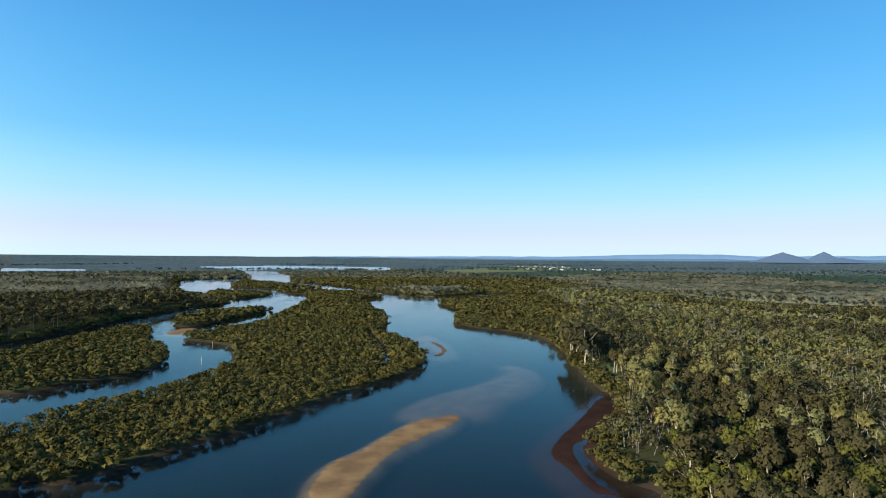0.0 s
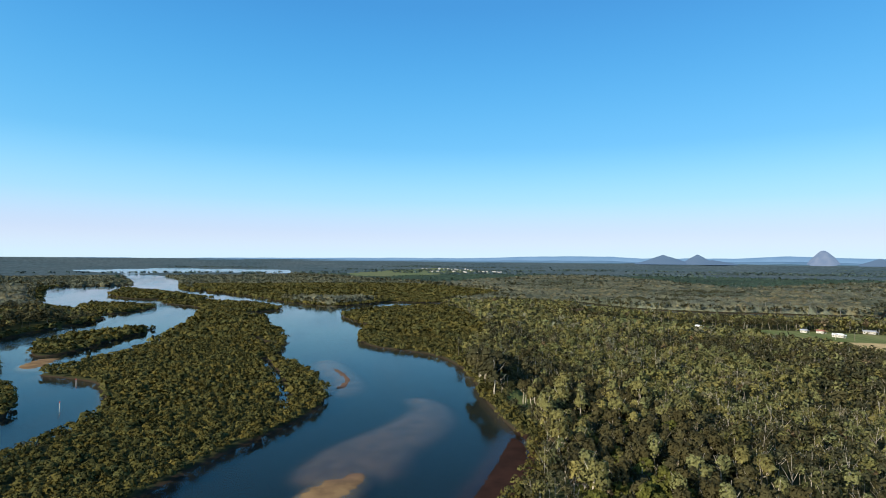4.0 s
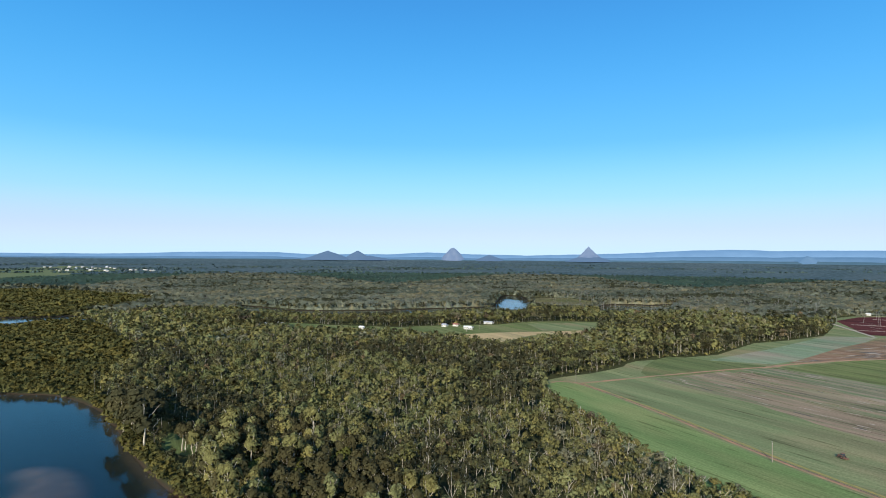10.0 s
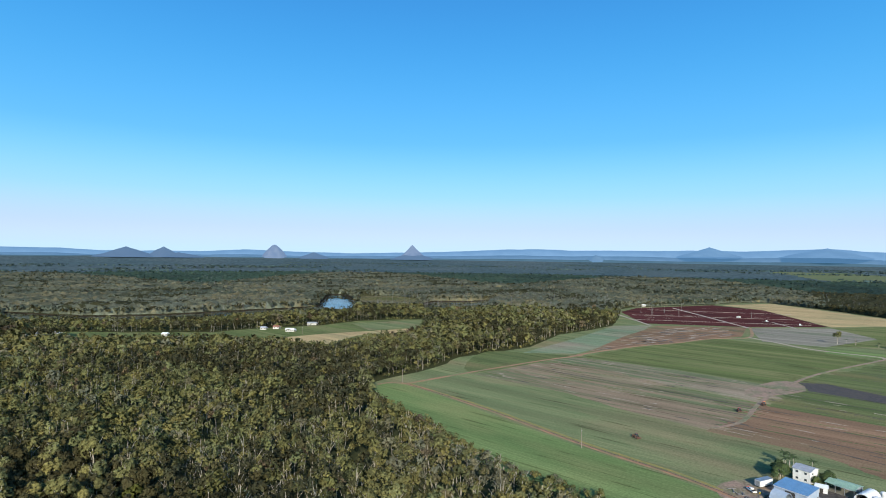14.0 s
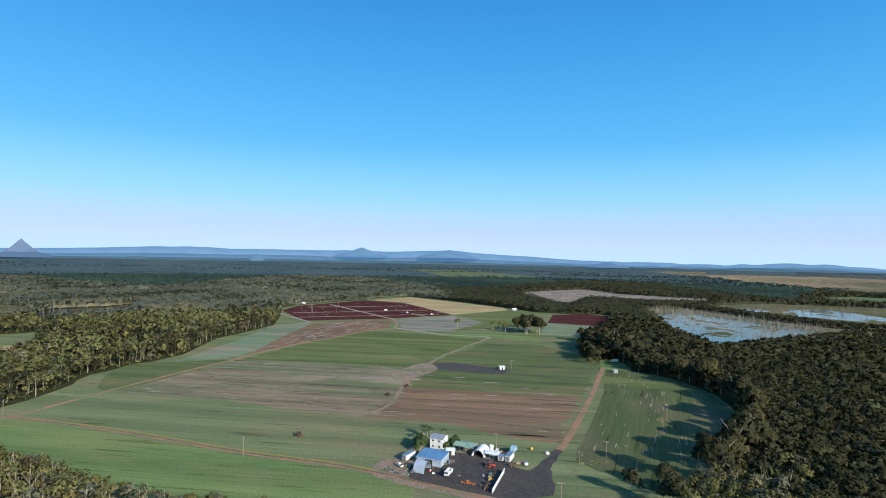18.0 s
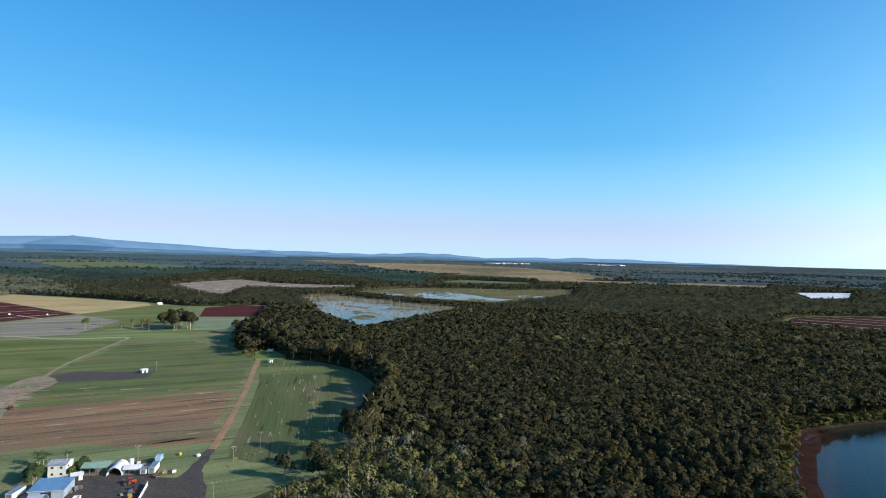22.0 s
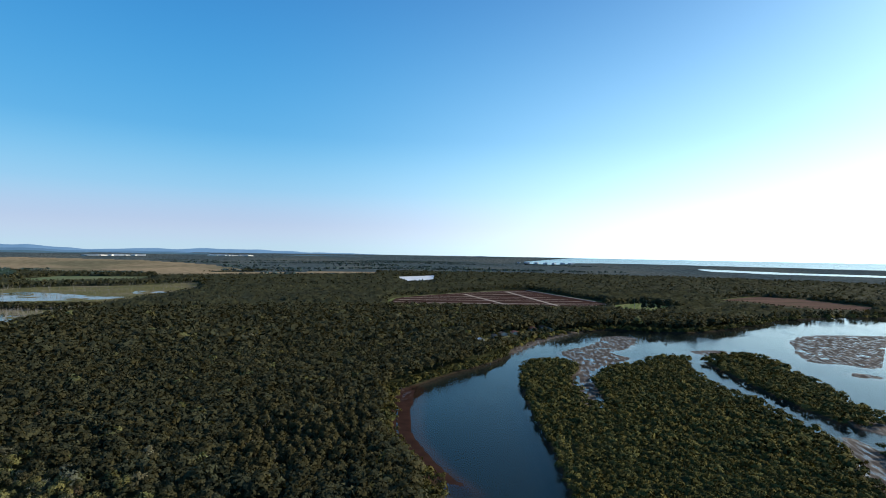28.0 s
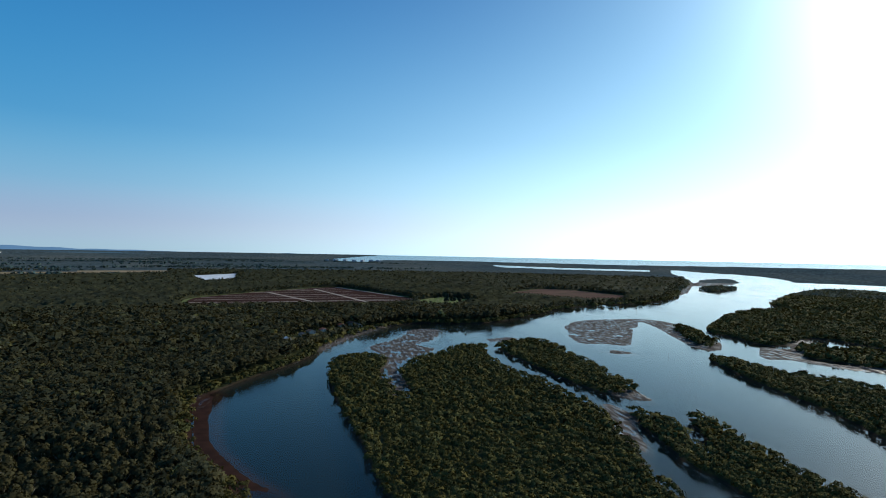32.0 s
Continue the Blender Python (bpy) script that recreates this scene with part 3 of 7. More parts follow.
LAKE_NW = [(-2413, 2874), (-1885, 2770), (-1665, 2447), (-1658, 2138), (-1766, 2104)]
# sand and mud flats: outline, height of the top, softness of the edge
FLATS = [
    ([(134, -324), (126, -336), (120, -312), (127, -303)], 0.33, 4),
    ([(63, -530), (28, -646), (-19, -740), (-19, -707), (26, -611), (57, -510)], 0.33, 3),
    ([(-275, -720), (-318, -771), (-372, -792), (-428, -788), (-356, -659), (-291, -538), (-262, -545), (-232, -552), (-241, -615)], 0.06, 10),
    ([(14, -534), (-20, -594), (-42, -669), (-78, -670), (-80, -637), (-61, -573), (-41, -546), (-60, -517), (-27, -465), (-14, -418), (-15, -335), (-5, -330), (-3, -393), (0, -482)], 0.06, 8),
    ([(-425, -786), (-458, -757), (-437, -634), (-402, -534), (-367, -497), (-359, -534), (-402, -690)], 0.2, 12),
    ([(-149, -299), (-159, -284), (-145, -234), (-136, -207), (-131, -216), (-135, -250)], 0.12, 6),
    ([(-439, -521), (-466, -509), (-520, -561), (-543, -560), (-443, -462), (-447, -423), (-474, -396), (-456, -380), (-430, -405), (-415, -444), (-391, -454)], 0.25, 8),
    ([(-128, -587), (-163, -601), (-181, -566), (-150, -562), (-130, -566)], 0.06, 8),
    ([(-1900, -3141), (-1341, -2110), (-930, -1463), (-818, -1362), (-1135, -1870)], 0.2, 30),
    ([(-173, -337), (-190, -326), (-189, -302), (-173, -309), (-168, -320)], 0.3, 5),
    ([(-247, -507), (-261, -503), (-269, -486), (-242, -484)], 0.1, 8),
    ([(-1572, -2413), (-1854, -2604), (-1528, -2062), (-1264, -1823), (-1175, -1807)], 0.2, 30),
    ([(-39, 151), (-41, 166), (-38, 180), (-31, 191), (-23, 210), (-14, 226), (0, 234), (4, 229), (0, 218), (-8, 206), (-19, 188), (-24, 171), (-27, 156), (-29, 149)], 0.12, 7),
    ([(-21, 447), (-10, 430), (-4, 401), (-6, 377), (-15, 371), (-9, 394), (-11, 413)], 0.1, 9),
    ([(-18, 237), (-9, 262), (6, 281), (21, 299), (37, 327), (36, 347), (46, 331), (45, 305), (34, 280), (20, 261), (13, 240), (-4, 232)], -0.45, 14),
    ([(-27, 464), (-22, 479), (-8, 434), (0, 394), (-5, 372), (-16, 370), (-21, 397)], -0.6, 14),
    ([(28, 188), (35, 208), (52, 240), (70, 275), (79, 258), (68, 224), (54, 203), (47, 191), (48, 167), (55, 154), (38, 150), (32, 172)], 0.09, 9),
    ([(-250, 473), (-252, 505), (-237, 506), (-232, 464)], 0.15, 8),
    ([(128, -320), (116, -346), (104, -294), (90, -244), (78, -220), (58, -190), (45, -174), (56, -169), (78, -185), (97, -216), (114, -262)], 0.09, 8),
]
FARM = [(342, 288), (372, 296), (405, 288), (452, 285), (485, 290), (579, 253), (688, 255), (824, 218), (1037, 249), (1142, 249), (1322, 115), (1453, 10), (1157, -182), (1056, -222), (1024, -304), (1004, -352), (816, -272), (684, -191), (597, -150), (503, -139), (500, -165), (472, -184), (430, -192), (385, -184), (335, -162), (290, -130), (256, -96), (238, -66), (238, -46), (234, -30), (232, 10), (238, 58), (247, 97), (257, 133), (271, 167), (299, 215)]
N_FIELD = [(447, 622), (541, 591), (592, 556), (658, 548), (730, 482), (660, 441), (603, 423), (556, 451), (477, 446), (470, 518)]
SWAMP = [(1149, -490), (1160, -560), (1303, -763), (1354, -914), (1256, -1136), (1157, -1217), (1116, -1418), (953, -1200), (905, -1033), (841, -792), (780, -640), (739, -542), (689, -420), (655, -345), (707, -352), (797, -365), (1077, -470)]
REDS = [(352, -985), (378, -1125), (319, -1261), (218, -1419), (119, -1539), (-16, -1299), (-93, -1133), (19, -1030), (120, -1027), (224, -1000)]
REDS_E = [(-347, -1360), (-493, -1549), (-576, -1514), (-649, -1309), (-595, -1196), (-498, -1180), (-456, -1221), (-421, -1300)]
LAWN = [(-92, -1120), (-165, -1215), (-208, -1122), (-148, -1026), (-97, -1057)]
DROWNED_WOOD = [(1149, -490), (1160, -550), (1003, -600), (855, -622), (775, -640), (735, -545), (690, -440), (800, -390), (1000, -455)]
PLANTATION = [(7190, -3355), (3526, -2098), (2104, -1668), (1727, -1357), (1843, -1067), (2061, -1075), (2977, -1255), (5451, -2259)]
DRY_PLAIN = [(7512, -3509), (7695, -4507), (5566, -3228), (5356, -4427), (3716, -4172), (2317, -3202), (1628, -2483), (1614, -2032), (1986, -1898), (2555, -1913), (3408, -2135), (4061, -2464)]
PLAIN_EDGE = [(1722, -1954), (1379, -2321), (954, -2638), (876, -2414), (1229, -2060), (1523, -1754)]
PLAIN_STRIP = [(1647, -1266), (1735, -1518), (1462, -1649), (1379, -1520), (1502, -1251)]
PALE_FIELD = [(1702, -349), (1818, -458), (1957, -648), (1710, -668), (1578, -768), (1513, -851), (1428, -800), (1431, -631), (1472, -591), (1541, -510), (1329, -396), (1298, -350), (1558, -355)]
FAR_PASTURE = [(-64, 3170), (326, 4374), (708, 5065), (447, 3002), (146, 2573), (-9, 2603)]
FAR_TOWN_LAND = [(228, 4021), (800, 5353), (955, 3989), (404, 3106)]
HOMESTEAD = [(325, 775), (350, 805), (405, 705), (475, 605), (455, 580), (400, 640)]
MARSH = [(910, 735), (1044, 845), (1107, 780), (1057, 686), (973, 648)]
DIEBACK = [(1141, 855), (1399, 1018), (1671, 1040), (1635, 790), (1392, 662), (1218, 719)]
GREEN_PLANTATION = [(3000, -300), (5600, -100), (5600, -600), (3300, -960)]
SHORE_LAWN = [(116, -560), (98, -563), (80, -600), (58, -648), (26, -702), (40, -712), (70, -660), (100, -606)]
GLADE = [(88, 334), (96, 353), (110, 350), (114, 326), (99, 310), (91, 317)]
DIEBACK_PATCH = [(78, 251), (98, 241), (107, 194), (97, 164), (78, 165), (74, 195)]
NOOK = [(496, -140), (520, -143), (552, -156), (556, -172), (530, -174), (498, -164)]
CLEARINGS = [(NOOK, 1), (NET_FIELD, 4), (GLADE, 0), (SHORE_LAWN, 0), (MARSH, 0), (HOMESTEAD, 1), (FARM, 2), (N_FIELD, 2), (SWAMP, 0), (REDS, 3), (REDS_E, 3), (LAWN, 2), (DRY_PLAIN, 0), (PLAIN_EDGE, 0), (PLAIN_STRIP, 0), (PALE_FIELD, 0), (FAR_PASTURE, 0), (FAR_TOWN_LAND, 0)]
MANGROVE_LAND = [[(0, 600), (20, 700), (-20, 831), (60, 930), (150, 960), (160, 800), (150, 640), (85, 470)], [(175, 1060), (60, 1095), (-150, 1150), (-380, 1400), (-620, 2150), (-900, 2720), (-300, 2650), (100, 2000), (330, 1500), (330, 1250)], [(-1750, 1500), (-840, 1660), (-700, 1830), (-920, 2300), (-1130, 2950), (-1650, 2600)]]
SINGLE_TREES = [[(56, 118), (128, 118), (140, 190), (150, 260), (150, 330), (95, 330), (85, 255)], [(95, -150), (150, -140), (190, -220), (170, -290), (130, -280)]]
TIDAL_CREEK = [(-79, 483), (-69, 454), (-58, 414), (-47, 370), (-42, 335), (-36, 335), (-41, 372), (-52, 416), (-63, 456), (-73, 487)]
H_CREEK = [(-121, -539), (-138, -432), (-160, -327), (-184, -313), (-177, -300), (-149, -303), (-133, -339), (-117, -395), (-108, -491)]
I_CREEK = [(-189, -285), (-198, -285), (-172, -208), (-163, -208)]
LOBE_CREEK = [(-131, 655), (-114, 616), (-98, 582), (-84, 548), (-70, 560), (-78, 570), (-92, 590), (-107, 620), (-124, 655)]


river = rounded(RIVER)
islands = [rounded(p) for p in (ISLAND_LONG, ISLAND_B, ISLAND_C, ISLAND_E, ISLAND_F, ISLAND_H, ISLAND_I, ISLAND_J, ISLAND_K, ISLAND_L, ISLAND_M, ISLAND_N, ISLET_O, ISLET_P)]
lagoons = [rounded(p) for p in (POND, CREEK, CREEK_E, LAGOON, LAGOON_E, LAGOON_F, LAGOON_G, LAGOON_H)]
creeks = [rounded(p) for p in (TIDAL_CREEK, LOBE_CREEK, H_CREEK, I_CREEK)]
far_water = [np.array(p, float) for p in (SEA, SEA_INLET, LAKE_N, LAKE_NW)]
flats = [(rounded(p), h, w) for p, h, w in FLATS]


def wet(pts):
    """Distance into the water, negative on land."""
    d = inside(pts, river)
    for p in islands:
        d = np.minimum(d, -inside(pts, p))
    for p in lagoons + far_water + creeks:
        d = np.maximum(d, inside(pts, p))
    return d


# ---- ground and water sheets ----
def polar(nr, na, r0, r1):
    n1, n2 = nr * 55 // 100, nr * 29 // 100
    r = np.r_[0.0, np.linspace(r0, 900.0, n1), np.geomspace(910.0, FLAT, n2), np.geomspace(2430.0, r1, nr - 1 - n1 - n2)]
    a = np.linspace(0, 2 * np.pi, na, endpoint=False)
    R, A = np.meshgrid(r, a, indexing="ij")
    return CX + (R * np.cos(A)).ravel(), CY + (R * np.sin(A)).ravel(), R.ravel()


def sheet(name, nr, na, r0, r1, height, mats, pick=None, masks=None):
    x, y, r = polar(nr, na, r0, r1)
    h = height(np.stack([x, y], 1), r)
    X, Y, Z, k = lay(x, y)
    co = np.stack([X, Y, Z + h], 1)
    i, j = np.meshgrid(np.arange(nr - 1), np.arange(na), indexing="ij")
    j2 = (j + 1) % na
    quads = np.stack([i * na + j, (i + 1) * na + j, (i + 1) * na + j2, i * na + j2], -1).reshape(-1, 4)
    me = mesh_of(name, co, quads, smooth=True)
    for m in mats:
        me.materials.append(m)
    if pick is not None:
        mid = np.stack([x, y], 1)[quads].mean(1)
        me.polygons.foreach_set("material_index", pick(mid).astype(np.int32))
    if masks is not None:
        at = me.attributes.new("banks", 'FLOAT_COLOR', 'POINT')
        at.data.foreach_set("color", masks(np.stack([x, y], 1)).ravel())
    return new(name, me)


def mesh_of(name, co, faces, smooth=False, normals=None):
    """A mesh from arrays; every face has the same number of corners."""
    me = bpy.data.meshes.new(name)
    n, k = faces.shape
    me.vertices.add(len(co))
    me.vertices.foreach_set("co", np.ascontiguousarray(co, np.float32).ravel())
    me.loops.add(n * k)
    me.loops.foreach_set("vertex_index", np.ascontiguousarray(faces, np.int32).ravel())
    me.polygons.add(n)
    me.polygons.foreach_set("loop_start", np.arange(0, n * k, k, dtype=np.int32))
    me.polygons.foreach_set("use_smooth", np.full(n, smooth))
    if normals is not None:
        at = me.attributes.new("custom_normal", 'FLOAT_VECTOR', 'POINT')
        at.data.foreach_set("vector", np.ascontiguousarray(normals, np.float32).ravel())
    me.update(calc_edges=True)
    return me


def pines(q):
    r, yaw = np.hypot(q[:, 0] - CX, q[:, 1] - CY), np.degrees(np.arctan2(-(q[:, 0] - CX), q[:, 1] - CY))
    return ((r > 2300 + 500 * np.sin(yaw * 0.21)) & (yaw < 40) & (yaw > -128)) | (inside(q, np.array(PLANTATION, float)) > 0)


def bank_masks(pts):
    """How far sand, grey sand or mud, red mud and drowned sand cover the ground."""
    out = np.zeros((len(pts), 4), np.float32)
    for p, top, soft in flats:
        k = 3 if top < -0.4 else 2 if top == 0.09 else 0 if p[:, 1].mean() > 0 else 1
        w = np.clip(inside(pts, p) / (14.0 if k == 3 else 9.0 if k == 2 else 5.0) + 0.8, 0, 1)
        out[:, k] = np.maximum(out[:, k], w * w * (3 - 2 * w))
    return out


def ground_height(pts, r):
    d = wet(pts)
    w = np.maximum(5.0, 0.011 * r)
    h = np.where(d > 0, -2.6 * np.clip(d / w / 1.6, 0, 1) ** 0.8, 0.85 * np.clip(-d / w * 3.5, 0, 1))
    for p, top, soft in flats:
        s = np.clip(inside(pts, p) / soft + (0.3 if top == 0.09 else 0.85), 0, 1)
        s = s * s * (3 - 2 * s)
        rough = np.zeros(len(pts))
        for i in np.where(s > 0)[0]:
            a, b = pts[i] * 0.02
            rough[i] = noise.noise((a * 2.2 + b, b * 2.2 - a, top)) + 0.8 * noise.noise((a * 4.5 + b * 2, b * 4.5 - a * 2, 3.0)) + 0.9 * noise.noise((a * 9 + b * 4, b * 16, 7.0))
        top = top + (0.1 if top == 0.06 else 0.06) * rough
        h = np.where(h < top, h + (top - h) * s, h)
    for p in lagoons[3:]:
        for i in np.where(inside(pts, p) > 0)[0]:
            a, b = pts[i] * 0.016
            h[i] = max(h[i], min(0.3, 1.5 * (noise.noise((a, b * 1.6, 1.0)) + 0.7 * noise.noise((a * 3, b * 4, 2.0)) - 0.24)))
    return h


def cover(mid):
    out = np.zeros(len(mid))
    far = np.hypot(mid[:, 0] - CX, mid[:, 1] - CY) > 2550
    out[far] = 6
    out[(far | (inside(mid, np.array(PLANTATION, float)) > 0)) & pines(mid)] = 5
    for p, n in ((SWAMP, 4), (SHORE_LAWN, 4), (MARSH, 4), (DIEBACK, 4), (GREEN_PLANTATION, 3), (DRY_PLAIN, 1), (PLAIN_EDGE, 1), (PALE_FIELD, 2), (FAR_PASTURE, 3), (FAR_TOWN_LAND, 3), (PLAIN_STRIP, 3)):
        out[inside(mid, np.array(p, float)) > 0] = n
    return out


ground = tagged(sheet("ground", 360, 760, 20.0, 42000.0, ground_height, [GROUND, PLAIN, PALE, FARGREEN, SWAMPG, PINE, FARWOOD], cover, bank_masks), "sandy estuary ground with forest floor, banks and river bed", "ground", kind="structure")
water = tagged(sheet("water", 360, 120, 20.0, 42000.0, lambda p, r: 0.0 * r, [WATER]), "calm dark blue estuary water with light ripples", "water", kind="structure")

# ---- fields ----
def ragged(p, reach, turn=13.5):
    """An outline whose ends break up along the crop rows."""
    rs = np.random.RandomState(len(p) * 13 + int(abs(p[0, 0])))
    row = np.array([math.sin(radians(turn)), math.cos(radians(turn))])
    out = []
    for a, b in zip(p, np.roll(p, -1, 0)):
        d = b - a
        n = max(1, int(np.hypot(*d) / 3.2))
        cross = abs(d[0] * row[1] - d[1] * row[0]) / (np.hypot(*d) + 1e-9)
        for k in range(n):
            out.append(a + d * k / n + row * reach * cross * rs.randn() * (0.6 if k else 0.2))
    return np.array(out)


def slab(name, outline, mat, z, label, category="field", n=1, thick=0.3, reach=0.0):
    p = rounded(outline, n) if n > 1 else np.array(outline, float)
    if reach:
        p = ragged(p, reach)
    X, Y, Z, k = lay(p[:, 0], p[:, 1])
    bm = bmesh.new()
    top = [bm.verts.new((a, b, c + z)) for a, b, c in zip(X, Y, Z)]
    low = [bm.verts.new((a, b, c + z - thick)) for a, b, c in zip(X, Y, Z)]
    bm.faces.new(top)
    for i in range(len(top)):
        j = (i + 1) % len(top)
        bm.faces.new((top[i], low[i], low[j], top[j]))
    bmesh.ops.recalc_face_normals(bm, faces=bm.faces)
    me = bpy.data.meshes.new(name)
    bm.to_mesh(me)
    bm.free()
    me.materials.append(mat)
    return tagged(new(name, me), label, category, kind="structure")


def track(name, line, width, mat, z, label):
    p = np.array(line, float)
    q = []
    for i in range(len(p) - 1):
        a, b, c, d = p[max(i - 1, 0)], p[i], p[i + 1], p[min(i + 2, len(p) - 1)]
        for s in range(8):
            t = s / 8
            q.append(0.5 * (2 * b + (c - a) * t + (2 * a - 5 * b + 4 * c - d) * t * t + (3 * b - a - 3 * c + d) * t ** 3))
    q = np.array(q + [p[-1]])
    t = np.gradient(q, axis=0)
    t /= np.linalg.norm(t, axis=1)[:, None] + 1e-9
    nrm = np.stack([-t[:, 1], t[:, 0]], 1)
    rs = np.random.RandomState(len(line) * 7 + int(width * 10))
    wl_, wr_ = width / 2 * (1 + 0.1 * rs.randn(len(q), 1)), width / 2 * (1 + 0.1 * rs.randn(len(q), 1))
    ring = np.concatenate([q + nrm * wl_, (q - nrm * wr_)[::-1]])
    return slab(name, ring, mat, z, label, "track")

GREEN = rows_material("green_crop", (0.13, 0.19, 0.07), (0.155, 0.21, 0.08), (0.19, 0.215, 0.088), 13, 0.05)
TEAL = rows_material("blue_green_crop", (0.138, 0.166, 0.08), (0.17, 0.188, 0.092), (0.205, 0.18, 0.1), 13)
STRIPES = rows_material("patchy_crop_rows", (0.135, 0.162, 0.086), (0.25, 0.198, 0.138), (0.3, 0.238, 0.175), 13)
EARTH = rows_material("bare_tilled_soil", (0.2, 0.128, 0.083), (0.245, 0.152, 0.098), (0.165, 0.138, 0.083), 13)
# Southern field's red soil, darkened in colour because it lies against the sun.
BACKLIT_RED = rows_material("backlit_red_soil", (0.05, 0.026, 0.022), (0.06, 0.034, 0.027), (0.042, 0.027, 0.022), 60, 0.05)
PINK_SOIL = rows_material("pinkish_brown_soil", (0.12, 0.075, 0.058), (0.145, 0.092, 0.07), (0.1, 0.078, 0.05), 60, 0.05)
RED = rows_material("dark_red_soil", (0.075, 0.027, 0.027), (0.09, 0.034, 0.032), (0.06, 0.026, 0.026), 13, 0.2)
PADDOCK = rows_material("worn_paddock", (0.092, 0.116, 0.052), (0.115, 0.128, 0.06), (0.155, 0.136, 0.08), -63, 0.1)
TAN = rows_material("dry_tan_stubble", (0.42, 0.31, 0.16), (0.38, 0.28, 0.15), (0.28, 0.25, 0.13), 13)
OLIVE = rows_material("olive_pasture", (0.112, 0.14, 0.052), (0.168, 0.17, 0.078), (0.102, 0.128, 0.052), 13)
GREY = rows_material("grey_fallow", (0.2, 0.185, 0.15), (0.25, 0.225, 0.18), (0.17, 0.18, 0.12), 13)
DIRT = material("orange_dirt", (0.32, 0.17, 0.092), 0.95, (0.25, 0.135, 0.078), 0.3, patch=(0.18, 0.14, 0.07), patch_scale=0.08)
GRAVEL = material("dark_yard_gravel", (0.042, 0.036, 0.034), 0.95, (0.064, 0.053, 0.046), 0.4, patch=(0.062, 0.05, 0.04), patch_scale=0.05, fine=0.9, fine_low=0.75, fine_high=1.25)
Z0 = 0.85
slab("farm_field", FARM, TEAL, Z0 + 0.02, "blue-green farm paddock beside the forest", n=2)
slab("crop_strip", [(342, 287), (363, 273), (331, 196), (297, 123), (280, 78), (255, 40), (222, 58), (234, 102), (245, 139), (260, 174), (290, 222)], GREEN, Z0 + 0.08, "bright green crop strip along the forest edge", n=2)
slab("red_field", [(1037, 249), (1133, 238), (1305, 114), (1239, 22), (991, -55), (920, 51), (878, 184)], RED, Z0 + 0.08, "dark red ploughed field crossed by pale tracks")
slab("tan_field", [(1315, 95), (1436, 4), (1146, -181), (1092, -178), (992, -58), (1239, 22)], TAN, Z0 + 0.08, "dry tan stubble field")
slab("olive_field", [(983, -57), (1081, -175), (1050, -229), (825, -141), (770, -29), (865, -92)], OLIVE, Z0 + 0.08, "olive pasture with scattered trees")
slab("grey_field", [(906, 47), (974, -56), (878, -93), (765, -29), (772, 33)], GREY, Z0 + 0.1, "grey fallow field")
slab("brown_field", [(583, 192), (723, 182), (856, 163), (912, 50), (805, 55), (712, 116), (633, 165)], EARTH, Z0 + 0.12, "brown tilled field")
DEEP_GREEN = rows_material("dark_green_crop", (0.1, 0.126, 0.053), (0.126, 0.144, 0.063), (0.165, 0.148, 0.073), 13, 0.16)
MILKY = rows_material("pale_blue_green_crop", (0.19, 0.235, 0.15), (0.16, 0.205, 0.12), (0.25, 0.215, 0.155), 13)
WORN = material("worn_tan_earth", (0.28, 0.18, 0.128), 0.95, (0.22, 0.155, 0.108), 0.2, patch=(0.15, 0.15, 0.075), patch_scale=0.07, fine=0.8, fine_low=0.75, fine_high=1.2)
BROWN_SOIL = rows_material("red_brown_soil", (0.235, 0.172, 0.118), (0.135, 0.152, 0.082), (0.27, 0.2, 0.14), 13)
WET_SOIL = material("wet_dark_soil", (0.05, 0.045, 0.036), 0.9, (0.075, 0.06, 0.045), 0.5)
DRY_SOIL = material("dry_pale_soil", (0.34, 0.27, 0.2), 0.95, (0.26, 0.21, 0.15), 0.5)
RANK_GRASS = material("rank_yellow_grass", (0.27, 0.2, 0.055), 0.95, (0.17, 0.17, 0.05), 0.6)
slab("pale_green_field", [(542, 247), (663, 229), (820, 216), (861, 170), (715, 174), (600, 192), (566, 200)], MILKY, Z0 + 0.1, "pale blue-green crop field")
slab("green_field", [(467, 273), (531, 281), (542, 240), (550, 198), (509, 215), (479, 224), (427, 249)], DEEP_GREEN, Z0 + 0.1, "green crop field by the forest corner", n=2)
slab("bright_field", [(552, 189), (644, 155), (770, 76), (735, 2), (687, -63), (570, 2), (513, 27), (536, 99)], OLIVE, Z0 + 0.08, "yellow-green crop field in long rows", reach=4)
slab("striped_field", [(516, 216), (549, 188), (532, 98), (507, 27), (447, 41), (475, 111), (514, 175)], STRIPES, Z0 + 0.09, "patchy field of crop rows and bare soil", reach=9)
slab("brown_striped_field", [(424, 247), (475, 226), (504, 214), (514, 175), (475, 111), (441, 39), (402, 49), (363, 67), (377, 112), (404, 162)], BROWN_SOIL, Z0 + 0.07, "brown soil with ragged green crop rows", reach=10)
slab("earth_field", [(441, 41), (424, -28), (412, -88), (357, -60), (322, -42), (311, -36), (320, -14), (349, 18), (360, 68), (392, 54)], EARTH, Z0 + 0.1, "bare reddish-brown tilled soil in long rows", reach=7)
slab("dark_green_field", [(545, 10), (669, -60), (652, -124), (545, -153), (507, -138), (415, -91), (426, -28), (436, 37), (493, 23)], DEEP_GREEN, Z0 + 0.09, "dark green crop field behind the hut", reach=4)
slab("green_band", [(748, -27), (739, -90), (714, -138), (672, -126), (704, -89), (713, -23)], GREEN, Z0 + 0.13, "narrow bright green crop strip below the trees", reach=3)
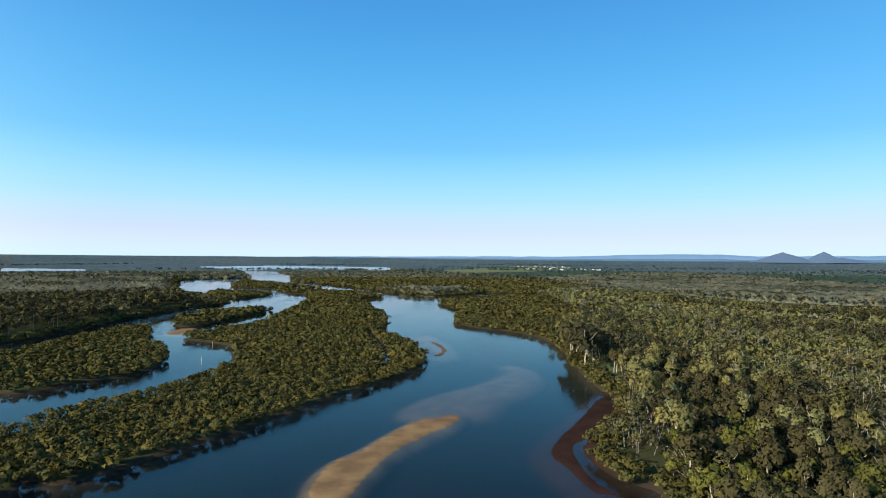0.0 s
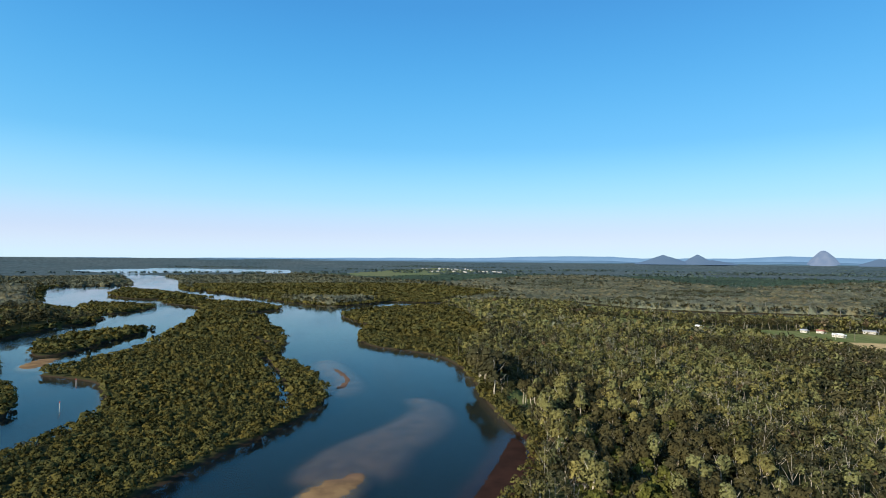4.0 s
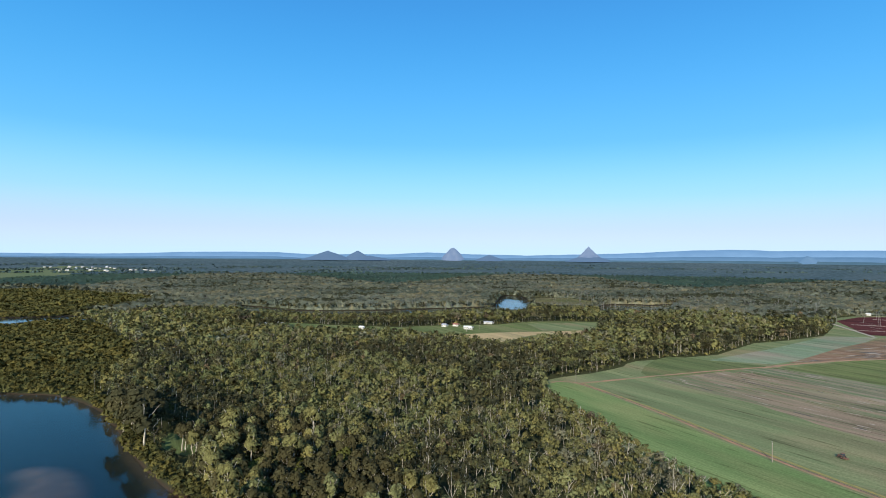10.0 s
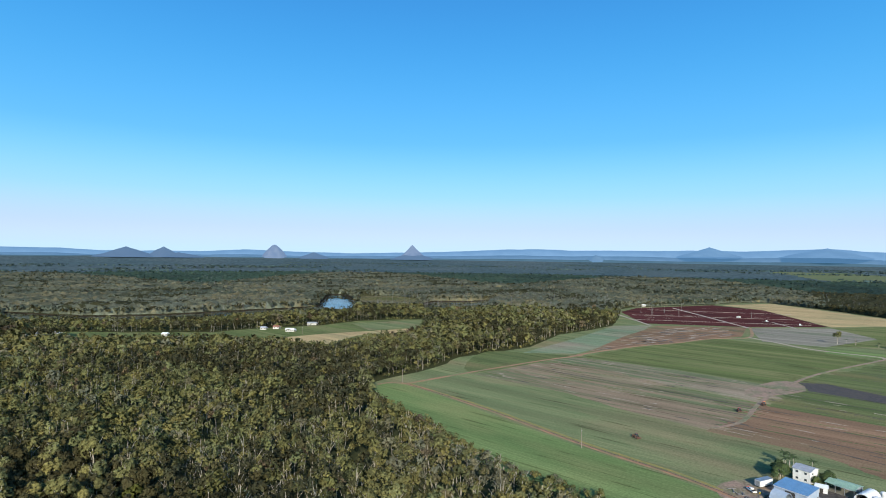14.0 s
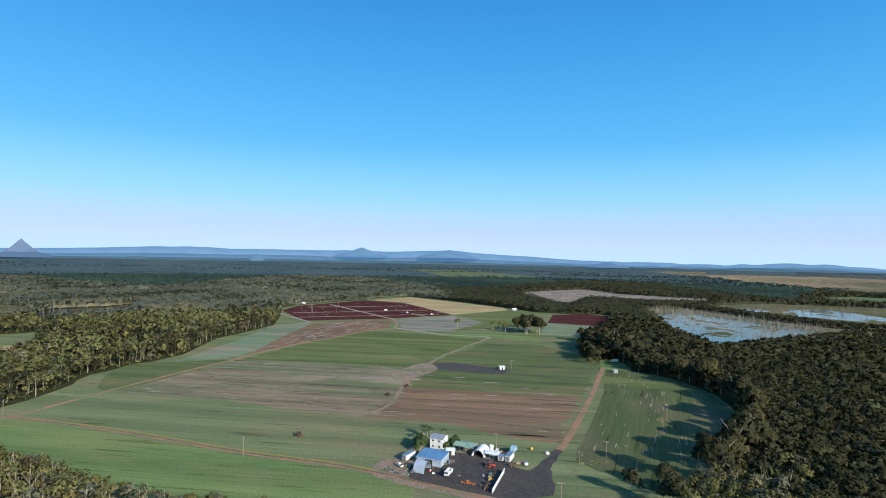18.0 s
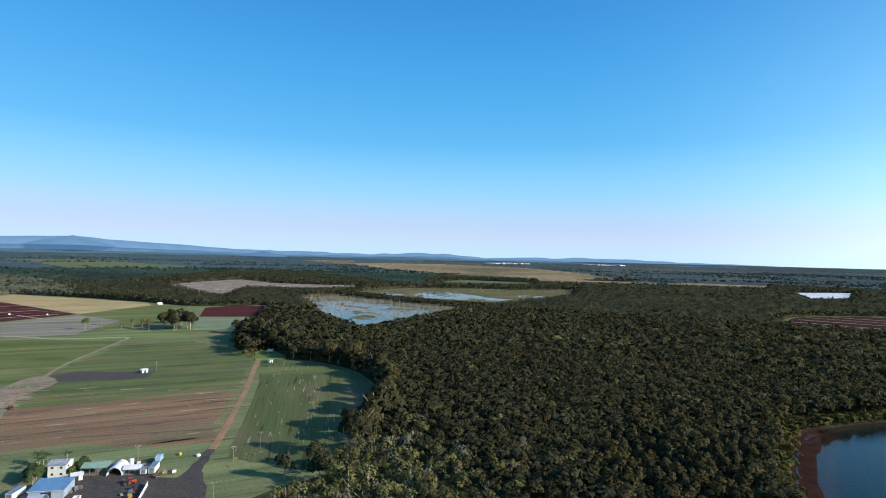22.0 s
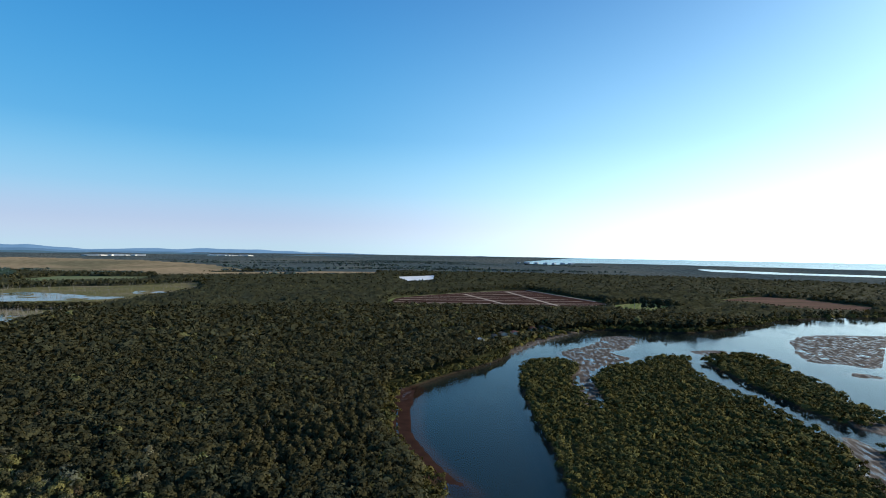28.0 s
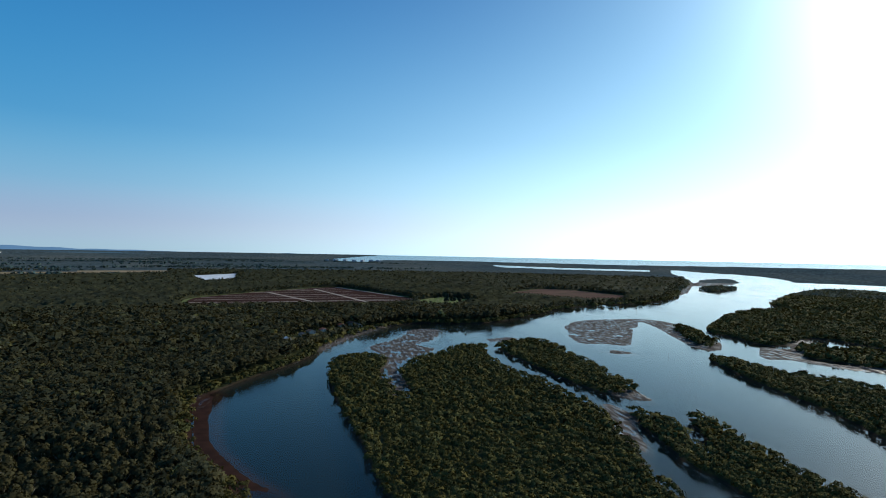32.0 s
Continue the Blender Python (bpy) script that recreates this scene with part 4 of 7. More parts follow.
slab("dark_plot", [(535, 13), (540, -7), (513, -45), (510, -57), (488, -43), (497, -17), (505, 8)], GRAVEL, Z0 + 0.13, "dark bare plot with ash-coloured soil", reach=3)
slab("worn_patch", [(484, 50), (529, 30), (534, 14), (505, 10), (478, 30), (462, 46)], WORN, Z0 + 0.14, "worn pale patch of bare earth", n=2)
slab("teal_plot", [(742, -149), (874, -193), (838, -268), (718, -204)], MILKY, Z0 + 0.1, "blue-green crop plot beside the red plot")
slab("side_paddock", [(505, -143), (499, -163), (472, -182), (430, -190), (385, -182), (335, -160), (290, -128), (258, -96), (244, -66), (262, -54), (285, -40), (320, -57), (421, -108)], PADDOCK, Z0 + 0.06, "worn green paddock with pale wheel marks", n=2)
slab("red_plot", [(1007, -244), (1031, -311), (995, -345), (830, -278), (849, -251), (879, -197)], RED, Z0 + 0.1, "dark red ploughed plot beside the trees")
slab("homestead_field", HOMESTEAD, OLIVE, Z0 + 0.03, "narrow olive pasture round a homestead", n=2)
slab("north_field", N_FIELD, OLIVE, Z0 + 0.02, "olive pasture by the farm cottages", n=2)
slab("north_green_field", [(631, 537), (724, 478), (649, 436), (589, 476)], TEAL, Z0 + 0.08, "blue-green crop by the cottages")
slab("north_tan_field", [(462, 528), (530, 501), (631, 441), (603, 423), (544, 459), (474, 444)], TAN, Z0 + 0.06, "dry tan strip by the cottages")
slab("southern_red_field", REDS, BACKLIT_RED, Z0 + 0.04, "red berry field coloured darker for backlight, crossed by pale tracks")
slab("shore_field", REDS_E, PINK_SOIL, Z0 + 0.04, "pinkish-brown ploughed field near the shore")
slab("lawn", LAWN, OLIVE, Z0 + 0.04, "bright green lawn by the shore houses", n=2)
track("track", [(353, 291), (366, 274), (337, 198), (302, 124), (284, 78), (272, 55), (259, 34), (246, 14), (234, -4)], 2.6, DIRT, Z0 + 0.14, "orange dirt track with grassy verges")
track("track", [(516, -145), (422, -100), (343, -60), (306, -40), (300, -36)], 3.8, DIRT, Z0 + 0.16, "straight orange dirt farm track")
track("track", [(548, 199), (568, 193), (639, 161), (702, 120), (760, 89), (801, 47), (906, 45)], 3.6, DIRT, Z0 + 0.16, "pale dirt track between fields")

slab("yard", [(264, 43), (255, 26), (246, 9), (240, 0), (244, -8), (246, -17), (256, -21), (267, -22), (281, -27), (299, -38), (302, -35), (280, -20), (273, -13), (279, -6), (297, -12), (306, 2), (308, 14), (298, 19), (288, 26), (293, 36), (277, 42)], GRAVEL, Z0 + 0.12, "dark gravel farmyard", "yard", reach=0.8)
slab("yard_verge", [(296, 46), (284, 58), (269, 58), (252, 32), (236, 0), (238, -4), (247, 9), (264, 42), (278, 42), (292, 36)], WORN, Z0 + 0.1, "bare trodden earth along the farmyard", "yard", n=2)
track("track", [(705, -72), (586, -6), (505, 25), (447, 41), (392, 51), (368, 66)], 2.8, WORN, Z0 + 0.17, "pale worn dirt track between rows")
track("track", [(801, 47), (765, 14), (740, -6), (724, -40), (717, -67), (705, -72)], 5, DRY_SOIL, Z0 + 0.17, "pale dirt track across fields")
track("track", [(366, 274), (425, 252), (509, 218), (560, 192)], 3, DIRT, Z0 + 0.17, "faint dirt track along a field edge")
for a, b in (((505, 24), (466, -121)), ((484, 28), (442, -107)), ((460, 34), (425, -97)), ((412, 71), (386, -67)), ((382, 48), (354, -51)), ((361, 20), (334, -42)), ((449, 110), (424, 20)), ((470, 190), (436, 60)), ((520, 150), (500, 60))):
    track("furrow", [a, ((a[0] + b[0]) / 2, (a[1] + b[1]) / 2), b], 0.9, WET_SOIL, Z0 + 0.15, "thin dark wet furrow along the crop rows")
# wet, worn and rank patches strewn along the rows
def streaks_on(name, outline, n, turn, long, wide, mat, z, label, seed):
    o, rs = np.array(outline, float), np.random.RandomState(seed)
    p = o.min(0) + rs.rand(n * 3, 2) * (o.max(0) - o.min(0))
    p = p[inside(p, o) > 2][:n]
    ln, wd = long * (0.3 + 1.2 * rs.rand(len(p), 1)), wide * (0.4 + 1.0 * rs.rand(len(p), 1))
    a = radians(turn) + 0.04 * rs.randn(len(p), 1)
    d, e = np.concatenate([np.sin(a), np.cos(a)], 1), np.concatenate([np.cos(a), -np.sin(a)], 1)
    ring = np.linspace(0, 2 * np.pi, 9)[:-1]
    rad = 1 + 0.35 * rs.randn(len(p), 8, 1)
    q = p[:, None] + rad * (np.cos(ring)[None, :, None] * (d * ln)[:, None] + np.sin(ring)[None, :, None] * (e * wd)[:, None])
    co = np.concatenate([q, np.full((len(p), 8, 1), z)], 2).reshape(-1, 3)
    me = mesh_of(name, co, np.arange(len(co)).reshape(-1, 8)[:, ::-1])
    me.materials.append(mat)
    return tagged(new(name, me), label, "bare soil", kind="stuff")


BROWNS = [(424, 247), (475, 226), (516, 214), (549, 188), (532, 98), (507, 27), (412, -88), (311, -36), (349, 18), (363, 67), (404, 162)]
streaks_on("wet_patches", BROWNS, 60, 13.5, 5.0, 0.7, WET_SOIL, Z0 + 0.16, "dark wet patches along the crop rows", 3)
streaks_on("dry_patches", BROWNS, 90, 13.5, 6.0, 0.6, DRY_SOIL, Z0 + 0.165, "pale dry streaks along the crop rows", 4)
streaks_on("crop_tufts", BROWNS, 70, 13.5, 13.0, 0.9, DEEP_GREEN, Z0 + 0.155, "ragged green crop rows left in brown soil", 5)
PADD = [(501, -150), (401, -100), (344, -66), (295, -40), (262, -60), (290, -104), (381, -148), (470, -172)]
streaks_on("worn_streaks", PADD, 26, -63, 4.0, 0.3, DRY_SOIL, Z0 + 0.13, "pale worn streaks in the paddock", 6)
streaks_on("earth_streaks", PADD, 40, -63, 6.0, 0.5, WORN, Z0 + 0.125, "brown worn streaks in the paddock", 7)
streaks_on("rank_tufts", [(360, -128), (346, -128), (340, -114), (356, -112)], 14, -63, 1.6, 0.7, RANK_GRASS, Z0 + 0.14, "yellow rank grass round the poles", 8)
streaks_on("rank_tufts", [(294, -64), (282, -64), (268, -34), (280, -32)], 16, -63, 1.4, 0.7, RANK_GRASS, Z0 + 0.14, "yellow rank grass round the poles", 9)
streaks_on("field_wear", [(1030, 230), (1280, 110), (1220, 20), (1000, -45), (930, 60), (900, 180)], 40, 30, 9.0, 0.8, DRY_SOIL, Z0 + 0.2, "pale wear marks on the red field", 10)
streaks_on("brown_wear", [(583, 190), (723, 176), (850, 158), (900, 60), (805, 60), (640, 160)], 60, -60, 12.0, 1.4, DRY_SOIL, Z0 + 0.16, "pale streaks on the brown field", 11)
streaks_on("wet_wear", [(583, 190), (723, 176), (850, 158), (900, 60), (805, 60), (640, 160)], 40, -60, 14.0, 1.6, WET_SOIL, Z0 + 0.165, "dark damp streaks on the brown field", 12)
streaks_on("crop_wear", [(552, 185), (640, 150), (762, 76), (687, -58), (513, 30)], 80, 13.5, 14.0, 0.8, DEEP_GREEN, Z0 + 0.12, "darker rows in the yellow-green crop", 13)
streaks_on("crop_wear", [(540, 10), (660, -62), (645, -120), (507, -135), (420, -90), (436, 34)], 90, 13.5, 12.0, 0.6, WET_SOIL, Z0 + 0.12, "dark rows between the green crop", 14)

slab("glade", GLADE, OLIVE, Z0 + 0.03, "small bright grass clearing near the bank", n=2)
NETTING = material("white_shade_netting", (0.62, 0.63, 0.64), 0.8, (0.45, 0.46, 0.48), 0.05)
slab("net_field", NET_FIELD, NETTING, Z0 + 3.2, "white shade netting over a distant orchard", "netting", thick=0.2)
for o_, w_ in ((REDS, 7), (REDS_E, 6)):
    track("verge", o_ + o_[:1], w_, OLIVE, Z0 + 0.1, "yellow-green grass verge round the red field")
slab("rank_strip", [(461, -113), (481, -128), (465, -155), (441, -178), (424, -167), (442, -136)], OLIVE, Z0 + 0.1, "yellow-green rank grass at the head of the paddock", n=2, reach=3)
slab("nook", NOOK, GREEN, Z0 + 0.03, "small green lawn between trees at the paddock head", n=2)
track("grass_verge", [(368, 271), (340, 197), (305, 123), (287, 77), (276, 57)], 1.3, RANK_GRASS, Z0 + 0.13, "yellow grass verge along the dirt track")
track("rut", [(366.5, 273), (337.5, 198), (302.5, 124), (284.5, 78), (272, 54), (259, 33)], 0.5, WET_SOIL, Z0 + 0.18, "dark wheel rut in the dirt track")


# ---- trees ----
def leaf_cards(centres, radii, cards, rs, flat=0.75, size=0.2, lumps=6, up=0.2, even=0.0):
    """Leaf sprays for many crowns at once: small triangles over the rounded lumps of each crown."""
    n = len(centres)
    lump = rs.randn(n, lumps, 3)
    lump /= np.linalg.norm(lump, axis=2, keepdims=True)
    lump[..., 2] = np.where(lump[..., 2] < -0.45, -lump[..., 2], lump[..., 2])
    lump *= 0.35 + 0.4 * rs.rand(n, lumps, 1)
    big = (0.34 + 0.2 * rs.rand(n, lumps)) * min(1.0, (7.0 / lumps) ** 0.5)
    which = rs.randint(0, lumps, (n, cards))
    base = np.take_along_axis(lump, which[..., None], 1)
    wide = np.take_along_axis(big, which, 1)[..., None]
    d = rs.randn(n, cards, 3)
    d /= np.linalg.norm(d, axis=2, keepdims=True)
    d[..., 2] = np.where(d[..., 2] < -0.35, -d[..., 2], d[..., 2])
    p = base + d * wide * (0.8 + 0.3 * rs.rand(n, cards, 1))
    p[..., 2] *= flat
    pos = centres[:, None] + p * radii[:, None, None]
    nrm = d + 0.45 * rs.randn(n, cards, 3)
    nrm[..., 2] += min(up, 0.3)
    nrm /= np.linalg.norm(nrm, axis=2, keepdims=True)
    t = np.cross(nrm, rs.randn(n, cards, 3))
    t /= np.linalg.norm(t, axis=2, keepdims=True)
    b = np.cross(nrm, t)
    s = (radii[:, None, None] * size * (0.65 + 0.7 * rs.rand(n, cards, 1)))
    t, b = t * s, b * s
    soft = p * (1, 1, 1.0 / max(flat, 0.3)) + 0.35 * d
    soft /= np.linalg.norm(soft, axis=2, keepdims=True) + 1e-9
    soft = soft + 0.4 * nrm + (0, 0, up * 0.6 + even)
    soft /= np.linalg.norm(soft, axis=2, keepdims=True) + 1e-9
    flip = np.where((np.cross(t, b) * soft).sum(2, keepdims=True) < 0, -1.0, 1.0)
    t = t * flip
    co = np.stack([pos - t * 0.9 - b * 0.5, pos + t * 0.9 - b * 0.6, pos + b * 1.0], 2).reshape(-1, 3)
    return co, np.arange(len(co)).reshape(-1, 3), np.repeat(soft.reshape(-1, 3), 3, 0)


def trunk_prisms(base, top, thick):
    """Leaning three-sided tapered stems."""
    n = len(base)
    ang = np.array([0, 2.1, 4.2])
    ring = np.stack([np.cos(ang), np.sin(ang), 0 * ang], 1)
    lo = base[:, None] + ring[None] * thick[:, None, None]
    hi = top[:, None] + ring[None] * thick[:, None, None] * 0.45
    co = np.concatenate([lo, hi], 1).reshape(-1, 3)
    f = np.array([[0, 1, 4, 3], [1, 2, 5, 4], [2, 0, 3, 5]])
    return co, (np.arange(n)[:, None, None] * 6 + f[None]).reshape(-1, 4)


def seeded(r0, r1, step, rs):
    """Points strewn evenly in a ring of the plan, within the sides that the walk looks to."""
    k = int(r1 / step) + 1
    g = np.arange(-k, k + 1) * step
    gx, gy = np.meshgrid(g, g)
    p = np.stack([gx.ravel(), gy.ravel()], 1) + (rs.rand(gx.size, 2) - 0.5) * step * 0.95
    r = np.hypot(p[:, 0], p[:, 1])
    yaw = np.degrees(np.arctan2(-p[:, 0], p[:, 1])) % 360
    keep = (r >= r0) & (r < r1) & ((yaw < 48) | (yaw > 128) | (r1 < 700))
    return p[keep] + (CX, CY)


clear = [(rounded(p, 2) if len(p) > 8 else np.array(p, float), m) for p, m in CLEARINGS]
FARM_AT = [p is FARM for p, m in CLEARINGS].index(True)
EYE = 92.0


def wooded(pts, margin):
    """Where trees stand: off the water and the clearings."""
    keep = wet(pts) < -margin
    for p, m in clear:
        keep &= inside(pts, p) < -m
    return keep


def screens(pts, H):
    """Whether a tree of that height would hide open ground or water from the camera: such trees are lowered or left
    out.
    """
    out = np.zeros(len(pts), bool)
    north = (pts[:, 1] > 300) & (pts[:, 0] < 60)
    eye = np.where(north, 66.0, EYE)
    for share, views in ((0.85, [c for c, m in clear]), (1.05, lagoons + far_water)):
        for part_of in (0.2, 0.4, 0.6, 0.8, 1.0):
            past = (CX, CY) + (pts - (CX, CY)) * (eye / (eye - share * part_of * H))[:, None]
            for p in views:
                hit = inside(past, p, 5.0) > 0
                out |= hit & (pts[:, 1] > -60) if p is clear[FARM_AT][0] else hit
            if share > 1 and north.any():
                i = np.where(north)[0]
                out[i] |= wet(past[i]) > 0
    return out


def mangrove(pts):
    """Low mangrove on the islands and along the banks."""
    out = np.zeros(len(pts), bool)
    for p in islands:
        out |= inside(pts, p, 10.0) > -2
    d = wet(pts)
    out |= (d > -9) & (d < 12) & (pts[:, 0] < 300)
    for p in MANGROVE_LAND:
        out |= inside(pts, rounded(p, 2)) > 0
    return out


def crown_tone(me, light, warmth, each):
    """One lightness and one warmth for all the leaves of a crown."""
    c = np.ones((len(light), 4), np.float32)
    c[:, 0], c[:, 1] = light, warmth
    at = me.attributes.new("crown_tone", 'FLOAT_COLOR', 'POINT')
    at.data.foreach_set("color", np.repeat(c, each, 0).ravel())


def canopy(name, q, H, R, lift, flat, cards, mats, rs, label, size=0.3, up=0.2, lumps=6, kinds=None, even=0.0):
    X, Y, Z, k = lay(q[:, 0], q[:, 1])
    c = np.stack([X, Y, Z + 0.75 + H * lift * k], 1)
    co, f, nr = leaf_cards(c, R * k, cards, rs, flat, size, lumps, up, even)
    me = mesh_of(name, co, f, True, nr)
    crown_tone(me, rs.rand(len(q)), rs.rand(len(q)), cards * 3)
    for m in mats if isinstance(mats, tuple) else (mats,):
        me.materials.append(m)
    if kinds is not None:
        me.polygons.foreach_set("material_index", np.repeat(kinds, cards).astype(np.int32))
    return tagged(new(name, me), label, "trees", kind="stuff")


def edge(pts):
    """Distance from the edge of the forest: to water or a clearing."""
    d = -wet(pts)
    for p, m in clear:
        d = np.minimum(d, -inside(pts, p))
    return d


def forest(r0, r1, step, cards, size, rs, stems, label, up, mats):
    p = seeded(r0, r1, step, rs)
    p = p[wooded(p, 0.2) & ~mangrove(p) & ~by_rows(p)]
    n = len(p)
    u, v = rs.rand(n), rs.rand(n)
    big = np.sin(p[:, 0] * 0.045 + 2 * np.sin(p[:, 1] * 0.03)) * np.sin(p[:, 1] * 0.05 + 1.3)
    low = 1.3 * np.clip((-p[:, 1] - 60) / 120, 0, 1)
    H = (11.5 if r0 < 900 else 9.5) + 3.0 * big * (1 - 0.6 * low) + (7 * u * u + 1.5 * u) * (1 - 0.62 * low)
    if r1 < 420:
        H = np.where(reserved(p), 4.0 + 2.5 * u, H)
    # Trees in the camera's way are cut to scrub height, or dropped.
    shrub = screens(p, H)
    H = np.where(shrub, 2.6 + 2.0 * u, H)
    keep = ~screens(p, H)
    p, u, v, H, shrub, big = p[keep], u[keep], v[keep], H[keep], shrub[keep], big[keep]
    pn = pines(p)
    g = ~pn
    e = edge(p)
    flat_far = min(1.0, 7.0 / step)
    R = np.where(shrub, 0.75, 1.0) * np.maximum(step * 0.64, 2.5) * (0.62 + 0.75 * v * v + 0.2 * v)
    R = R + np.where(p[:, 1] < -120, 0.32 * step, 0.12 * step if r0 > 900 else 0)
    mixed = np.sin(p[:, 0] * 0.021 + 3 * np.sin(p[:, 1] * 0.013)) + 0.9 * rs.randn(len(p))
    mixed = mixed - 1.35 * np.clip((190 - p[:, 0]) / 60, 0, 1) * (r0 < 500) + 0.6 * np.clip((p[:, 0] - 180) / 50, 0, 1) * (r0 < 300) - 0.9 * np.clip((p[:, 0] - 230) / 60, 0, 1) * (r0 < 500) - 2.5 * (p[:, 0] < -240)
    # Southwards nearly all crowns take the dark leaves, which paint in backlight shade.
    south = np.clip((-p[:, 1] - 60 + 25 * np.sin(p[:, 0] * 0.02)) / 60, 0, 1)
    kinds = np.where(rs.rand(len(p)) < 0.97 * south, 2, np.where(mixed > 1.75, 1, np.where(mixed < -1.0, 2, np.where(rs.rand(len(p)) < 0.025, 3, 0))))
    kinds = np.where((inside(p, np.array(DIEBACK_PATCH, float)) > 0) & (rs.rand(len(p)) < 0.6), 3, kinds)
    lift = np.where(e < 9, 0.56, 0.66)
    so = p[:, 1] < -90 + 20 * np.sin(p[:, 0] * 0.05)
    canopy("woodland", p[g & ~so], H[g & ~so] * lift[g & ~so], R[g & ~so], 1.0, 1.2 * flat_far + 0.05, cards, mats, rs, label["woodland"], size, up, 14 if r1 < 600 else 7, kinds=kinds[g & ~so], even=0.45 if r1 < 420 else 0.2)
    canopy("dark_woodland", p[g & so], H[g & so] * lift[g & so] * 1.12, R[g & so], 1.0, 0.85 * flat_far + 0.05, cards, mats, rs, "closed olive forest canopy by the river, coloured darker for backlight", size, up + 0.6, 12 if r1 < 600 else 7, kinds=kinds[g & so], even=0.85)
    if pn.any():
        canopy("pine_plantation", p[pn], 0.8 * H[pn], R[pn], 0.66, 0.6 * flat_far + 0.05, cards, LEAF_PINE, rs, "distant dark pine plantation with haze blue in its colour", size, 0.8)
    if r0 < 900:
        b = seeded(r0, r1, step * 0.72, rs)
        b = b[wooded(b, -0.6) & ~mangrove(b) & ~by_rows(b)]
        eb = edge(b)
        b = b[(eb < 11) | reserved(b) | ((rs.rand(len(b)) < 0.12) & (step < 7))]
        # Bushes that would still block the camera's sight are left out.
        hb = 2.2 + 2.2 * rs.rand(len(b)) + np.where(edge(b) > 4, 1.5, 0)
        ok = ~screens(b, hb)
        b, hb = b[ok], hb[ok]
        canopy("undergrowth", b, hb, step * 0.36 * (0.7 + 0.6 * rs.rand(len(b))), 0.35, 1.0, int(cards * 0.36), (LEAF_GUM, LEAF_DARK), rs, "low dense undergrowth along the forest edge", size * 1.35, up, 4, kinds=(rs.rand(len(b)) < 0.4))
    if stems:
        sel = g & ~shrub & (rs.rand(len(p)) < np.where(e < 7, stems * 0.5, stems) * np.where((p[:, 1] < -40) | (p[:, 0] < -240), 0.16, 1.15))
        X, Y, Z, k = lay(p[sel][:, 0], p[sel][:, 1])
        b = np.stack([X, Y, Z + 0.5], 1)
        m, h = len(b), H[sel]
        top = b + np.stack([rs.randn(m) * 1.1, rs.randn(m) * 1.1, h * 0.93], 1)
        sets = [trunk_prisms(b, top, 0.11 + 0.12 * rs.rand(m))]
        for _ in range(3 if r1 < 420 else 1):
            lo = b + (top - b) * (0.45 + 0.3 * rs.rand(m, 1))
            a = rs.rand(m) * 6.28
            hi = lo + np.stack([np.cos(a) * 3.2, np.sin(a) * 3.2, 0.27 * h], 1)
            sets.append(trunk_prisms(lo, hi, 0.08 + 0.07 * rs.rand(m)))
        off, cos, fs = 0, [], []
        for c_, f_ in sets:
            cos.append(c_)
            fs.append(f_ + off)
            off += len(c_)
        me = mesh_of("stems", np.concatenate(cos), np.concatenate(fs))
        me.materials.append(BARK)
        tagged(new("woodland_stems", me), "pale slender gum stems and limbs in the forest", "tree trunks", kind="stuff")


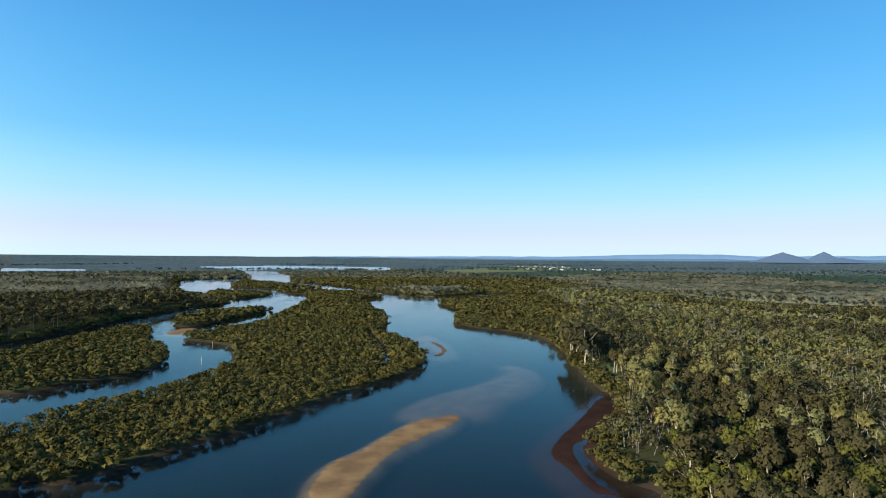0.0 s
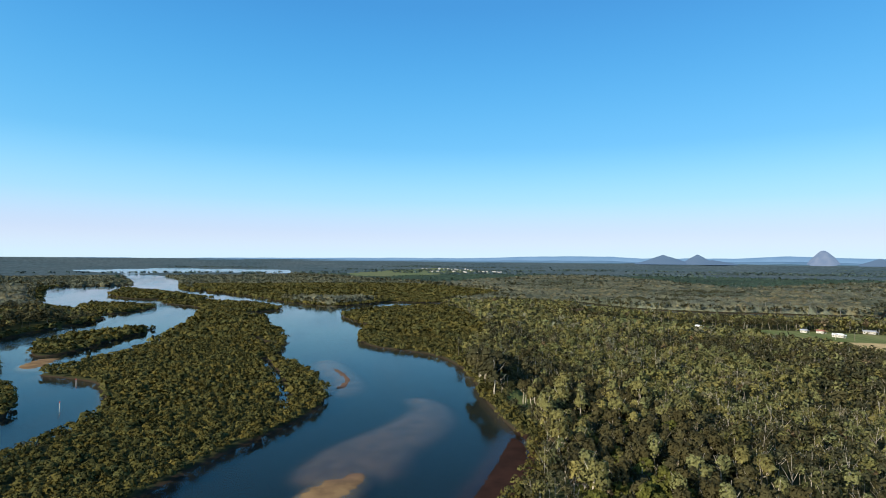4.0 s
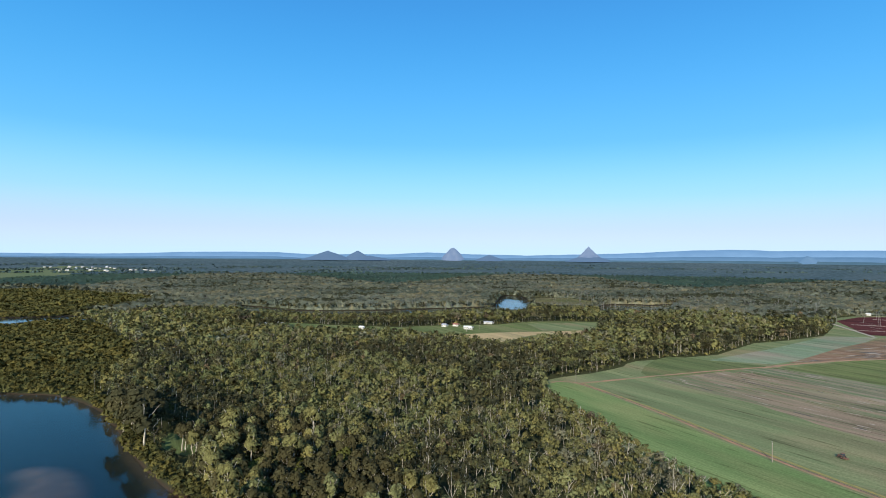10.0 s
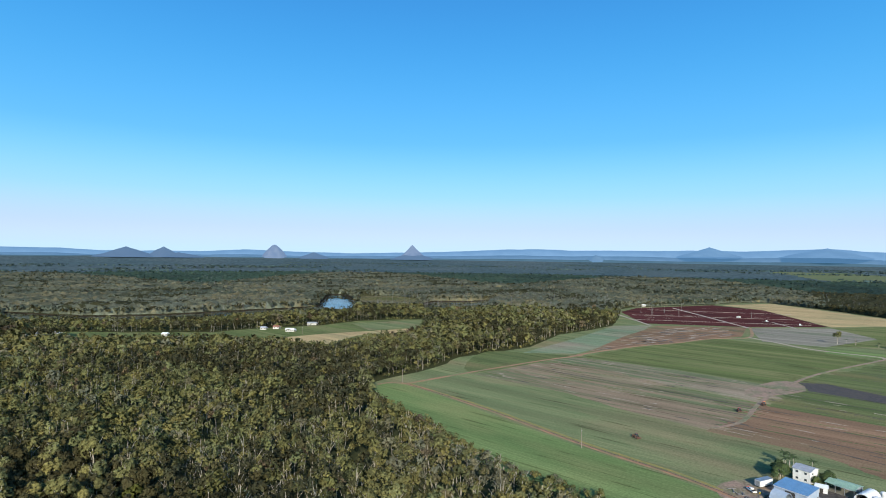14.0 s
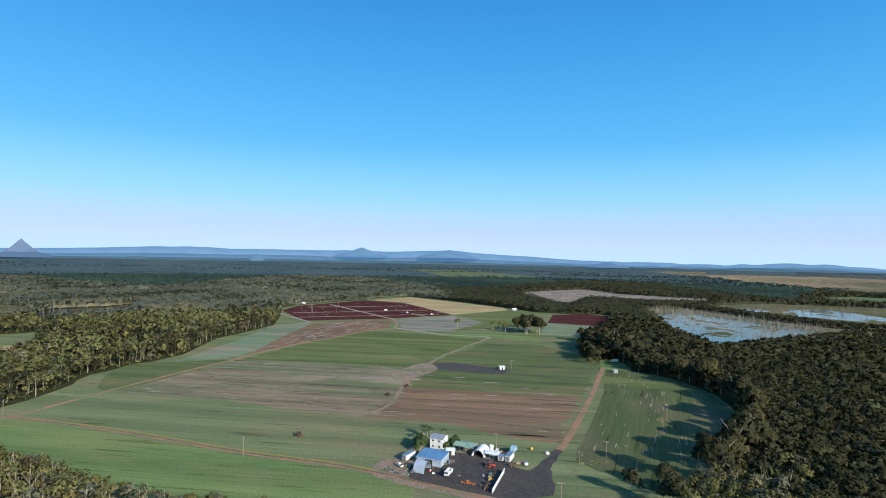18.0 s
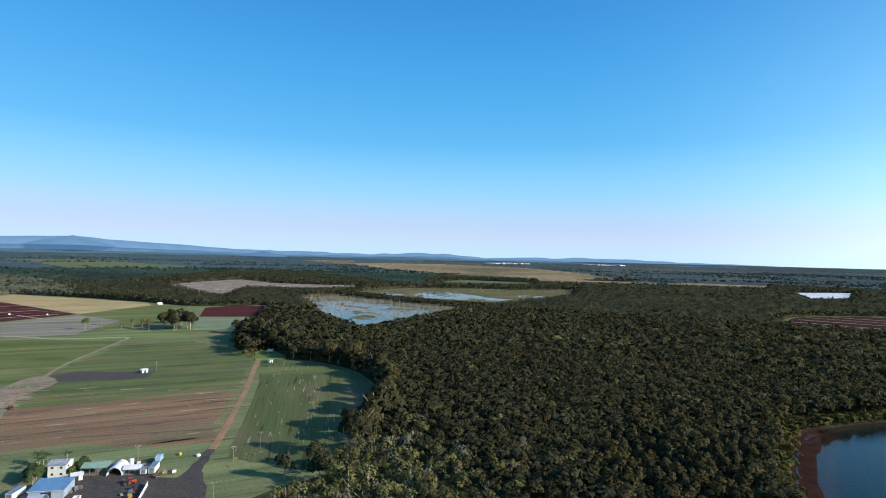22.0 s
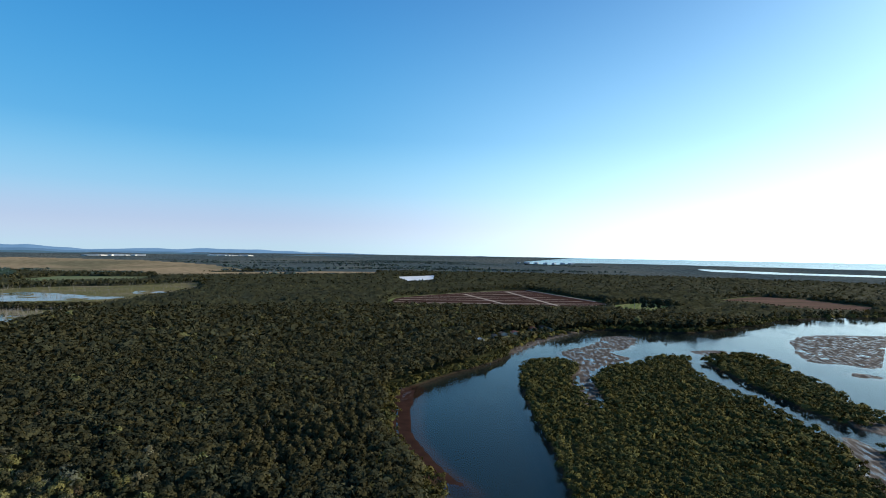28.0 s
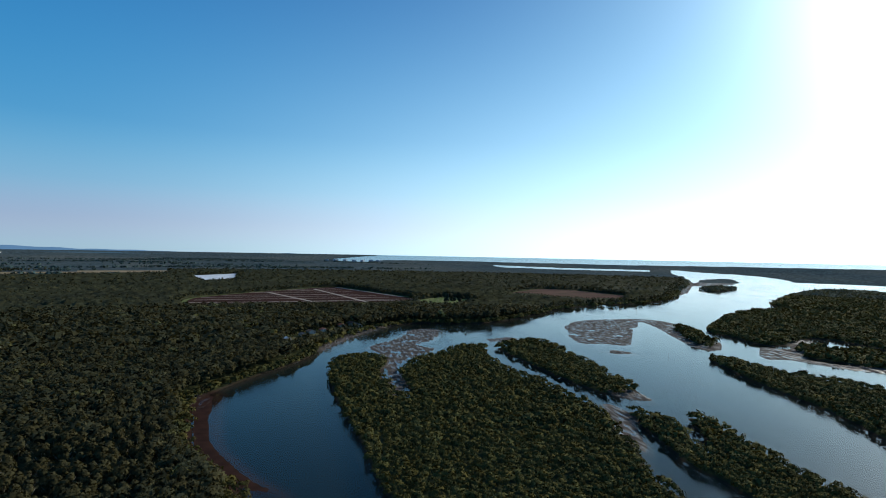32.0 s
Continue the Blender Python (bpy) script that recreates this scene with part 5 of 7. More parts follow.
def far_canopy(r0, r1, step, rs):
    """Distant forest as one closed, uneven crown surface that falls to the ground at its edges, with taller crowns and pale stems standing out of it."""
    k = int(r1 / step) + 1
    m = 2 * k + 1
    gx, gy = np.meshgrid(np.arange(-k, k + 1), np.arange(-k, k + 1))
    p = np.stack([gx.ravel(), gy.ravel()], 1) * step + (rs.rand(m * m, 2) - 0.5) * step * 0.85
    r, yaw = np.hypot(p[:, 0], p[:, 1]), np.degrees(np.arctan2(-p[:, 0], p[:, 1])) % 360
    near = (r >= r0 - 2 * step) & (r < r1) & ((yaw < 48) | (yaw > 128))
    p = p + (CX, CY)
    wood = np.zeros(m * m, bool)
    at = np.where(near)[0]
    wood[at] = wooded(p[at], 0.2) & ~mangrove(p[at])
    at = np.where(wood)[0]
    q = p[at]
    u = rs.rand(len(q))
    big = np.sin(q[:, 0] * 0.021 + 2 * np.sin(q[:, 1] * 0.013)) * np.sin(q[:, 1] * 0.017 + 1.3)
    clump = np.sin(q[:, 0] * 0.13 + 3 * np.sin(q[:, 1] * 0.07)) * np.sin(q[:, 1] * 0.17 + 2 * np.sin(q[:, 0] * 0.05))
    H = 9.5 + 2.0 * big + 2.4 * clump + 4.5 * u * u
    # Far crowns are lowered where they would cover open ground from the camera.
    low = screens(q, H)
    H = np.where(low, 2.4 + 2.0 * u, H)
    around = np.stack([wood[np.clip(at + d, 0, m * m - 1)] for d in (1, -1, m, -m, m + 1, m - 1, 1 - m, -m - 1)]).all(0)
    top = np.full(m * m, 0.1)
    top[at] = H * np.where(around, np.where((at // m + at % m) % 2 == 0, 1.0, 0.35 + 0.3 * u), 0.06)
    c = (np.arange(m - 1)[:, None] * m + np.arange(m - 1)[None]).ravel()
    quads = np.stack([c, c + 1, c + m + 1, c + m], 1)
    quads = quads[near[quads].all(1) & wood[quads].all(1)]
    used, f = np.unique(quads, return_inverse=True)
    f = f.reshape(-1, 4)
    X, Y, Z, kk = lay(p[used][:, 0], p[used][:, 1])
    me = mesh_of("far_forest", np.stack([X, Y, Z + 0.75 + top[used] * kk], 1), f, True)
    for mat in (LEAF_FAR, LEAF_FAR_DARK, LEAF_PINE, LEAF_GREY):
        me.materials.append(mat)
    mid = p[quads].mean(1)
    # The southern canopy is coloured dark for its backlit shade.
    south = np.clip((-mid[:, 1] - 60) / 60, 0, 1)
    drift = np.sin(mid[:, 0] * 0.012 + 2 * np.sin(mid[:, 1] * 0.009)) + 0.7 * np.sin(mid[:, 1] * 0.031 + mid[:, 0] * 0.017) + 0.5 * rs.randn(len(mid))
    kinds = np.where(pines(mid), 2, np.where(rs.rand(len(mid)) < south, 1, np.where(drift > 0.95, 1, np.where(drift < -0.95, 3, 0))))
    me.polygons.foreach_set("material_index", kinds.astype(np.int32))
    crown_tone(me, rs.rand(len(used)), rs.rand(len(used)), 1)
    tagged(new("far_forest", me), "distant grey-green forest canopy on the coastal plain", "trees", kind="stuff")
    tall = (rs.rand(len(q)) < np.where(around, np.where(pines(q), 0.04, 0.12), 0.95)) & (around | (r[at] > r0))
    t = q[tall]
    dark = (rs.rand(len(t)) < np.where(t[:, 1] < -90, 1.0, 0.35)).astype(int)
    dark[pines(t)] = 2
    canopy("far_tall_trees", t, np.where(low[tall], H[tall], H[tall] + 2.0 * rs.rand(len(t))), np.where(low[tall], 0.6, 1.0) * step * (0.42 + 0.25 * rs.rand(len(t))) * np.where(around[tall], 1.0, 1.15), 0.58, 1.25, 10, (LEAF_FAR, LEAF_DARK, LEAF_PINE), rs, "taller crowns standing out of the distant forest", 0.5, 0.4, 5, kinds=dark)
    s_ = q[(rs.rand(len(q)) < 0.12) & ~low & (q[:, 1] > -200)]
    X, Y, Z, kk = lay(s_[:, 0], s_[:, 1])
    b = np.stack([X, Y, Z + 3.0], 1)
    co, fs = trunk_prisms(b, b + np.stack([rs.randn(len(b)), rs.randn(len(b)), 8 + 4 * rs.rand(len(b))], 1), 0.16 + 0.14 * rs.rand(len(b)))
    me = mesh_of("far_stems", co, fs)
    me.materials.append(DEADWOOD)
    tagged(new("far_stems", me), "pale bare stems standing out of the distant forest", "tree trunks", kind="stuff")


def thicket(r0, r1, step, cards, size, rs, label, up, leaf):
    """Low mangrove, closed over the ground and leaning out over the water."""
    p = seeded(r0, r1, step, rs)
    bank = inside(p, river)
    p = p[((wet(p) < np.where(np.hypot(p[:, 0] - CX, p[:, 1] - CY) < 650, 0.7, -1.5)) | ((bank > 0) & (bank < 0.004 * (np.hypot(p[:, 0] - CX, p[:, 1] - CY) - 100)))) & mangrove(p)]
    for q in creeks[:2]:
        p = p[inside(p, q) < 0.2]
    for q, m in clear:
        p = p[inside(p, q) < -m]
    u, v = rs.rand(len(p)), rs.rand(len(p))
    if not len(p):
        return
    flat_far = min(1.0, 6.0 / step)
    tall = np.sin(p[:, 0] * 0.06 + 2 * np.sin(p[:, 1] * 0.045))
    R = np.maximum(step * 0.78, 2.3) * (0.72 + 0.5 * v * v + 0.1 * v)
    canopy("mangrove_thicket", p, 3.7 + 0.7 * tall + 0.9 * u * u, R, 0.5, 0.62 * flat_far + 0.05, cards, leaf, rs, label, size, up * 0.6, 8, even=0.45)


def reserved(p):
    """Ground kept for the single trees along the banks."""
    out = np.zeros(len(p), bool)
    for q in SINGLE_TREES:
        out |= inside(p, np.array(q, float)) > 0
    return out


ROW_NORTH = [(266, 747), (333, 707), (371, 722), (398, 698), (432, 665), (465, 622), (494, 610), (547, 602), (606, 591), (643, 558), (690, 521)]
ROW_FARM = [(345, 296), (367, 304), (413, 308), (443, 296), (464, 284), (508, 300), (536, 293), (573, 265), (625, 258), (690, 260), (804, 228), (830, 222)]


def beside(pts, line, wide):
    """Points on the far side of a line of the plan, within a strip of that width."""
    out = np.zeros(len(pts), bool)
    o = np.array([CX, CY])
    for a, b in zip(np.array(line, float), np.array(line[1:], float)):
        d = b - a
        n = np.array([-d[1], d[0]]) / np.hypot(*d)
        n = n if n @ ((a + b) / 2 - o) > 0 else -n
        t, e = (pts - a) @ d / (d @ d), (pts - a) @ n
        out |= (t > -0.02) & (t < 1.02) & (e > -3) & (e < wide)
    return out


def by_rows(p):
    return beside(p, ROW_NORTH, 22.0) | beside(p, ROW_FARM, 15.0)


def tree_row(line, wide, step, rs, label):
    """A belt of tall gums with bare pale trunks under their crowns."""
    o = np.array(line, float)
    lo, hi = o.min(0) - 30, o.max(0) + 30
    g = np.stack(np.meshgrid(np.arange(lo[0], hi[0], step), np.arange(lo[1], hi[1], step)), -1).reshape(-1, 2)
    g = g + (rs.rand(*g.shape) - 0.5) * step * 0.9
    g = g[beside(g, line, wide) & wooded(g, -2.0)]
    n = len(g)
    H = 9.0 + 7.0 * rs.rand(n)
    R = 3.2 + 2.4 * rs.rand(n)
    canopy("gum_belt", g, H, R, 0.64, 1.1, 125, (LEAF_GUM, LEAF_DARK, LEAF_GREY), rs, label, 0.135, 0.25, 15, kinds=rs.choice(3, n, p=(0.22, 0.7, 0.08)), even=0.3)
    low = g[rs.rand(n) < 0.5]
    canopy("belt_scrub", low + rs.randn(*low.shape), 3.0 + 3.0 * rs.rand(len(low)), 1.8 + 1.4 * rs.rand(len(low)), 0.45, 1.0, 50, (LEAF_GUM, LEAF_DARK), rs, "low scrub at the foot of a belt of gums", 0.17, 0.25, 8, kinds=rs.choice(2, len(low), p=(0.3, 0.7)))
    bare = rs.rand(n) < 0.42
    g, H, n = g[bare], H[bare], int(bare.sum())
    b = np.stack([g[:, 0], g[:, 1], np.full(n, 0.5)], 1)
    top = b + np.stack([rs.randn(n) * 0.8, rs.randn(n) * 0.8, 0.85 * H], 1)
    sets = [trunk_prisms(b, top, 0.12 + 0.16 * rs.rand(n))]
    for _ in range(2):
        q = b + (top - b) * (0.5 + 0.25 * rs.rand(n, 1))
        a = rs.rand(n) * 6.28
        sets.append(trunk_prisms(q, q + np.stack([np.cos(a) * 2.2, np.sin(a) * 2.2, 0.2 * H], 1), 0.08 + 0.06 * rs.rand(n)))
    me = mesh_of("belt_stems", np.concatenate([c for c, f in sets]), np.concatenate([f + 6 * n * i for i, (c, f) in enumerate(sets)]))
    me.materials.append(BARK)
    tagged(new("belt_stems", me), "bare pale trunks under a belt of gums", "tree trunks", kind="stuff")


LAB = {"woodland": "dense olive-green eucalypt forest with pale stems"}
LABF = {"woodland": "distant grey-green forest canopy on the coastal plain"}
LOW = "low dense yellow-green mangrove thicket along the water"
rsf = np.random.RandomState(11)
GUM_MIX = (LEAF_GUM, LEAF_GREY, LEAF_DARK, LEAF_BROWN)
forest(90, 300, 4.9, 120, 0.145, rsf, 0.36, LAB, 0.2, GUM_MIX)
forest(300, 560, 5.7, 78, 0.185, rsf, 0.36, LAB, 0.3, GUM_MIX)
forest(560, 950, 7.4, 30, 0.29, rsf, 0.3, LABF, 0.5, GUM_MIX)
far_canopy(950, 1600, 6.6, rsf)
far_canopy(1600, 2750, 10.5, rsf)
thicket(90, 300, 4.0, 64, 0.19, rsf, LOW, 0.35, LEAF_MANGROVE)
thicket(300, 560, 4.6, 38, 0.26, rsf, LOW, 0.5, LEAF_MANGROVE)
thicket(560, 1100, 7.0, 24, 0.36, rsf, LOW, 0.8, LEAF_MANGROVE)
thicket(1100, 1800, 9.5, 14, 0.42, rsf, "distant low mangrove canopy by the channels", 1.2, LEAF_MANGROVE)
thicket(1800, 2700, 14, 12, 0.46, rsf, "distant low mangrove canopy by the channels", 1.2, LEAF_FAR)
tree_row(ROW_NORTH, 22.0, 5.6, rsf, "belt of tall gums behind the northern pasture")
tree_row(ROW_FARM, 15.0, 5.2, rsf, "belt of tall gums along the farm's edge")

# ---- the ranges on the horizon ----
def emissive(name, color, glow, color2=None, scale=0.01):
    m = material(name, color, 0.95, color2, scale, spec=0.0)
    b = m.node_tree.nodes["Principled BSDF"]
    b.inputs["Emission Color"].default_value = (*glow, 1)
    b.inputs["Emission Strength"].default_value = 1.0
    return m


# The hills glow blue by themselves: this stands in for haze before them.
HAZE_HILL = emissive("hazy_glow_range", (0.05, 0.07, 0.09), (0.1, 0.205, 0.36))
HAZE_FOOT = emissive("hazy_glow_foothills", (0.05, 0.065, 0.08), (0.06, 0.14, 0.25))
HAZE_LOW = emissive("hazy_glow_low_hills", (0.05, 0.065, 0.07), (0.03, 0.078, 0.125))
HAZE_PEAK = emissive("hazy_glow_peak", (0.035, 0.04, 0.05), (0.06, 0.117, 0.205), (0.028, 0.034, 0.045), 0.05)
HAZE_RISE = emissive("hazy_glow_summit", (0.05, 0.07, 0.09), (0.083, 0.178, 0.315))
HAZE_ROCK = emissive("hazy_glow_rock_peak", (0.055, 0.055, 0.062), (0.105, 0.17, 0.282), (0.028, 0.03, 0.04), 0.03)


def far_point(yaw, r, elev):
    a = radians(yaw)
    return (CX - math.sin(a) * r, CY + math.cos(a) * r, RIM + r * math.tan(radians(elev)))


RIDGE = [(48, -0.24), (40, -0.22), (22, -0.1), (0, 0.06), (-10, 0.14), (-20, 0.32), (-26, 0.36), (-29, 0.14), (-37, 0.2), (-41, 0.42), (-46, 0.3), (-52, 0.3), (-59, 0.46), (-64, 0.68), (-67, 0.86), (-71, 0.9), (-74, 0.8), (-78, 0.92), (-84, 0.82), (-90, 0.84), (-93.5, 1.0), (-96, 1.08), (-98.5, 0.82), (-105, 0.6), (-108, 0.4), (-112, 0.24), (-117, 0.2), (-124, 0.3), (-130, 0.3), (-133, 0.2), (-138, 0.18), (-148, 0.06), (-155, -0.06), (-163, -0.11), (-171, -0.17), (-178, -0.28), (-182, -0.45)]


def ranges(name, r, share_, seed, mat, label):
    rs = np.random.RandomState(seed)
    yaws = np.linspace(48, -182, 700)
    ys = [a for a, b in RIDGE][::-1]
    el = np.interp(yaws, ys, [b for a, b in RIDGE][::-1])
    rough = np.convolve(rs.randn(760), np.hanning(40), "same")[:700] * 0.009 + np.convolve(rs.randn(760), np.hanning(9), "same")[:700] * 0.008
    el = -0.42 + (el + 0.42) * share_ + rough * np.clip((el + 0.5) * 1.5, 0, 1) * (0.5 + 0.5 * share_) * np.where(yaws < -112, 2.4, 1.0)
    bm = bmesh.new()
    rows = []
    for j, (back, share) in enumerate(((0, 0.0), (60, 0.55), (130, 1.0), (220, 0.4))):
        rows.append([bm.verts.new(far_point(a, r + back, -0.75 + (e + 0.75) * share)) for a, e in zip(yaws, el)])
    for lo, hi in zip(rows, rows[1:]):
        for i in range(len(lo) - 1):
            bm.faces.new((lo[i], lo[i + 1], hi[i + 1], hi[i])).smooth = True
    me = bpy.data.meshes.new(name)
    bm.to_mesh(me)
    bm.free()
    me.materials.append(mat)
    return tagged(new(name, me), label, "hills", kind="structure")


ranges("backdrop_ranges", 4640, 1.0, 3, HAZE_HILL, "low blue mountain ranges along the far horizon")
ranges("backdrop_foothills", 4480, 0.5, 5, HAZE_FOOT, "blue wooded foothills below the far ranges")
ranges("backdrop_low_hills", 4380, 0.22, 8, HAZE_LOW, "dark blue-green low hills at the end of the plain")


def peak(name, yaw, elev, half, shape, mat, label, r=4560, base=-0.35):
    """A lone peak: rings of a rough cone with the given steepness, lop-sided by noise."""
    bm = bmesh.new()
    rings, n = 9, 28
    c = Vector(far_point(yaw, r, base))
    top = far_point(yaw, r, elev)[2] - c.z
    R = r * math.tan(radians(half))
    prev = None
    for i in range(rings):
        s = i / (rings - 1)
        row = []
        for k in range(n):
            a = 2 * math.pi * k / n
            w = R * (1 - s) * (1 + 0.18 * noise.noise((math.cos(a) * 1.5 + yaw, math.sin(a) * 1.5, s * 2)))
            z = top * (s ** shape if shape >= 1 else 1 - (1 - s) ** (1 / shape)) * (1 + 0.05 * noise.noise((a * 2, s * 5, yaw)))
            row.append(bm.verts.new(c + Vector((math.cos(a) * w, math.sin(a) * w, z))))
        if prev:
            for k in range(n):
                bm.faces.new((prev[k], prev[(k + 1) % n], row[(k + 1) % n], row[k])).smooth = True
        prev = row
    bmesh.ops.remove_doubles(bm, verts=bm.verts, dist=0.05)
    me = bpy.data.meshes.new(name)
    bm.to_mesh(me)
    bm.free()
    me.materials.append(mat)
    return tagged(new(name, me), label, "mountain", group="lone peaks on the horizon")


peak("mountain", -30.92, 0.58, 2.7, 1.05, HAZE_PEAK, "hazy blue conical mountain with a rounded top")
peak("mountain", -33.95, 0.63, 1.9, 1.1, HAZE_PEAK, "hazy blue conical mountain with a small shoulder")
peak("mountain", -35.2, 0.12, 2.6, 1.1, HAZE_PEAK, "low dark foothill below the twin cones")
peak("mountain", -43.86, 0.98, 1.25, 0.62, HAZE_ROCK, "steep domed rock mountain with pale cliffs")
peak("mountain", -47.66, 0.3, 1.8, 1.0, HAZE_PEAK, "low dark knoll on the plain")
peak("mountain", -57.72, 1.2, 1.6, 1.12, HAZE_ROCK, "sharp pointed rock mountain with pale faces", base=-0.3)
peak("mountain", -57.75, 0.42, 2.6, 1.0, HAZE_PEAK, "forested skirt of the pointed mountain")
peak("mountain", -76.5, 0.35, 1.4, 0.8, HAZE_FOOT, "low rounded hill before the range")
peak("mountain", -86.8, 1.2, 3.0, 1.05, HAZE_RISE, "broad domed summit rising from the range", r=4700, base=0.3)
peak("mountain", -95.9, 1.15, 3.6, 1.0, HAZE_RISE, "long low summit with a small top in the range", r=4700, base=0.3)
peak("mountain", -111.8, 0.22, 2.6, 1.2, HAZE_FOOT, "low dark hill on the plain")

# ---- building blocks ----
def box(bm, size, at=(0, 0, 0), rz=0.0, tilt=0.0, bevel=0.0):
    m = Matrix.Translation(at) @ Matrix.Rotation(radians(rz), 4, 'Z') @ Matrix.Rotation(radians(tilt), 4, 'X') @ Matrix.Diagonal((*size, 1))
    r = bmesh.ops.create_cube(bm, size=1, matrix=m)
    if bevel:
        es = list({e for v in r["verts"] for e in v.link_edges})
        bmesh.ops.bevel(bm, geom=es, offset=bevel, segments=1, affect='EDGES')


def rod(bm, a, b, r0, r1=None, n=8):
    a, b = Vector(a), Vector(b)
    d = b - a
    m = Matrix.Translation((a + b) / 2) @ d.to_track_quat("Z", "Y").to_matrix().to_4x4()
    bmesh.ops.create_cone(bm, cap_ends=True, segments=n, radius1=r0, radius2=r0 if r1 is None else r1, depth=d.length, matrix=m)


def part(name, bm, mat, parent=None, label=""):
    me = bpy.data.meshes.new(name)
    bm.normal_update()
    bm.to_mesh(me)
    bm.free()
    me.materials.append(mat)
    ob = new(name, me)
    ob.parent = parent
    return tagged(ob, label)


def thing(name, x, y, rz, label, category, group="", z=0.97):
    X, Y, Z, k = lay(x, y)
    ob = new(name)
    ob.empty_display_size = 0.5
    ob.matrix_basis = pose(float(X), float(Y), float(Z) + z, 0, 0, rz)
    return tagged(ob, label, category, group)


def made(fn):
    bm = bmesh.new()
    fn(bm)
    return bm


def one(size, at=(0, 0, 0), rz=0.0, tilt=0.0, bevel=0.0):
    return made(lambda bm: box(bm, size, at, rz, tilt, bevel))


def metal(name, color, color2=None, rough=0.45, ribs=9.0):
    """Painted corrugated sheet: ribs as relief, stains as colour."""
    m = material(name, color, rough, color2 or tuple(c * 0.8 for c in color), 0.6, spec=0.25)
    n, l = m.node_tree.nodes, m.node_tree.links
    tex = n.new("ShaderNodeTexCoord")
    w = n.new("ShaderNodeTexWave")
    w.inputs["Scale"].default_value = ribs
    l.new(tex.outputs["Object"], w.inputs["Vector"])
    bp = n.new("ShaderNodeBump")
    bp.inputs["Distance"].default_value = 0.03
    l.new(w.outputs["Fac"], bp.inputs["Height"])
    l.new(bp.outputs[0], n["Principled BSDF"].inputs["Normal"])
    return m


WHITE = material("white_paint", (0.66, 0.65, 0.62), 0.6, (0.54, 0.53, 0.5), 0.5)
CREAM = material("weathered_cream_board", (0.46, 0.44, 0.39), 0.7, (0.34, 0.32, 0.28), 0.5)
ROOF_GREY = metal("grey_roof_sheet", (0.3, 0.32, 0.36), rough=0.7)
ROOF_BLUE = metal("blue_roof_sheet", (0.12, 0.25, 0.42), (0.10, 0.2, 0.34))
ROOF_GREEN = metal("green_roof_sheet", (0.25, 0.36, 0.27), (0.2, 0.3, 0.22))
ROOF_WHITE = metal("white_roof_sheet", (0.75, 0.76, 0.76))
WALL_GREY = metal("grey_wall_sheet", (0.36, 0.42, 0.5), (0.3, 0.36, 0.43))
GLASS = material("dark_window_glass", (0.03, 0.04, 0.05), 0.08, (0.04, 0.05, 0.06), 1.0, spec=0.8)
# Dark iron of machines; on shed walls it paints the shade of an entry.
DARK = material("dark_iron_and_entry_shade", (0.03, 0.028, 0.025), 0.9, (0.05, 0.045, 0.04), 0.8)
STEEL = material("galvanised_steel", (0.42, 0.43, 0.44), 0.45, (0.3, 0.3, 0.31), 1.0, metal=0.7)
TIMBER = material("weathered_pole_timber", (0.24, 0.2, 0.16), 0.9, (0.16, 0.13, 0.1), 1.5)
TYRE = material("tyre_rubber", (0.02, 0.02, 0.02), 0.85, (0.035, 0.033, 0.03), 3.0)
RED_PAINT = material("red_machine_paint", (0.42, 0.05, 0.03), 0.5, (0.28, 0.05, 0.03), 2.0)
ORANGE_PAINT = material("orange_machine_paint", (0.6, 0.17, 0.03), 0.5, (0.42, 0.13, 0.04), 2.0)
YELLOW_PAINT = material("yellow_machine_paint", (0.6, 0.42, 0.04), 0.5, (0.45, 0.32, 0.05), 2.0)
BLUE_PAINT = material("pale_blue_paint", (0.3, 0.45, 0.55), 0.5, (0.24, 0.37, 0.46), 1.0)
RUST = material("rusty_iron", (0.2, 0.09, 0.05), 0.85, (0.12, 0.07, 0.05), 2.0)
ROOF_BROWN = metal("brown_roof_sheet", (0.15, 0.125, 0.105), rough=0.8)
ROOF_RED = metal("red_roof_sheet", (0.24, 0.1, 0.07))


def gable(bm, w, d, h, rise, over=0.4, thick=0.12):
    """A pitched roof of two sheets along y."""
    for s in (-1, 1):
        run = w / 2 + over
        a = math.degrees(math.atan2(rise, w / 2))
        ln = math.hypot(run, run * rise / (w / 2))
        m = Matrix.Translation((s * run / 2, 0, h + rise - run * rise / (w / 2) / 2)) @ Matrix.Rotation(radians(s * a), 4, 'Y') @ Matrix.Diagonal((ln, d + 2 * over, thick, 1))
        bmesh.ops.create_cube(bm, size=1, matrix=m)


def gable_wall(bm, w, d, h, rise):
    """Walls with gable ends."""
    pts = [(-w / 2, 0), (w / 2, 0), (w / 2, h), (0, h + rise), (-w / 2, h)]
    f = [bm.verts.new((x, -d / 2, z)) for x, z in pts]
    b = [bm.verts.new((x, d / 2, z)) for x, z in pts]
    bm.faces.new(f)
    bm.faces.new(b[::-1])
    for i in range(5):
        j = (i + 1) % 5
        bm.faces.new((f[j], f[i], b[i], b[j]))


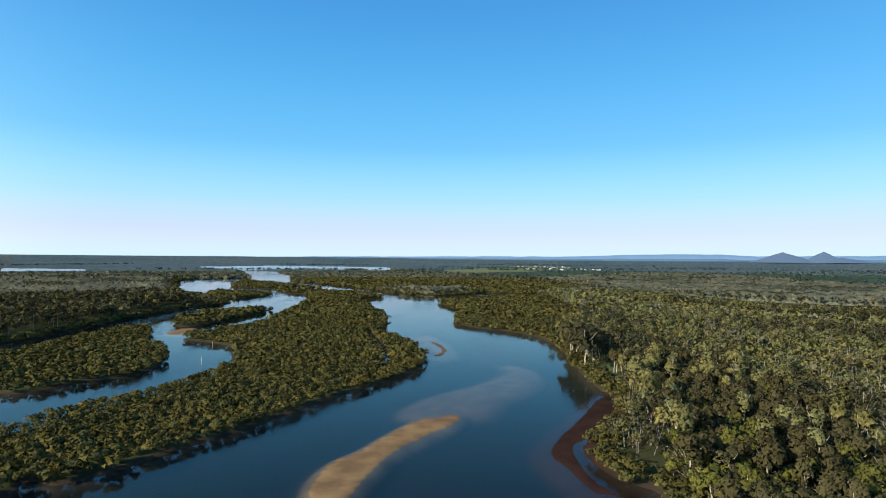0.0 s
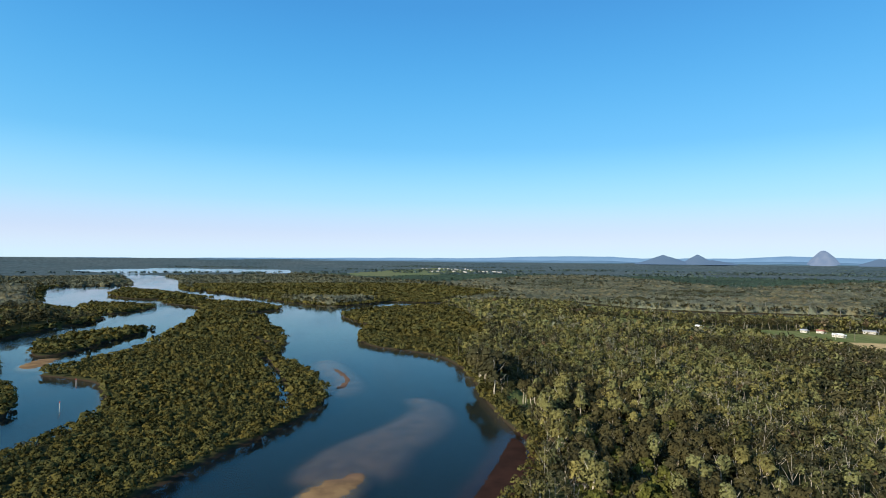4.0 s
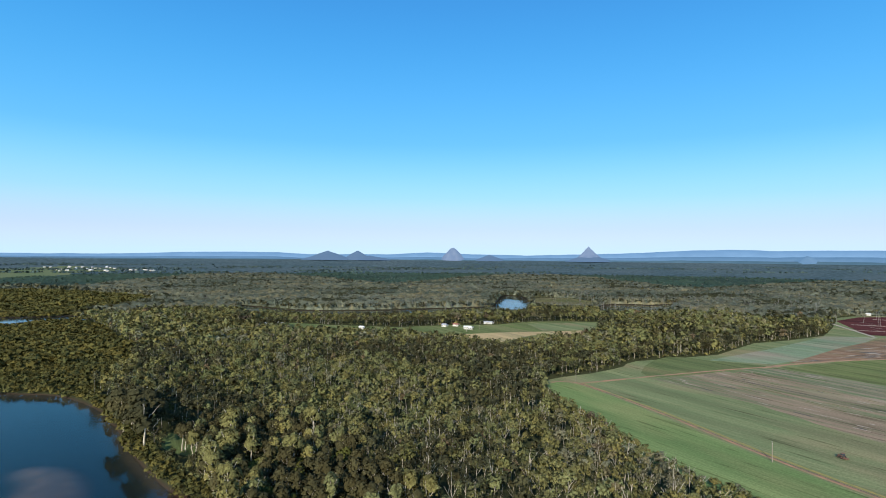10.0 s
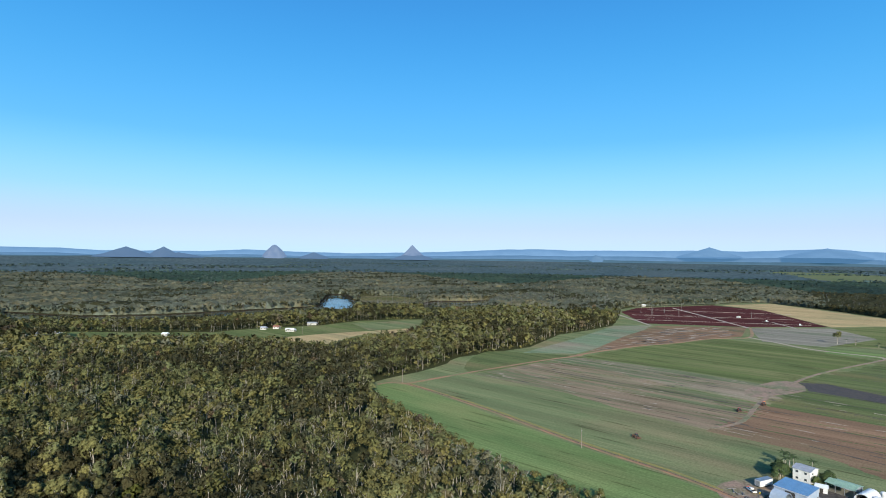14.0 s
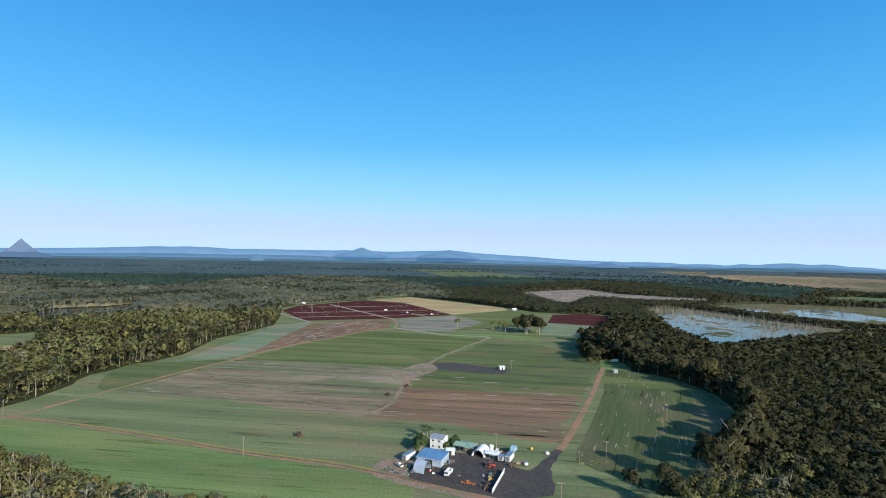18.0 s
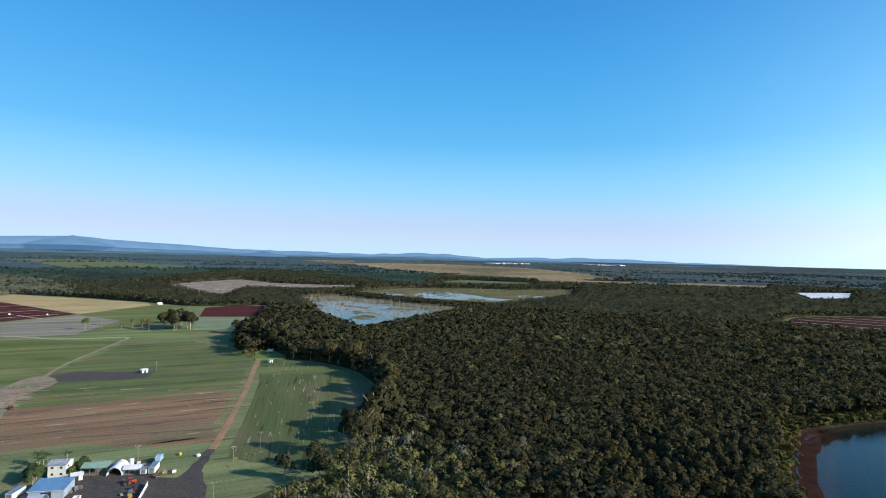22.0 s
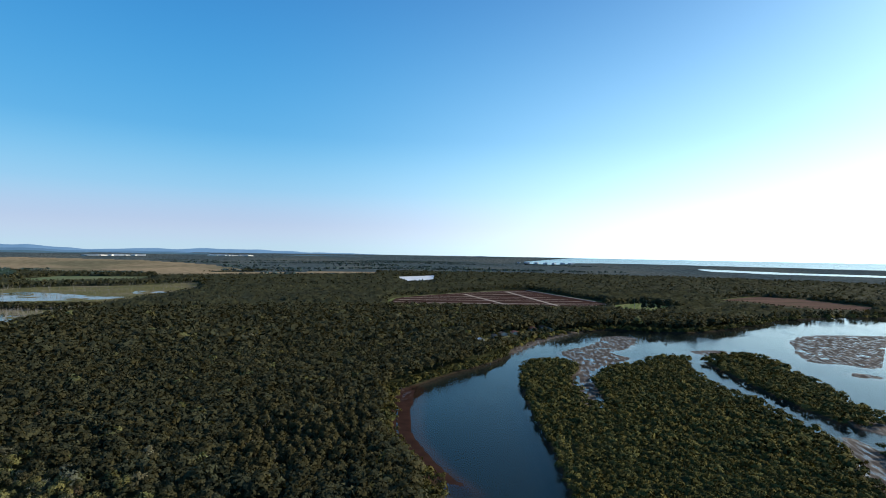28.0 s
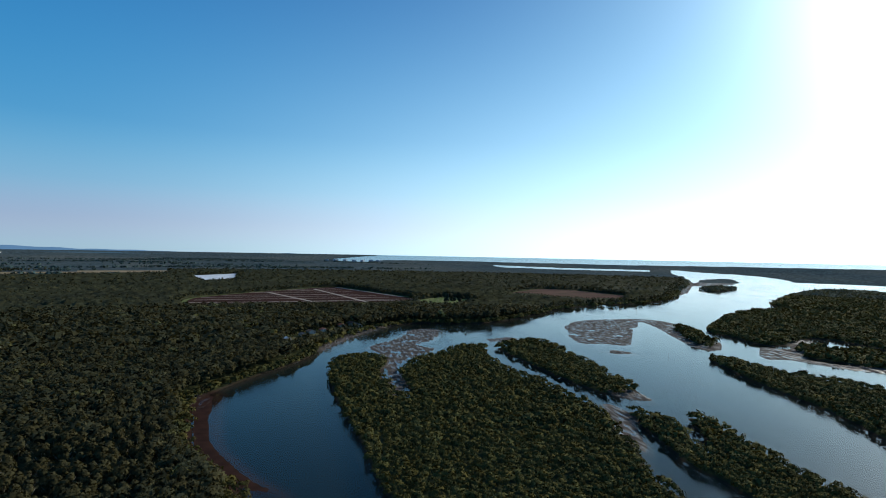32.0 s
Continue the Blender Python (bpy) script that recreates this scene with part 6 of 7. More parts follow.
def house(x, y, rz, w, d, h, rise, wall, roof, label, group="", rows=1, category="house", porch=True, name="house"):
    t = thing(name, x, y, rz, label, category, group)
    part("wall", made(lambda bm: gable_wall(bm, w, d, h, rise)), wall, t)
    part("roof", made(lambda bm: gable(bm, w, d, h, rise)), roof, t)
    n = max(2, int(d / 2.6))
    for k in range(rows):
        zz = (k + 0.55) * h / rows
        for s in (-1, 1):
            for i in range(n):
                yy = (i + 0.5) / n * d - d / 2
                win = part("window", one((0.08, 1.25, 1.1), (s * (w / 2 + 0.03), yy, zz)), WHITE, t)
                part("pane", one((0.05, 1.05, 0.9), (s * (w / 2 + 0.06), yy, zz)), GLASS, win)
        for s in (-1, 1):
            win = part("window", one((1.25, 0.08, 1.1), (-w / 5, s * (d / 2 + 0.03), zz)), WHITE, t)
            part("pane", one((1.05, 0.05, 0.9), (-w / 5, s * (d / 2 + 0.06), zz)), GLASS, win)
    part("door", one((0.9, 0.1, 2.0), (w / 5, -d / 2 - 0.03, 1.0)), TIMBER, t)
    if porch:
        part("verandah_roof", one((w, 2.2, 0.1), (0, -d / 2 - 1.1, min(h, 2.6)), 0, 6), roof, t)
        for s in (-1, 1):
            part("verandah_post", one((0.12, 0.12, min(h, 2.6)), (s * (w / 2 - 0.2), -d / 2 - 2.0, min(h, 2.6) / 2)), WHITE, t)
    return t


def skillion(name, x, y, rz, w, d, h, rise, wall, roof, label, opening=0.5):
    """A shed with one sloping roof along x and a dark sheet for the open entry's shade on the -x side."""
    t = thing(name, x, y, rz, label, "shed", "farm buildings")
    a = math.degrees(math.atan2(rise, w))

    def walls(bm):
        lo = [bm.verts.new(p) for p in ((-w / 2, -d / 2, 0), (w / 2, -d / 2, 0), (w / 2, d / 2, 0), (-w / 2, d / 2, 0))]
        hi = [bm.verts.new(p) for p in ((-w / 2, -d / 2, h), (w / 2, -d / 2, h + rise), (w / 2, d / 2, h + rise), (-w / 2, d / 2, h))]
        for i in range(4):
            j = (i + 1) % 4
            bm.faces.new((lo[i], lo[j], hi[j], hi[i]))
        bm.faces.new(hi)
    part("wall", made(walls), wall, t)
    m = Matrix.Translation((0, 0, h + rise / 2 + 0.1)) @ Matrix.Rotation(radians(-a), 4, 'Y') @ Matrix.Diagonal((math.hypot(w, rise) + 0.7, d + 0.7, 0.1, 1))
    part("roof", made(lambda bm: bmesh.ops.create_cube(bm, size=1, matrix=m)), roof, t)
    # Dark sheet on the closed wall stands in for shade inside an open entry.
    part("doorway", one((0.12, d * opening, h * 0.8), (-w / 2 - 0.02, 0, h * 0.4)), DARK, t)
    part("gutter", one((0.15, d + 0.7, 0.15), (-w / 2 - 0.4, 0, h - 0.05)), WHITE, t)
    return t


def open_shed(x, y, rz, w, d, h, roof, label):
    t = thing("open_shed", x, y, rz, label, "shed", "farm buildings")
    part("roof", made(lambda bm: gable(bm, w, d, h, 0.9, 0.3)), roof, t)
    for sx in (-1, 1):
        for i in range(4):
            part("post", one((0.18, 0.18, h), (sx * (w / 2 - 0.2), (i / 3 - 0.5) * (d - 0.4), h / 2)), STEEL, t)
    part("back_wall", one((0.12, d, h), (w / 2 - 0.05, 0, h / 2)), WALL_GREY, t)
    part("floor_slab", one((w, d, 0.12), (0, 0, 0.03)), GREY, t)
    return t


def tunnel(x, y, rz, w, d, label, sheet_mat):
    t = thing("arched_shed", x, y, rz, label, "shed", "farm buildings")

    def shell(bm, r, th=0.15):
        n = 14
        rows = []
        for yy in (-d / 2, d / 2):
            rows.append([[bm.verts.new((math.cos(math.pi * i / n) * q, yy, math.sin(math.pi * i / n) * q * 1.15)) for i in range(n + 1)] for q in (r, r - th)])
        for i in range(n):
            bm.faces.new((rows[0][0][i], rows[0][0][i + 1], rows[1][0][i + 1], rows[1][0][i]))
            bm.faces.new((rows[0][1][i], rows[1][1][i], rows[1][1][i + 1], rows[0][1][i + 1]))
            for s in (0, 1):
                bm.faces.new((rows[s][0][i], rows[s][0][i + 1], rows[s][1][i + 1], rows[s][1][i]))
    part("shell", made(lambda bm: shell(bm, w / 2)), sheet_mat, t)

    def end(bm):
        vs = [bm.verts.new((math.cos(math.pi * i / 14) * (w / 2 - 0.1), d / 2 - 0.2, math.sin(math.pi * i / 14) * (w / 2 - 0.1) * 1.15)) for i in range(15)]
        f = bm.faces.new(vs)
        g = bmesh.ops.extrude_face_region(bm, geom=[f])
        for v in g["geom"]:
            if isinstance(v, bmesh.types.BMVert):
                v.co.y += 0.1
    part("end_wall", made(end), WALL_GREY, t)
    for i in range(4):
        yy = (i / 3 - 0.5) * (d - 0.6)
        part("rib", made(lambda bm: [rod(bm, (math.cos(math.pi * k / 8) * (w / 2 - 0.2), yy, math.sin(math.pi * k / 8) * (w / 2 - 0.2) * 1.15), (math.cos(math.pi * (k + 1) / 8) * (w / 2 - 0.2), yy, math.sin(math.pi * (k + 1) / 8) * (w / 2 - 0.2) * 1.15), 0.05, n=5) for k in range(8)]), STEEL, t)
    return t


def wheel(parent, at, r, w, rim_mat):
    t = part("wheel", made(lambda bm: rod(bm, (at[0], at[1] - w / 2, at[2]), (at[0], at[1] + w / 2, at[2]), r, n=14)), TYRE, parent)
    part("rim", made(lambda bm: rod(bm, (at[0], at[1] - w / 2 - 0.02, at[2]), (at[0], at[1] + w / 2 + 0.02, at[2]), r * 0.55, n=10)), rim_mat, t)


def truck(x, y, rz, cab_mat, bed_mat, label, bed="tray", length=6.5):
    t = thing("truck", x, y, rz, label, "truck", "farm vehicles")
    part("chassis", one((length, 0.9, 0.3), (0, 0, 0.75)), DARK, t)
    cab = part("cab", one((1.7, 2.2, 1.9), (length / 2 - 0.8, 0, 1.75), bevel=0.15), cab_mat, t)
    part("windscreen", one((0.06, 1.9, 0.7), (length / 2 + 0.06, 0, 2.2)), GLASS, cab)
    for s in (-1, 1):
        part("side_window", one((0.9, 0.05, 0.6), (length / 2 - 0.75, s * 1.1, 2.2)), GLASS, cab)
    bl = length - 2.1
    bx = -length / 2 + bl / 2
    if bed == "box":
        part("cargo_box", one((bl, 2.4, 2.4), (bx, 0, 2.2), bevel=0.06), bed_mat, t)
    else:
        part("tray_floor", one((bl, 2.35, 0.15), (bx, 0, 1.05)), bed_mat, t)
        if bed == "tipper":
            for s in (-1, 1):
                part("tray_side", one((bl, 0.12, 1.0), (bx, s * 1.15, 1.6)), bed_mat, t)
            part("tray_end", one((0.12, 2.3, 1.3), (bx + bl / 2, 0, 1.75)), bed_mat, t)
            part("tailgate", one((0.12, 2.3, 0.9), (bx - bl / 2, 0, 1.55)), bed_mat, t)
    for fx in (length / 2 - 1.0, -length / 2 + 1.0, -length / 2 + 2.1):
        for s in (-1, 1):
            wheel(t, (fx, s * 0.95, 0.5), 0.5, 0.35, STEEL)
    return t


def tractor(x, y, rz, paint, label, z=0.97):
    t = thing("tractor", x, y, rz, label, "tractor", "farm vehicles", z)
    part("bonnet", one((1.9, 0.85, 0.9), (1.0, 0, 1.15), bevel=0.1), paint, t)
    cab = part("cab", one((1.3, 1.3, 1.3), (-0.5, 0, 1.9), bevel=0.08), GLASS, t)
    part("cab_roof", one((1.5, 1.5, 0.15), (-0.5, 0, 2.62), bevel=0.05), paint, cab)
    part("exhaust", made(lambda bm: rod(bm, (0.8, 0.25, 1.6), (0.8, 0.25, 2.5), 0.05, n=6)), DARK, t)
    for s in (-1, 1):
        part("mudguard", one((1.3, 0.35, 0.12), (-0.7, s * 0.85, 1.65)), paint, t)
        wheel(t, (-0.7, s * 0.9, 0.8), 0.8, 0.42, paint)
        wheel(t, (1.5, s * 0.75, 0.5), 0.5, 0.3, paint)
    part("hitch_frame", one((1.6, 2.6, 0.12), (-2.1, 0, 0.7)), RUST, t)
    for i in range(5):
        part("tine", one((0.1, 0.1, 0.75), (-2.3, (i - 2) * 0.6, 0.35)), RUST, t)
    return t


def power_pole(x, y, rz, h, label):
    t = thing("power_pole", x, y, rz, label, "power pole", "power poles in the fields", 0.85)
    part("pole", made(lambda bm: rod(bm, (0, 0, -0.3), (0, 0, h), 0.2, 0.14, 8)), TIMBER, t)
    arm = part("crossarm", one((2.6, 0.14, 0.16), (0, 0, h - 0.5)), TIMBER, t)
    for i in (-1.15, -0.45, 0.45, 1.15):
        part("insulator", made(lambda bm: rod(bm, (i, 0, h - 0.42), (i, 0, h - 0.12), 0.07, 0.05, 6)), WHITE, arm)
    part("brace", made(lambda bm: [rod(bm, (s * 0.9, 0.06, h - 0.55), (0, 0.1, h - 1.3), 0.03, n=5) for s in (-1, 1)]), STEEL, t)
    return t


def implement(x, y, rz, paint, label, wide=3.0):
    t = thing("farm_implement", x, y, rz, label, "farm implement", "farm machines in the yard")
    part("frame", made(lambda bm: [box(bm, (wide, 0.18, 0.18), (0, s * 0.6, 0.7)) for s in (-1, 1)] + [box(bm, (0.18, 1.4, 0.18), (s * wide / 2.2, 0, 0.7)) for s in (-1, 0, 1)]), paint, t)
    part("drawbar", made(lambda bm: [rod(bm, (s * 0.6, -0.6, 0.7), (0, -2.0, 0.55), 0.07, n=6) for s in (-1, 1)]), RUST, t)
    for i in range(5):
        part("disc", made(lambda bm: rod(bm, ((i - 2) * wide / 5, 0.4, 0.4), ((i - 2) * wide / 5 + 0.06, 0.45, 0.4), 0.4, n=10)), STEEL, t)
    part("hopper", made(lambda bm: bmesh.ops.create_cone(bm, cap_ends=True, segments=4, radius1=0.5, radius2=0.9, depth=0.8, matrix=Matrix.Translation((0, 0, 1.2)) @ Matrix.Rotation(0.785, 4, 'Z'))), paint, t)
    return t


# ---- farmstead ----
RZ = -28.0
house(306.5, 25.8, RZ, 7.6, 7.0, 5.5, 1.0, WHITE, ROOF_GREY, "white two-storey weatherboard farmhouse with a grey iron roof", "farm buildings", rows=2, porch=False, name="farmhouse")
skillion("machinery_shed", 285.6, 30.6, RZ, 10.0, 12.5, 3.3, 1.0, WALL_GREY, ROOF_BLUE, "farm shed with a blue sloping iron roof", 0.3)
tunnel(275.6, 36.4, RZ, 7.6, 5.6, "grey-blue corrugated arched barn with a dark open end", WALL_GREY)
open_shed(300.3, 12.8, RZ, 8.0, 10.5, 3.4, ROOF_GREEN, "open machinery shed with a faded green iron roof")
tunnel(295.2, 5.6, RZ - 90, 6.4, 10.0, "white arched tunnel shed open at one end", ROOF_WHITE)
open_shed(290.2, 0.4, RZ, 5.6, 6.8, 2.6, ROOF_WHITE, "low lean-to with a pale iron roof on posts")
skillion("small_shed", 295.5, 21.0, RZ + 20, 2.4, 4.2, 2.4, 0.3, WHITE, ROOF_WHITE, "small white shed between the house and the yard", 0.3)


def cold_box(x, y, rz, l, w, h, mat, label):
    t = thing("box_trailer", x, y, rz, label, "trailer", "farm vehicles")
    part("body", one((l, w, h), (0, 0, h / 2 + 0.6), bevel=0.06), mat, t)
    part("door", one((0.06, w * 0.7, h * 0.8), (-l / 2 - 0.03, 0, h / 2 + 0.6)), STEEL, t)
    part("drawbar", one((1.4, 0.15, 0.12), (l / 2 + 0.7, 0, 0.6)), RUST, t)
    part("roof_rim", one((l + 0.1, w + 0.1, 0.1), (0, 0, h + 0.62)), STEEL, t)
    for s in (-1, 1):
        wheel(t, (0, s * (w / 2 - 0.1), 0.4), 0.4, 0.25, STEEL)


cold_box(290.0, 42.0, RZ - 8, 8.0, 2.7, 2.5, WHITE, "long white box trailer beside the arched barn")
cold_box(285.4, -2.9, RZ, 3.4, 2.5, 2.2, WHITE, "small white box trailer in the yard")
cold_box(286.0, -7.0, RZ, 7.6, 2.6, 2.7, WHITE, "long white box trailer with a grey roof rim")
truck(297, -11.6, RZ, BLUE_PAINT, BLUE_PAINT, "pale blue box truck behind the trailers", "box", 5.5)
truck(269.3, 24.7, RZ + 5 + 180, WHITE, WHITE, "white tipper truck with an empty tray in the yard", "tipper", 7.0)


def flat_trailer(x, y, rz, label):
    t = thing("flat_trailer", x, y, rz, label, "trailer", "farm vehicles")
    part("deck", one((7.0, 2.2, 0.14), (0, 0, 0.95)), RUST, t)
    for s in (-1, 1):
        part("rail", one((7.0, 0.14, 0.2), (0, s * 0.7, 0.8)), DARK, t)
        for fx in (-2.4, -1.4):
            wheel(t, (fx, s * 0.9, 0.42), 0.42, 0.28, STEEL)
    part("headboard", one((0.1, 2.2, 1.0), (3.45, 0, 1.45)), STEEL, t)
    part("drawbar", one((1.6, 0.16, 0.14), (4.2, 0, 0.8)), RUST, t)
    load = part("load", one((2.2, 1.8, 1.1), (1.0, 0, 1.57), 0, 0, 0.1), TIMBER, t)
    part("strap", one((0.1, 1.84, 1.14), (1.0, 0, 1.57)), YELLOW_PAINT, load)


flat_trailer(279.0, -8.4, -84, "rusty flatbed trailer with a load of timber")
cold_box(278.4, -13.2, -80, 1.8, 1.6, 1.3, WHITE, "small white tank trailer behind the flatbed")
tractor(277.3, 3.6, RZ - 70, RED_PAINT, "red tractor parked in the yard")
tractor(415, 53, 20, RED_PAINT, "red tractor working in the striped field", 0.95)
tractor(441, 39, 20, ORANGE_PAINT, "orange tractor standing in the striped field", 0.95)
tractor(327, 101, 60, RUST, "weathered red tractor abandoned in the green crop", 0.9)
implement(258.6, 17.3, 66, ORANGE_PAINT, "orange boom implement lying in the yard", 6.4)
implement(266.6, 6.0, RZ, STEEL, "grey seed drill parked by the panel wall", 2.4)
implement(262.4, 6.9, RZ + 10, YELLOW_PAINT, "yellow spreader parked by the panel wall", 2.2)
implement(253.4, 10.2, RZ, RUST, "rusty plough parked by the panel wall", 2.2)
implement(257.6, 9.0, RZ + 30, DARK, "dark harrow parked by the panel wall", 2.0)
implement(270.0, 4.2, RZ - 15, DARK, "dark cultivator parked by the panel wall", 2.2)
implement(283.4, 22.6, RZ + 30, STEEL, "grey machine parts beside the blue shed", 3.0)
implement(272.4, 40.6, RZ - 40, STEEL, "grey trailer frame before the arched barn", 2.2)
wall_t = thing("panel_wall", 260.1, 3.5, -23.5, "long low white corrugated panel wall in the yard", "wall")
for i in range(8):
    part("panel", one((3.05, 0.12, 1.9), ((i - 3.5) * 3.1, 0, 0.95)), ROOF_WHITE, wall_t)
    part("post", one((0.14, 0.2, 2.0), ((i - 3.5) * 3.1 + 1.55, 0.12, 1.0)), TIMBER, wall_t)


def tank(x, y, r, h, mat, label):
    t = thing("water_tank", x, y, 0, label, "tank")
    part("body", made(lambda bm: rod(bm, (0, 0, 0), (0, 0, h), r, n=16)), mat, t)
    part("lid", made(lambda bm: rod(bm, (0, 0, h), (0, 0, h + r * 0.35), r, r * 0.15, 16)), mat, t)


def pallet(x, y, rz, high, mat, label):
    t = thing("pallet_stack", x, y, rz, label, "pallets", "clutter in the farmyard")
    for i in range(high):
        deck = part("pallet", made(lambda bm: [box(bm, (1.2, 0.16, 0.03), (0, (k - 2.5) * 0.2, 0.14 * i + 0.12)) for k in range(6)]), mat, t)
        part("bearer", made(lambda bm: [box(bm, (0.1, 1.15, 0.1), (s * 0.5, 0, 0.14 * i + 0.05)) for s in (-1, 0, 1)]), mat, deck)


def drum(x, y, mat, label):
    t = thing("drum", x, y, 0, label, "drum", "clutter in the farmyard")
    part("body", made(lambda bm: rod(bm, (0, 0, 0), (0, 0, 0.88), 0.3, n=12)), mat, t)
    part("rim", made(lambda bm: rod(bm, (0, 0, 0.86), (0, 0, 0.92), 0.32, n=12)), STEEL, t)


def crate(x, y, rz, w, d, h, mat, label):
    t = thing("crate", x, y, rz, label, "crate", "clutter in the farmyard")
    part("side", made(lambda bm: [box(bm, (w, 0.06, h), (0, s * d / 2, h / 2)) for s in (-1, 1)] + [box(bm, (0.06, d, h), (s * w / 2, 0, h / 2)) for s in (-1, 1)]), mat, t)
    part("base", one((w, d, 0.06), (0, 0, 0.06)), mat, t)


def utility(x, y, rz, paint, label):
    """A small car with a low open tray."""
    t = thing("pickup", x, y, rz, label, "car", "farm vehicles")
    body = part("body", one((4.6, 1.75, 0.65), (0, 0, 0.75), 0, 0, 0.12), paint, t)
    cab = part("cab", one((1.7, 1.55, 0.65), (0.2, 0, 1.35), 0, 0, 0.18), paint, t)
    part("windscreen", one((0.06, 1.35, 0.45), (1.06, 0, 1.36), 0, 0), GLASS, cab)
    for s in (-1, 1):
        part("side_window", one((1.3, 0.05, 0.38), (0.2, s * 0.78, 1.4)), GLASS, cab)
        part("headlight", one((0.05, 0.3, 0.18), (2.3, s * 0.6, 0.85)), WHITE, body)
        for fx in (-1.4, 1.4):
            wheel(t, (fx, s * 0.78, 0.34), 0.34, 0.22, STEEL)
    part("tray", one((1.7, 1.6, 0.1), (-1.4, 0, 1.1)), DARK, body)


utility(280.6, 46.6, RZ + 60, WHITE, "white utility car beside the box trailer")
for x, y, rz, h in ((276.5, 43.4, 10, 4), (278.5, 41.2, 40, 7), (282.0, 24.6, RZ, 5), (284.6, 20.8, RZ + 10, 8), (286.6, 21.2, 5, 3), (274.6, 44.6, 70, 3), (292.6, -4.4, RZ, 5), (268.0, 20.0, 30, 2)):
    pallet(x, y, rz, h, TIMBER, "stack of weathered wooden pallets in the yard")
for x, y, m, lb in ((281.2, 6.6, RED_PAINT, "red drum by the tunnel shed"), (282.0, 5.8, RUST, "rusty drum by the tunnel shed"), (274.2, 32.4, WHITE, "white drum by the arched barn"), (273.4, 33.2, RED_PAINT, "red drum by the arched barn"), (276.8, 31.2, RUST, "rusty drum by the arched barn"), (280.0, 43.6, YELLOW_PAINT, "yellow drum by the box trailer"), (293.4, -1.6, RED_PAINT, "red drum behind the lean-to"), (294.4, -3.0, WHITE, "white drum behind the lean-to"), (292.4, -6.0, BLUE_PAINT, "blue drum behind the lean-to"), (285.4, 24.0, BLUE_PAINT, "blue drum by the blue shed")):
    drum(x, y, m, lb)
for x, y, rz, w, d, h, m, lb in ((277.2, 39.6, 20, 1.6, 1.2, 0.9, STEEL, "grey metal bin by the arched barn"), (279.6, 39.6, -10, 1.4, 1.2, 1.0, TIMBER, "wooden crate by the arched barn"), (284.0, 25.8, RZ, 1.6, 1.2, 1.1, WHITE, "white crate beside the blue shed"), (286.4, 23.2, 10, 1.5, 1.2, 1.0, TIMBER, "wooden crate beside the blue shed"), (299.0, -3.4, RZ, 1.6, 1.3, 1.2, WHITE, "white bin by the pole"), (297.4, -5.2, RZ, 1.4, 1.3, 1.1, RUST, "rusty bin by the pole"), (283.0, 47.6, 30, 1.5, 1.2, 0.8, RED_PAINT, "red bin by the box trailer"), (267.6, 9.0, 0, 1.2, 1.0, 0.7, STEEL, "grey bin by the panel wall"), (255.6, 11.8, 30, 1.3, 1.0, 0.8, TIMBER, "wooden crate by the panel wall"), (271.2, 31.4, 15, 1.1, 0.9, 0.5, WHITE, "white tub before the blue shed")):
    crate(x, y, rz, w, d, h, m, lb)
tank(300.8, -21.7, 0.7, 1.1, YELLOW_PAINT, "small yellow and white tank on the grass")
tank(294.3, -28.2, 1.1, 0.8, WHITE, "white stock trough on the grass")
tank(300.6, -0.6, 1.2, 2.6, WHITE, "pale water tank behind the tunnel shed")
for n_, (dx, dy) in enumerate(((277, 53), (275, 51.5), (274, 50), (272.5, 48.5), (271.5, 47), (270.3, 45.5), (269, 43.6), (276, 49.6), (273, 46.2), (279, 54))):
    t = thing("log", dx, dy, n_ * 53 % 180, "grey dead log on the bare ground by the yard", "log", "log pile")
    part("trunk", made(lambda bm: rod(bm, (-1.8, 0, 0.25), (1.8, 0.3, 0.4), 0.24, 0.14, 7)), DEADWOOD, t)
    for s in (-1, 1):
        part("branch", made(lambda bm: rod(bm, (0.3 * s, 0.1, 0.3), (1.3 * s, 1.1 * s, 1.3), 0.09, 0.03, 5)), DEADWOOD, t)

for x, y, rz, h in ((369, 279, 15, 9.5), (296, 122, 20, 9.5), (236, -17, 60, 9.5), (505, -56, 60, 9.0), (351, -121, 60, 10.0), (289, -57, 60, 8.0), (277, -39, 60, 7.5), (301.2, -3.4, 60, 8.5), (800, -60, 60, 9.0), (515, 520, 30, 9.0), (350, 770, 30, 9.0)):
    power_pole(x, y, rz, h, "timber power pole with one crossarm")

# ---- cottages and huts ----
for x, y, rz, lb in ((1012, 22, 30, 'white tray truck on the red field path'), (1048, 62, 60, 'white box truck on the red field path'), (985, -20, 20, 'white tray truck at the red field corner')):
    truck(x, y, rz, WHITE, WHITE, lb, 'box' if 'box' in lb else 'tray', 6.0)

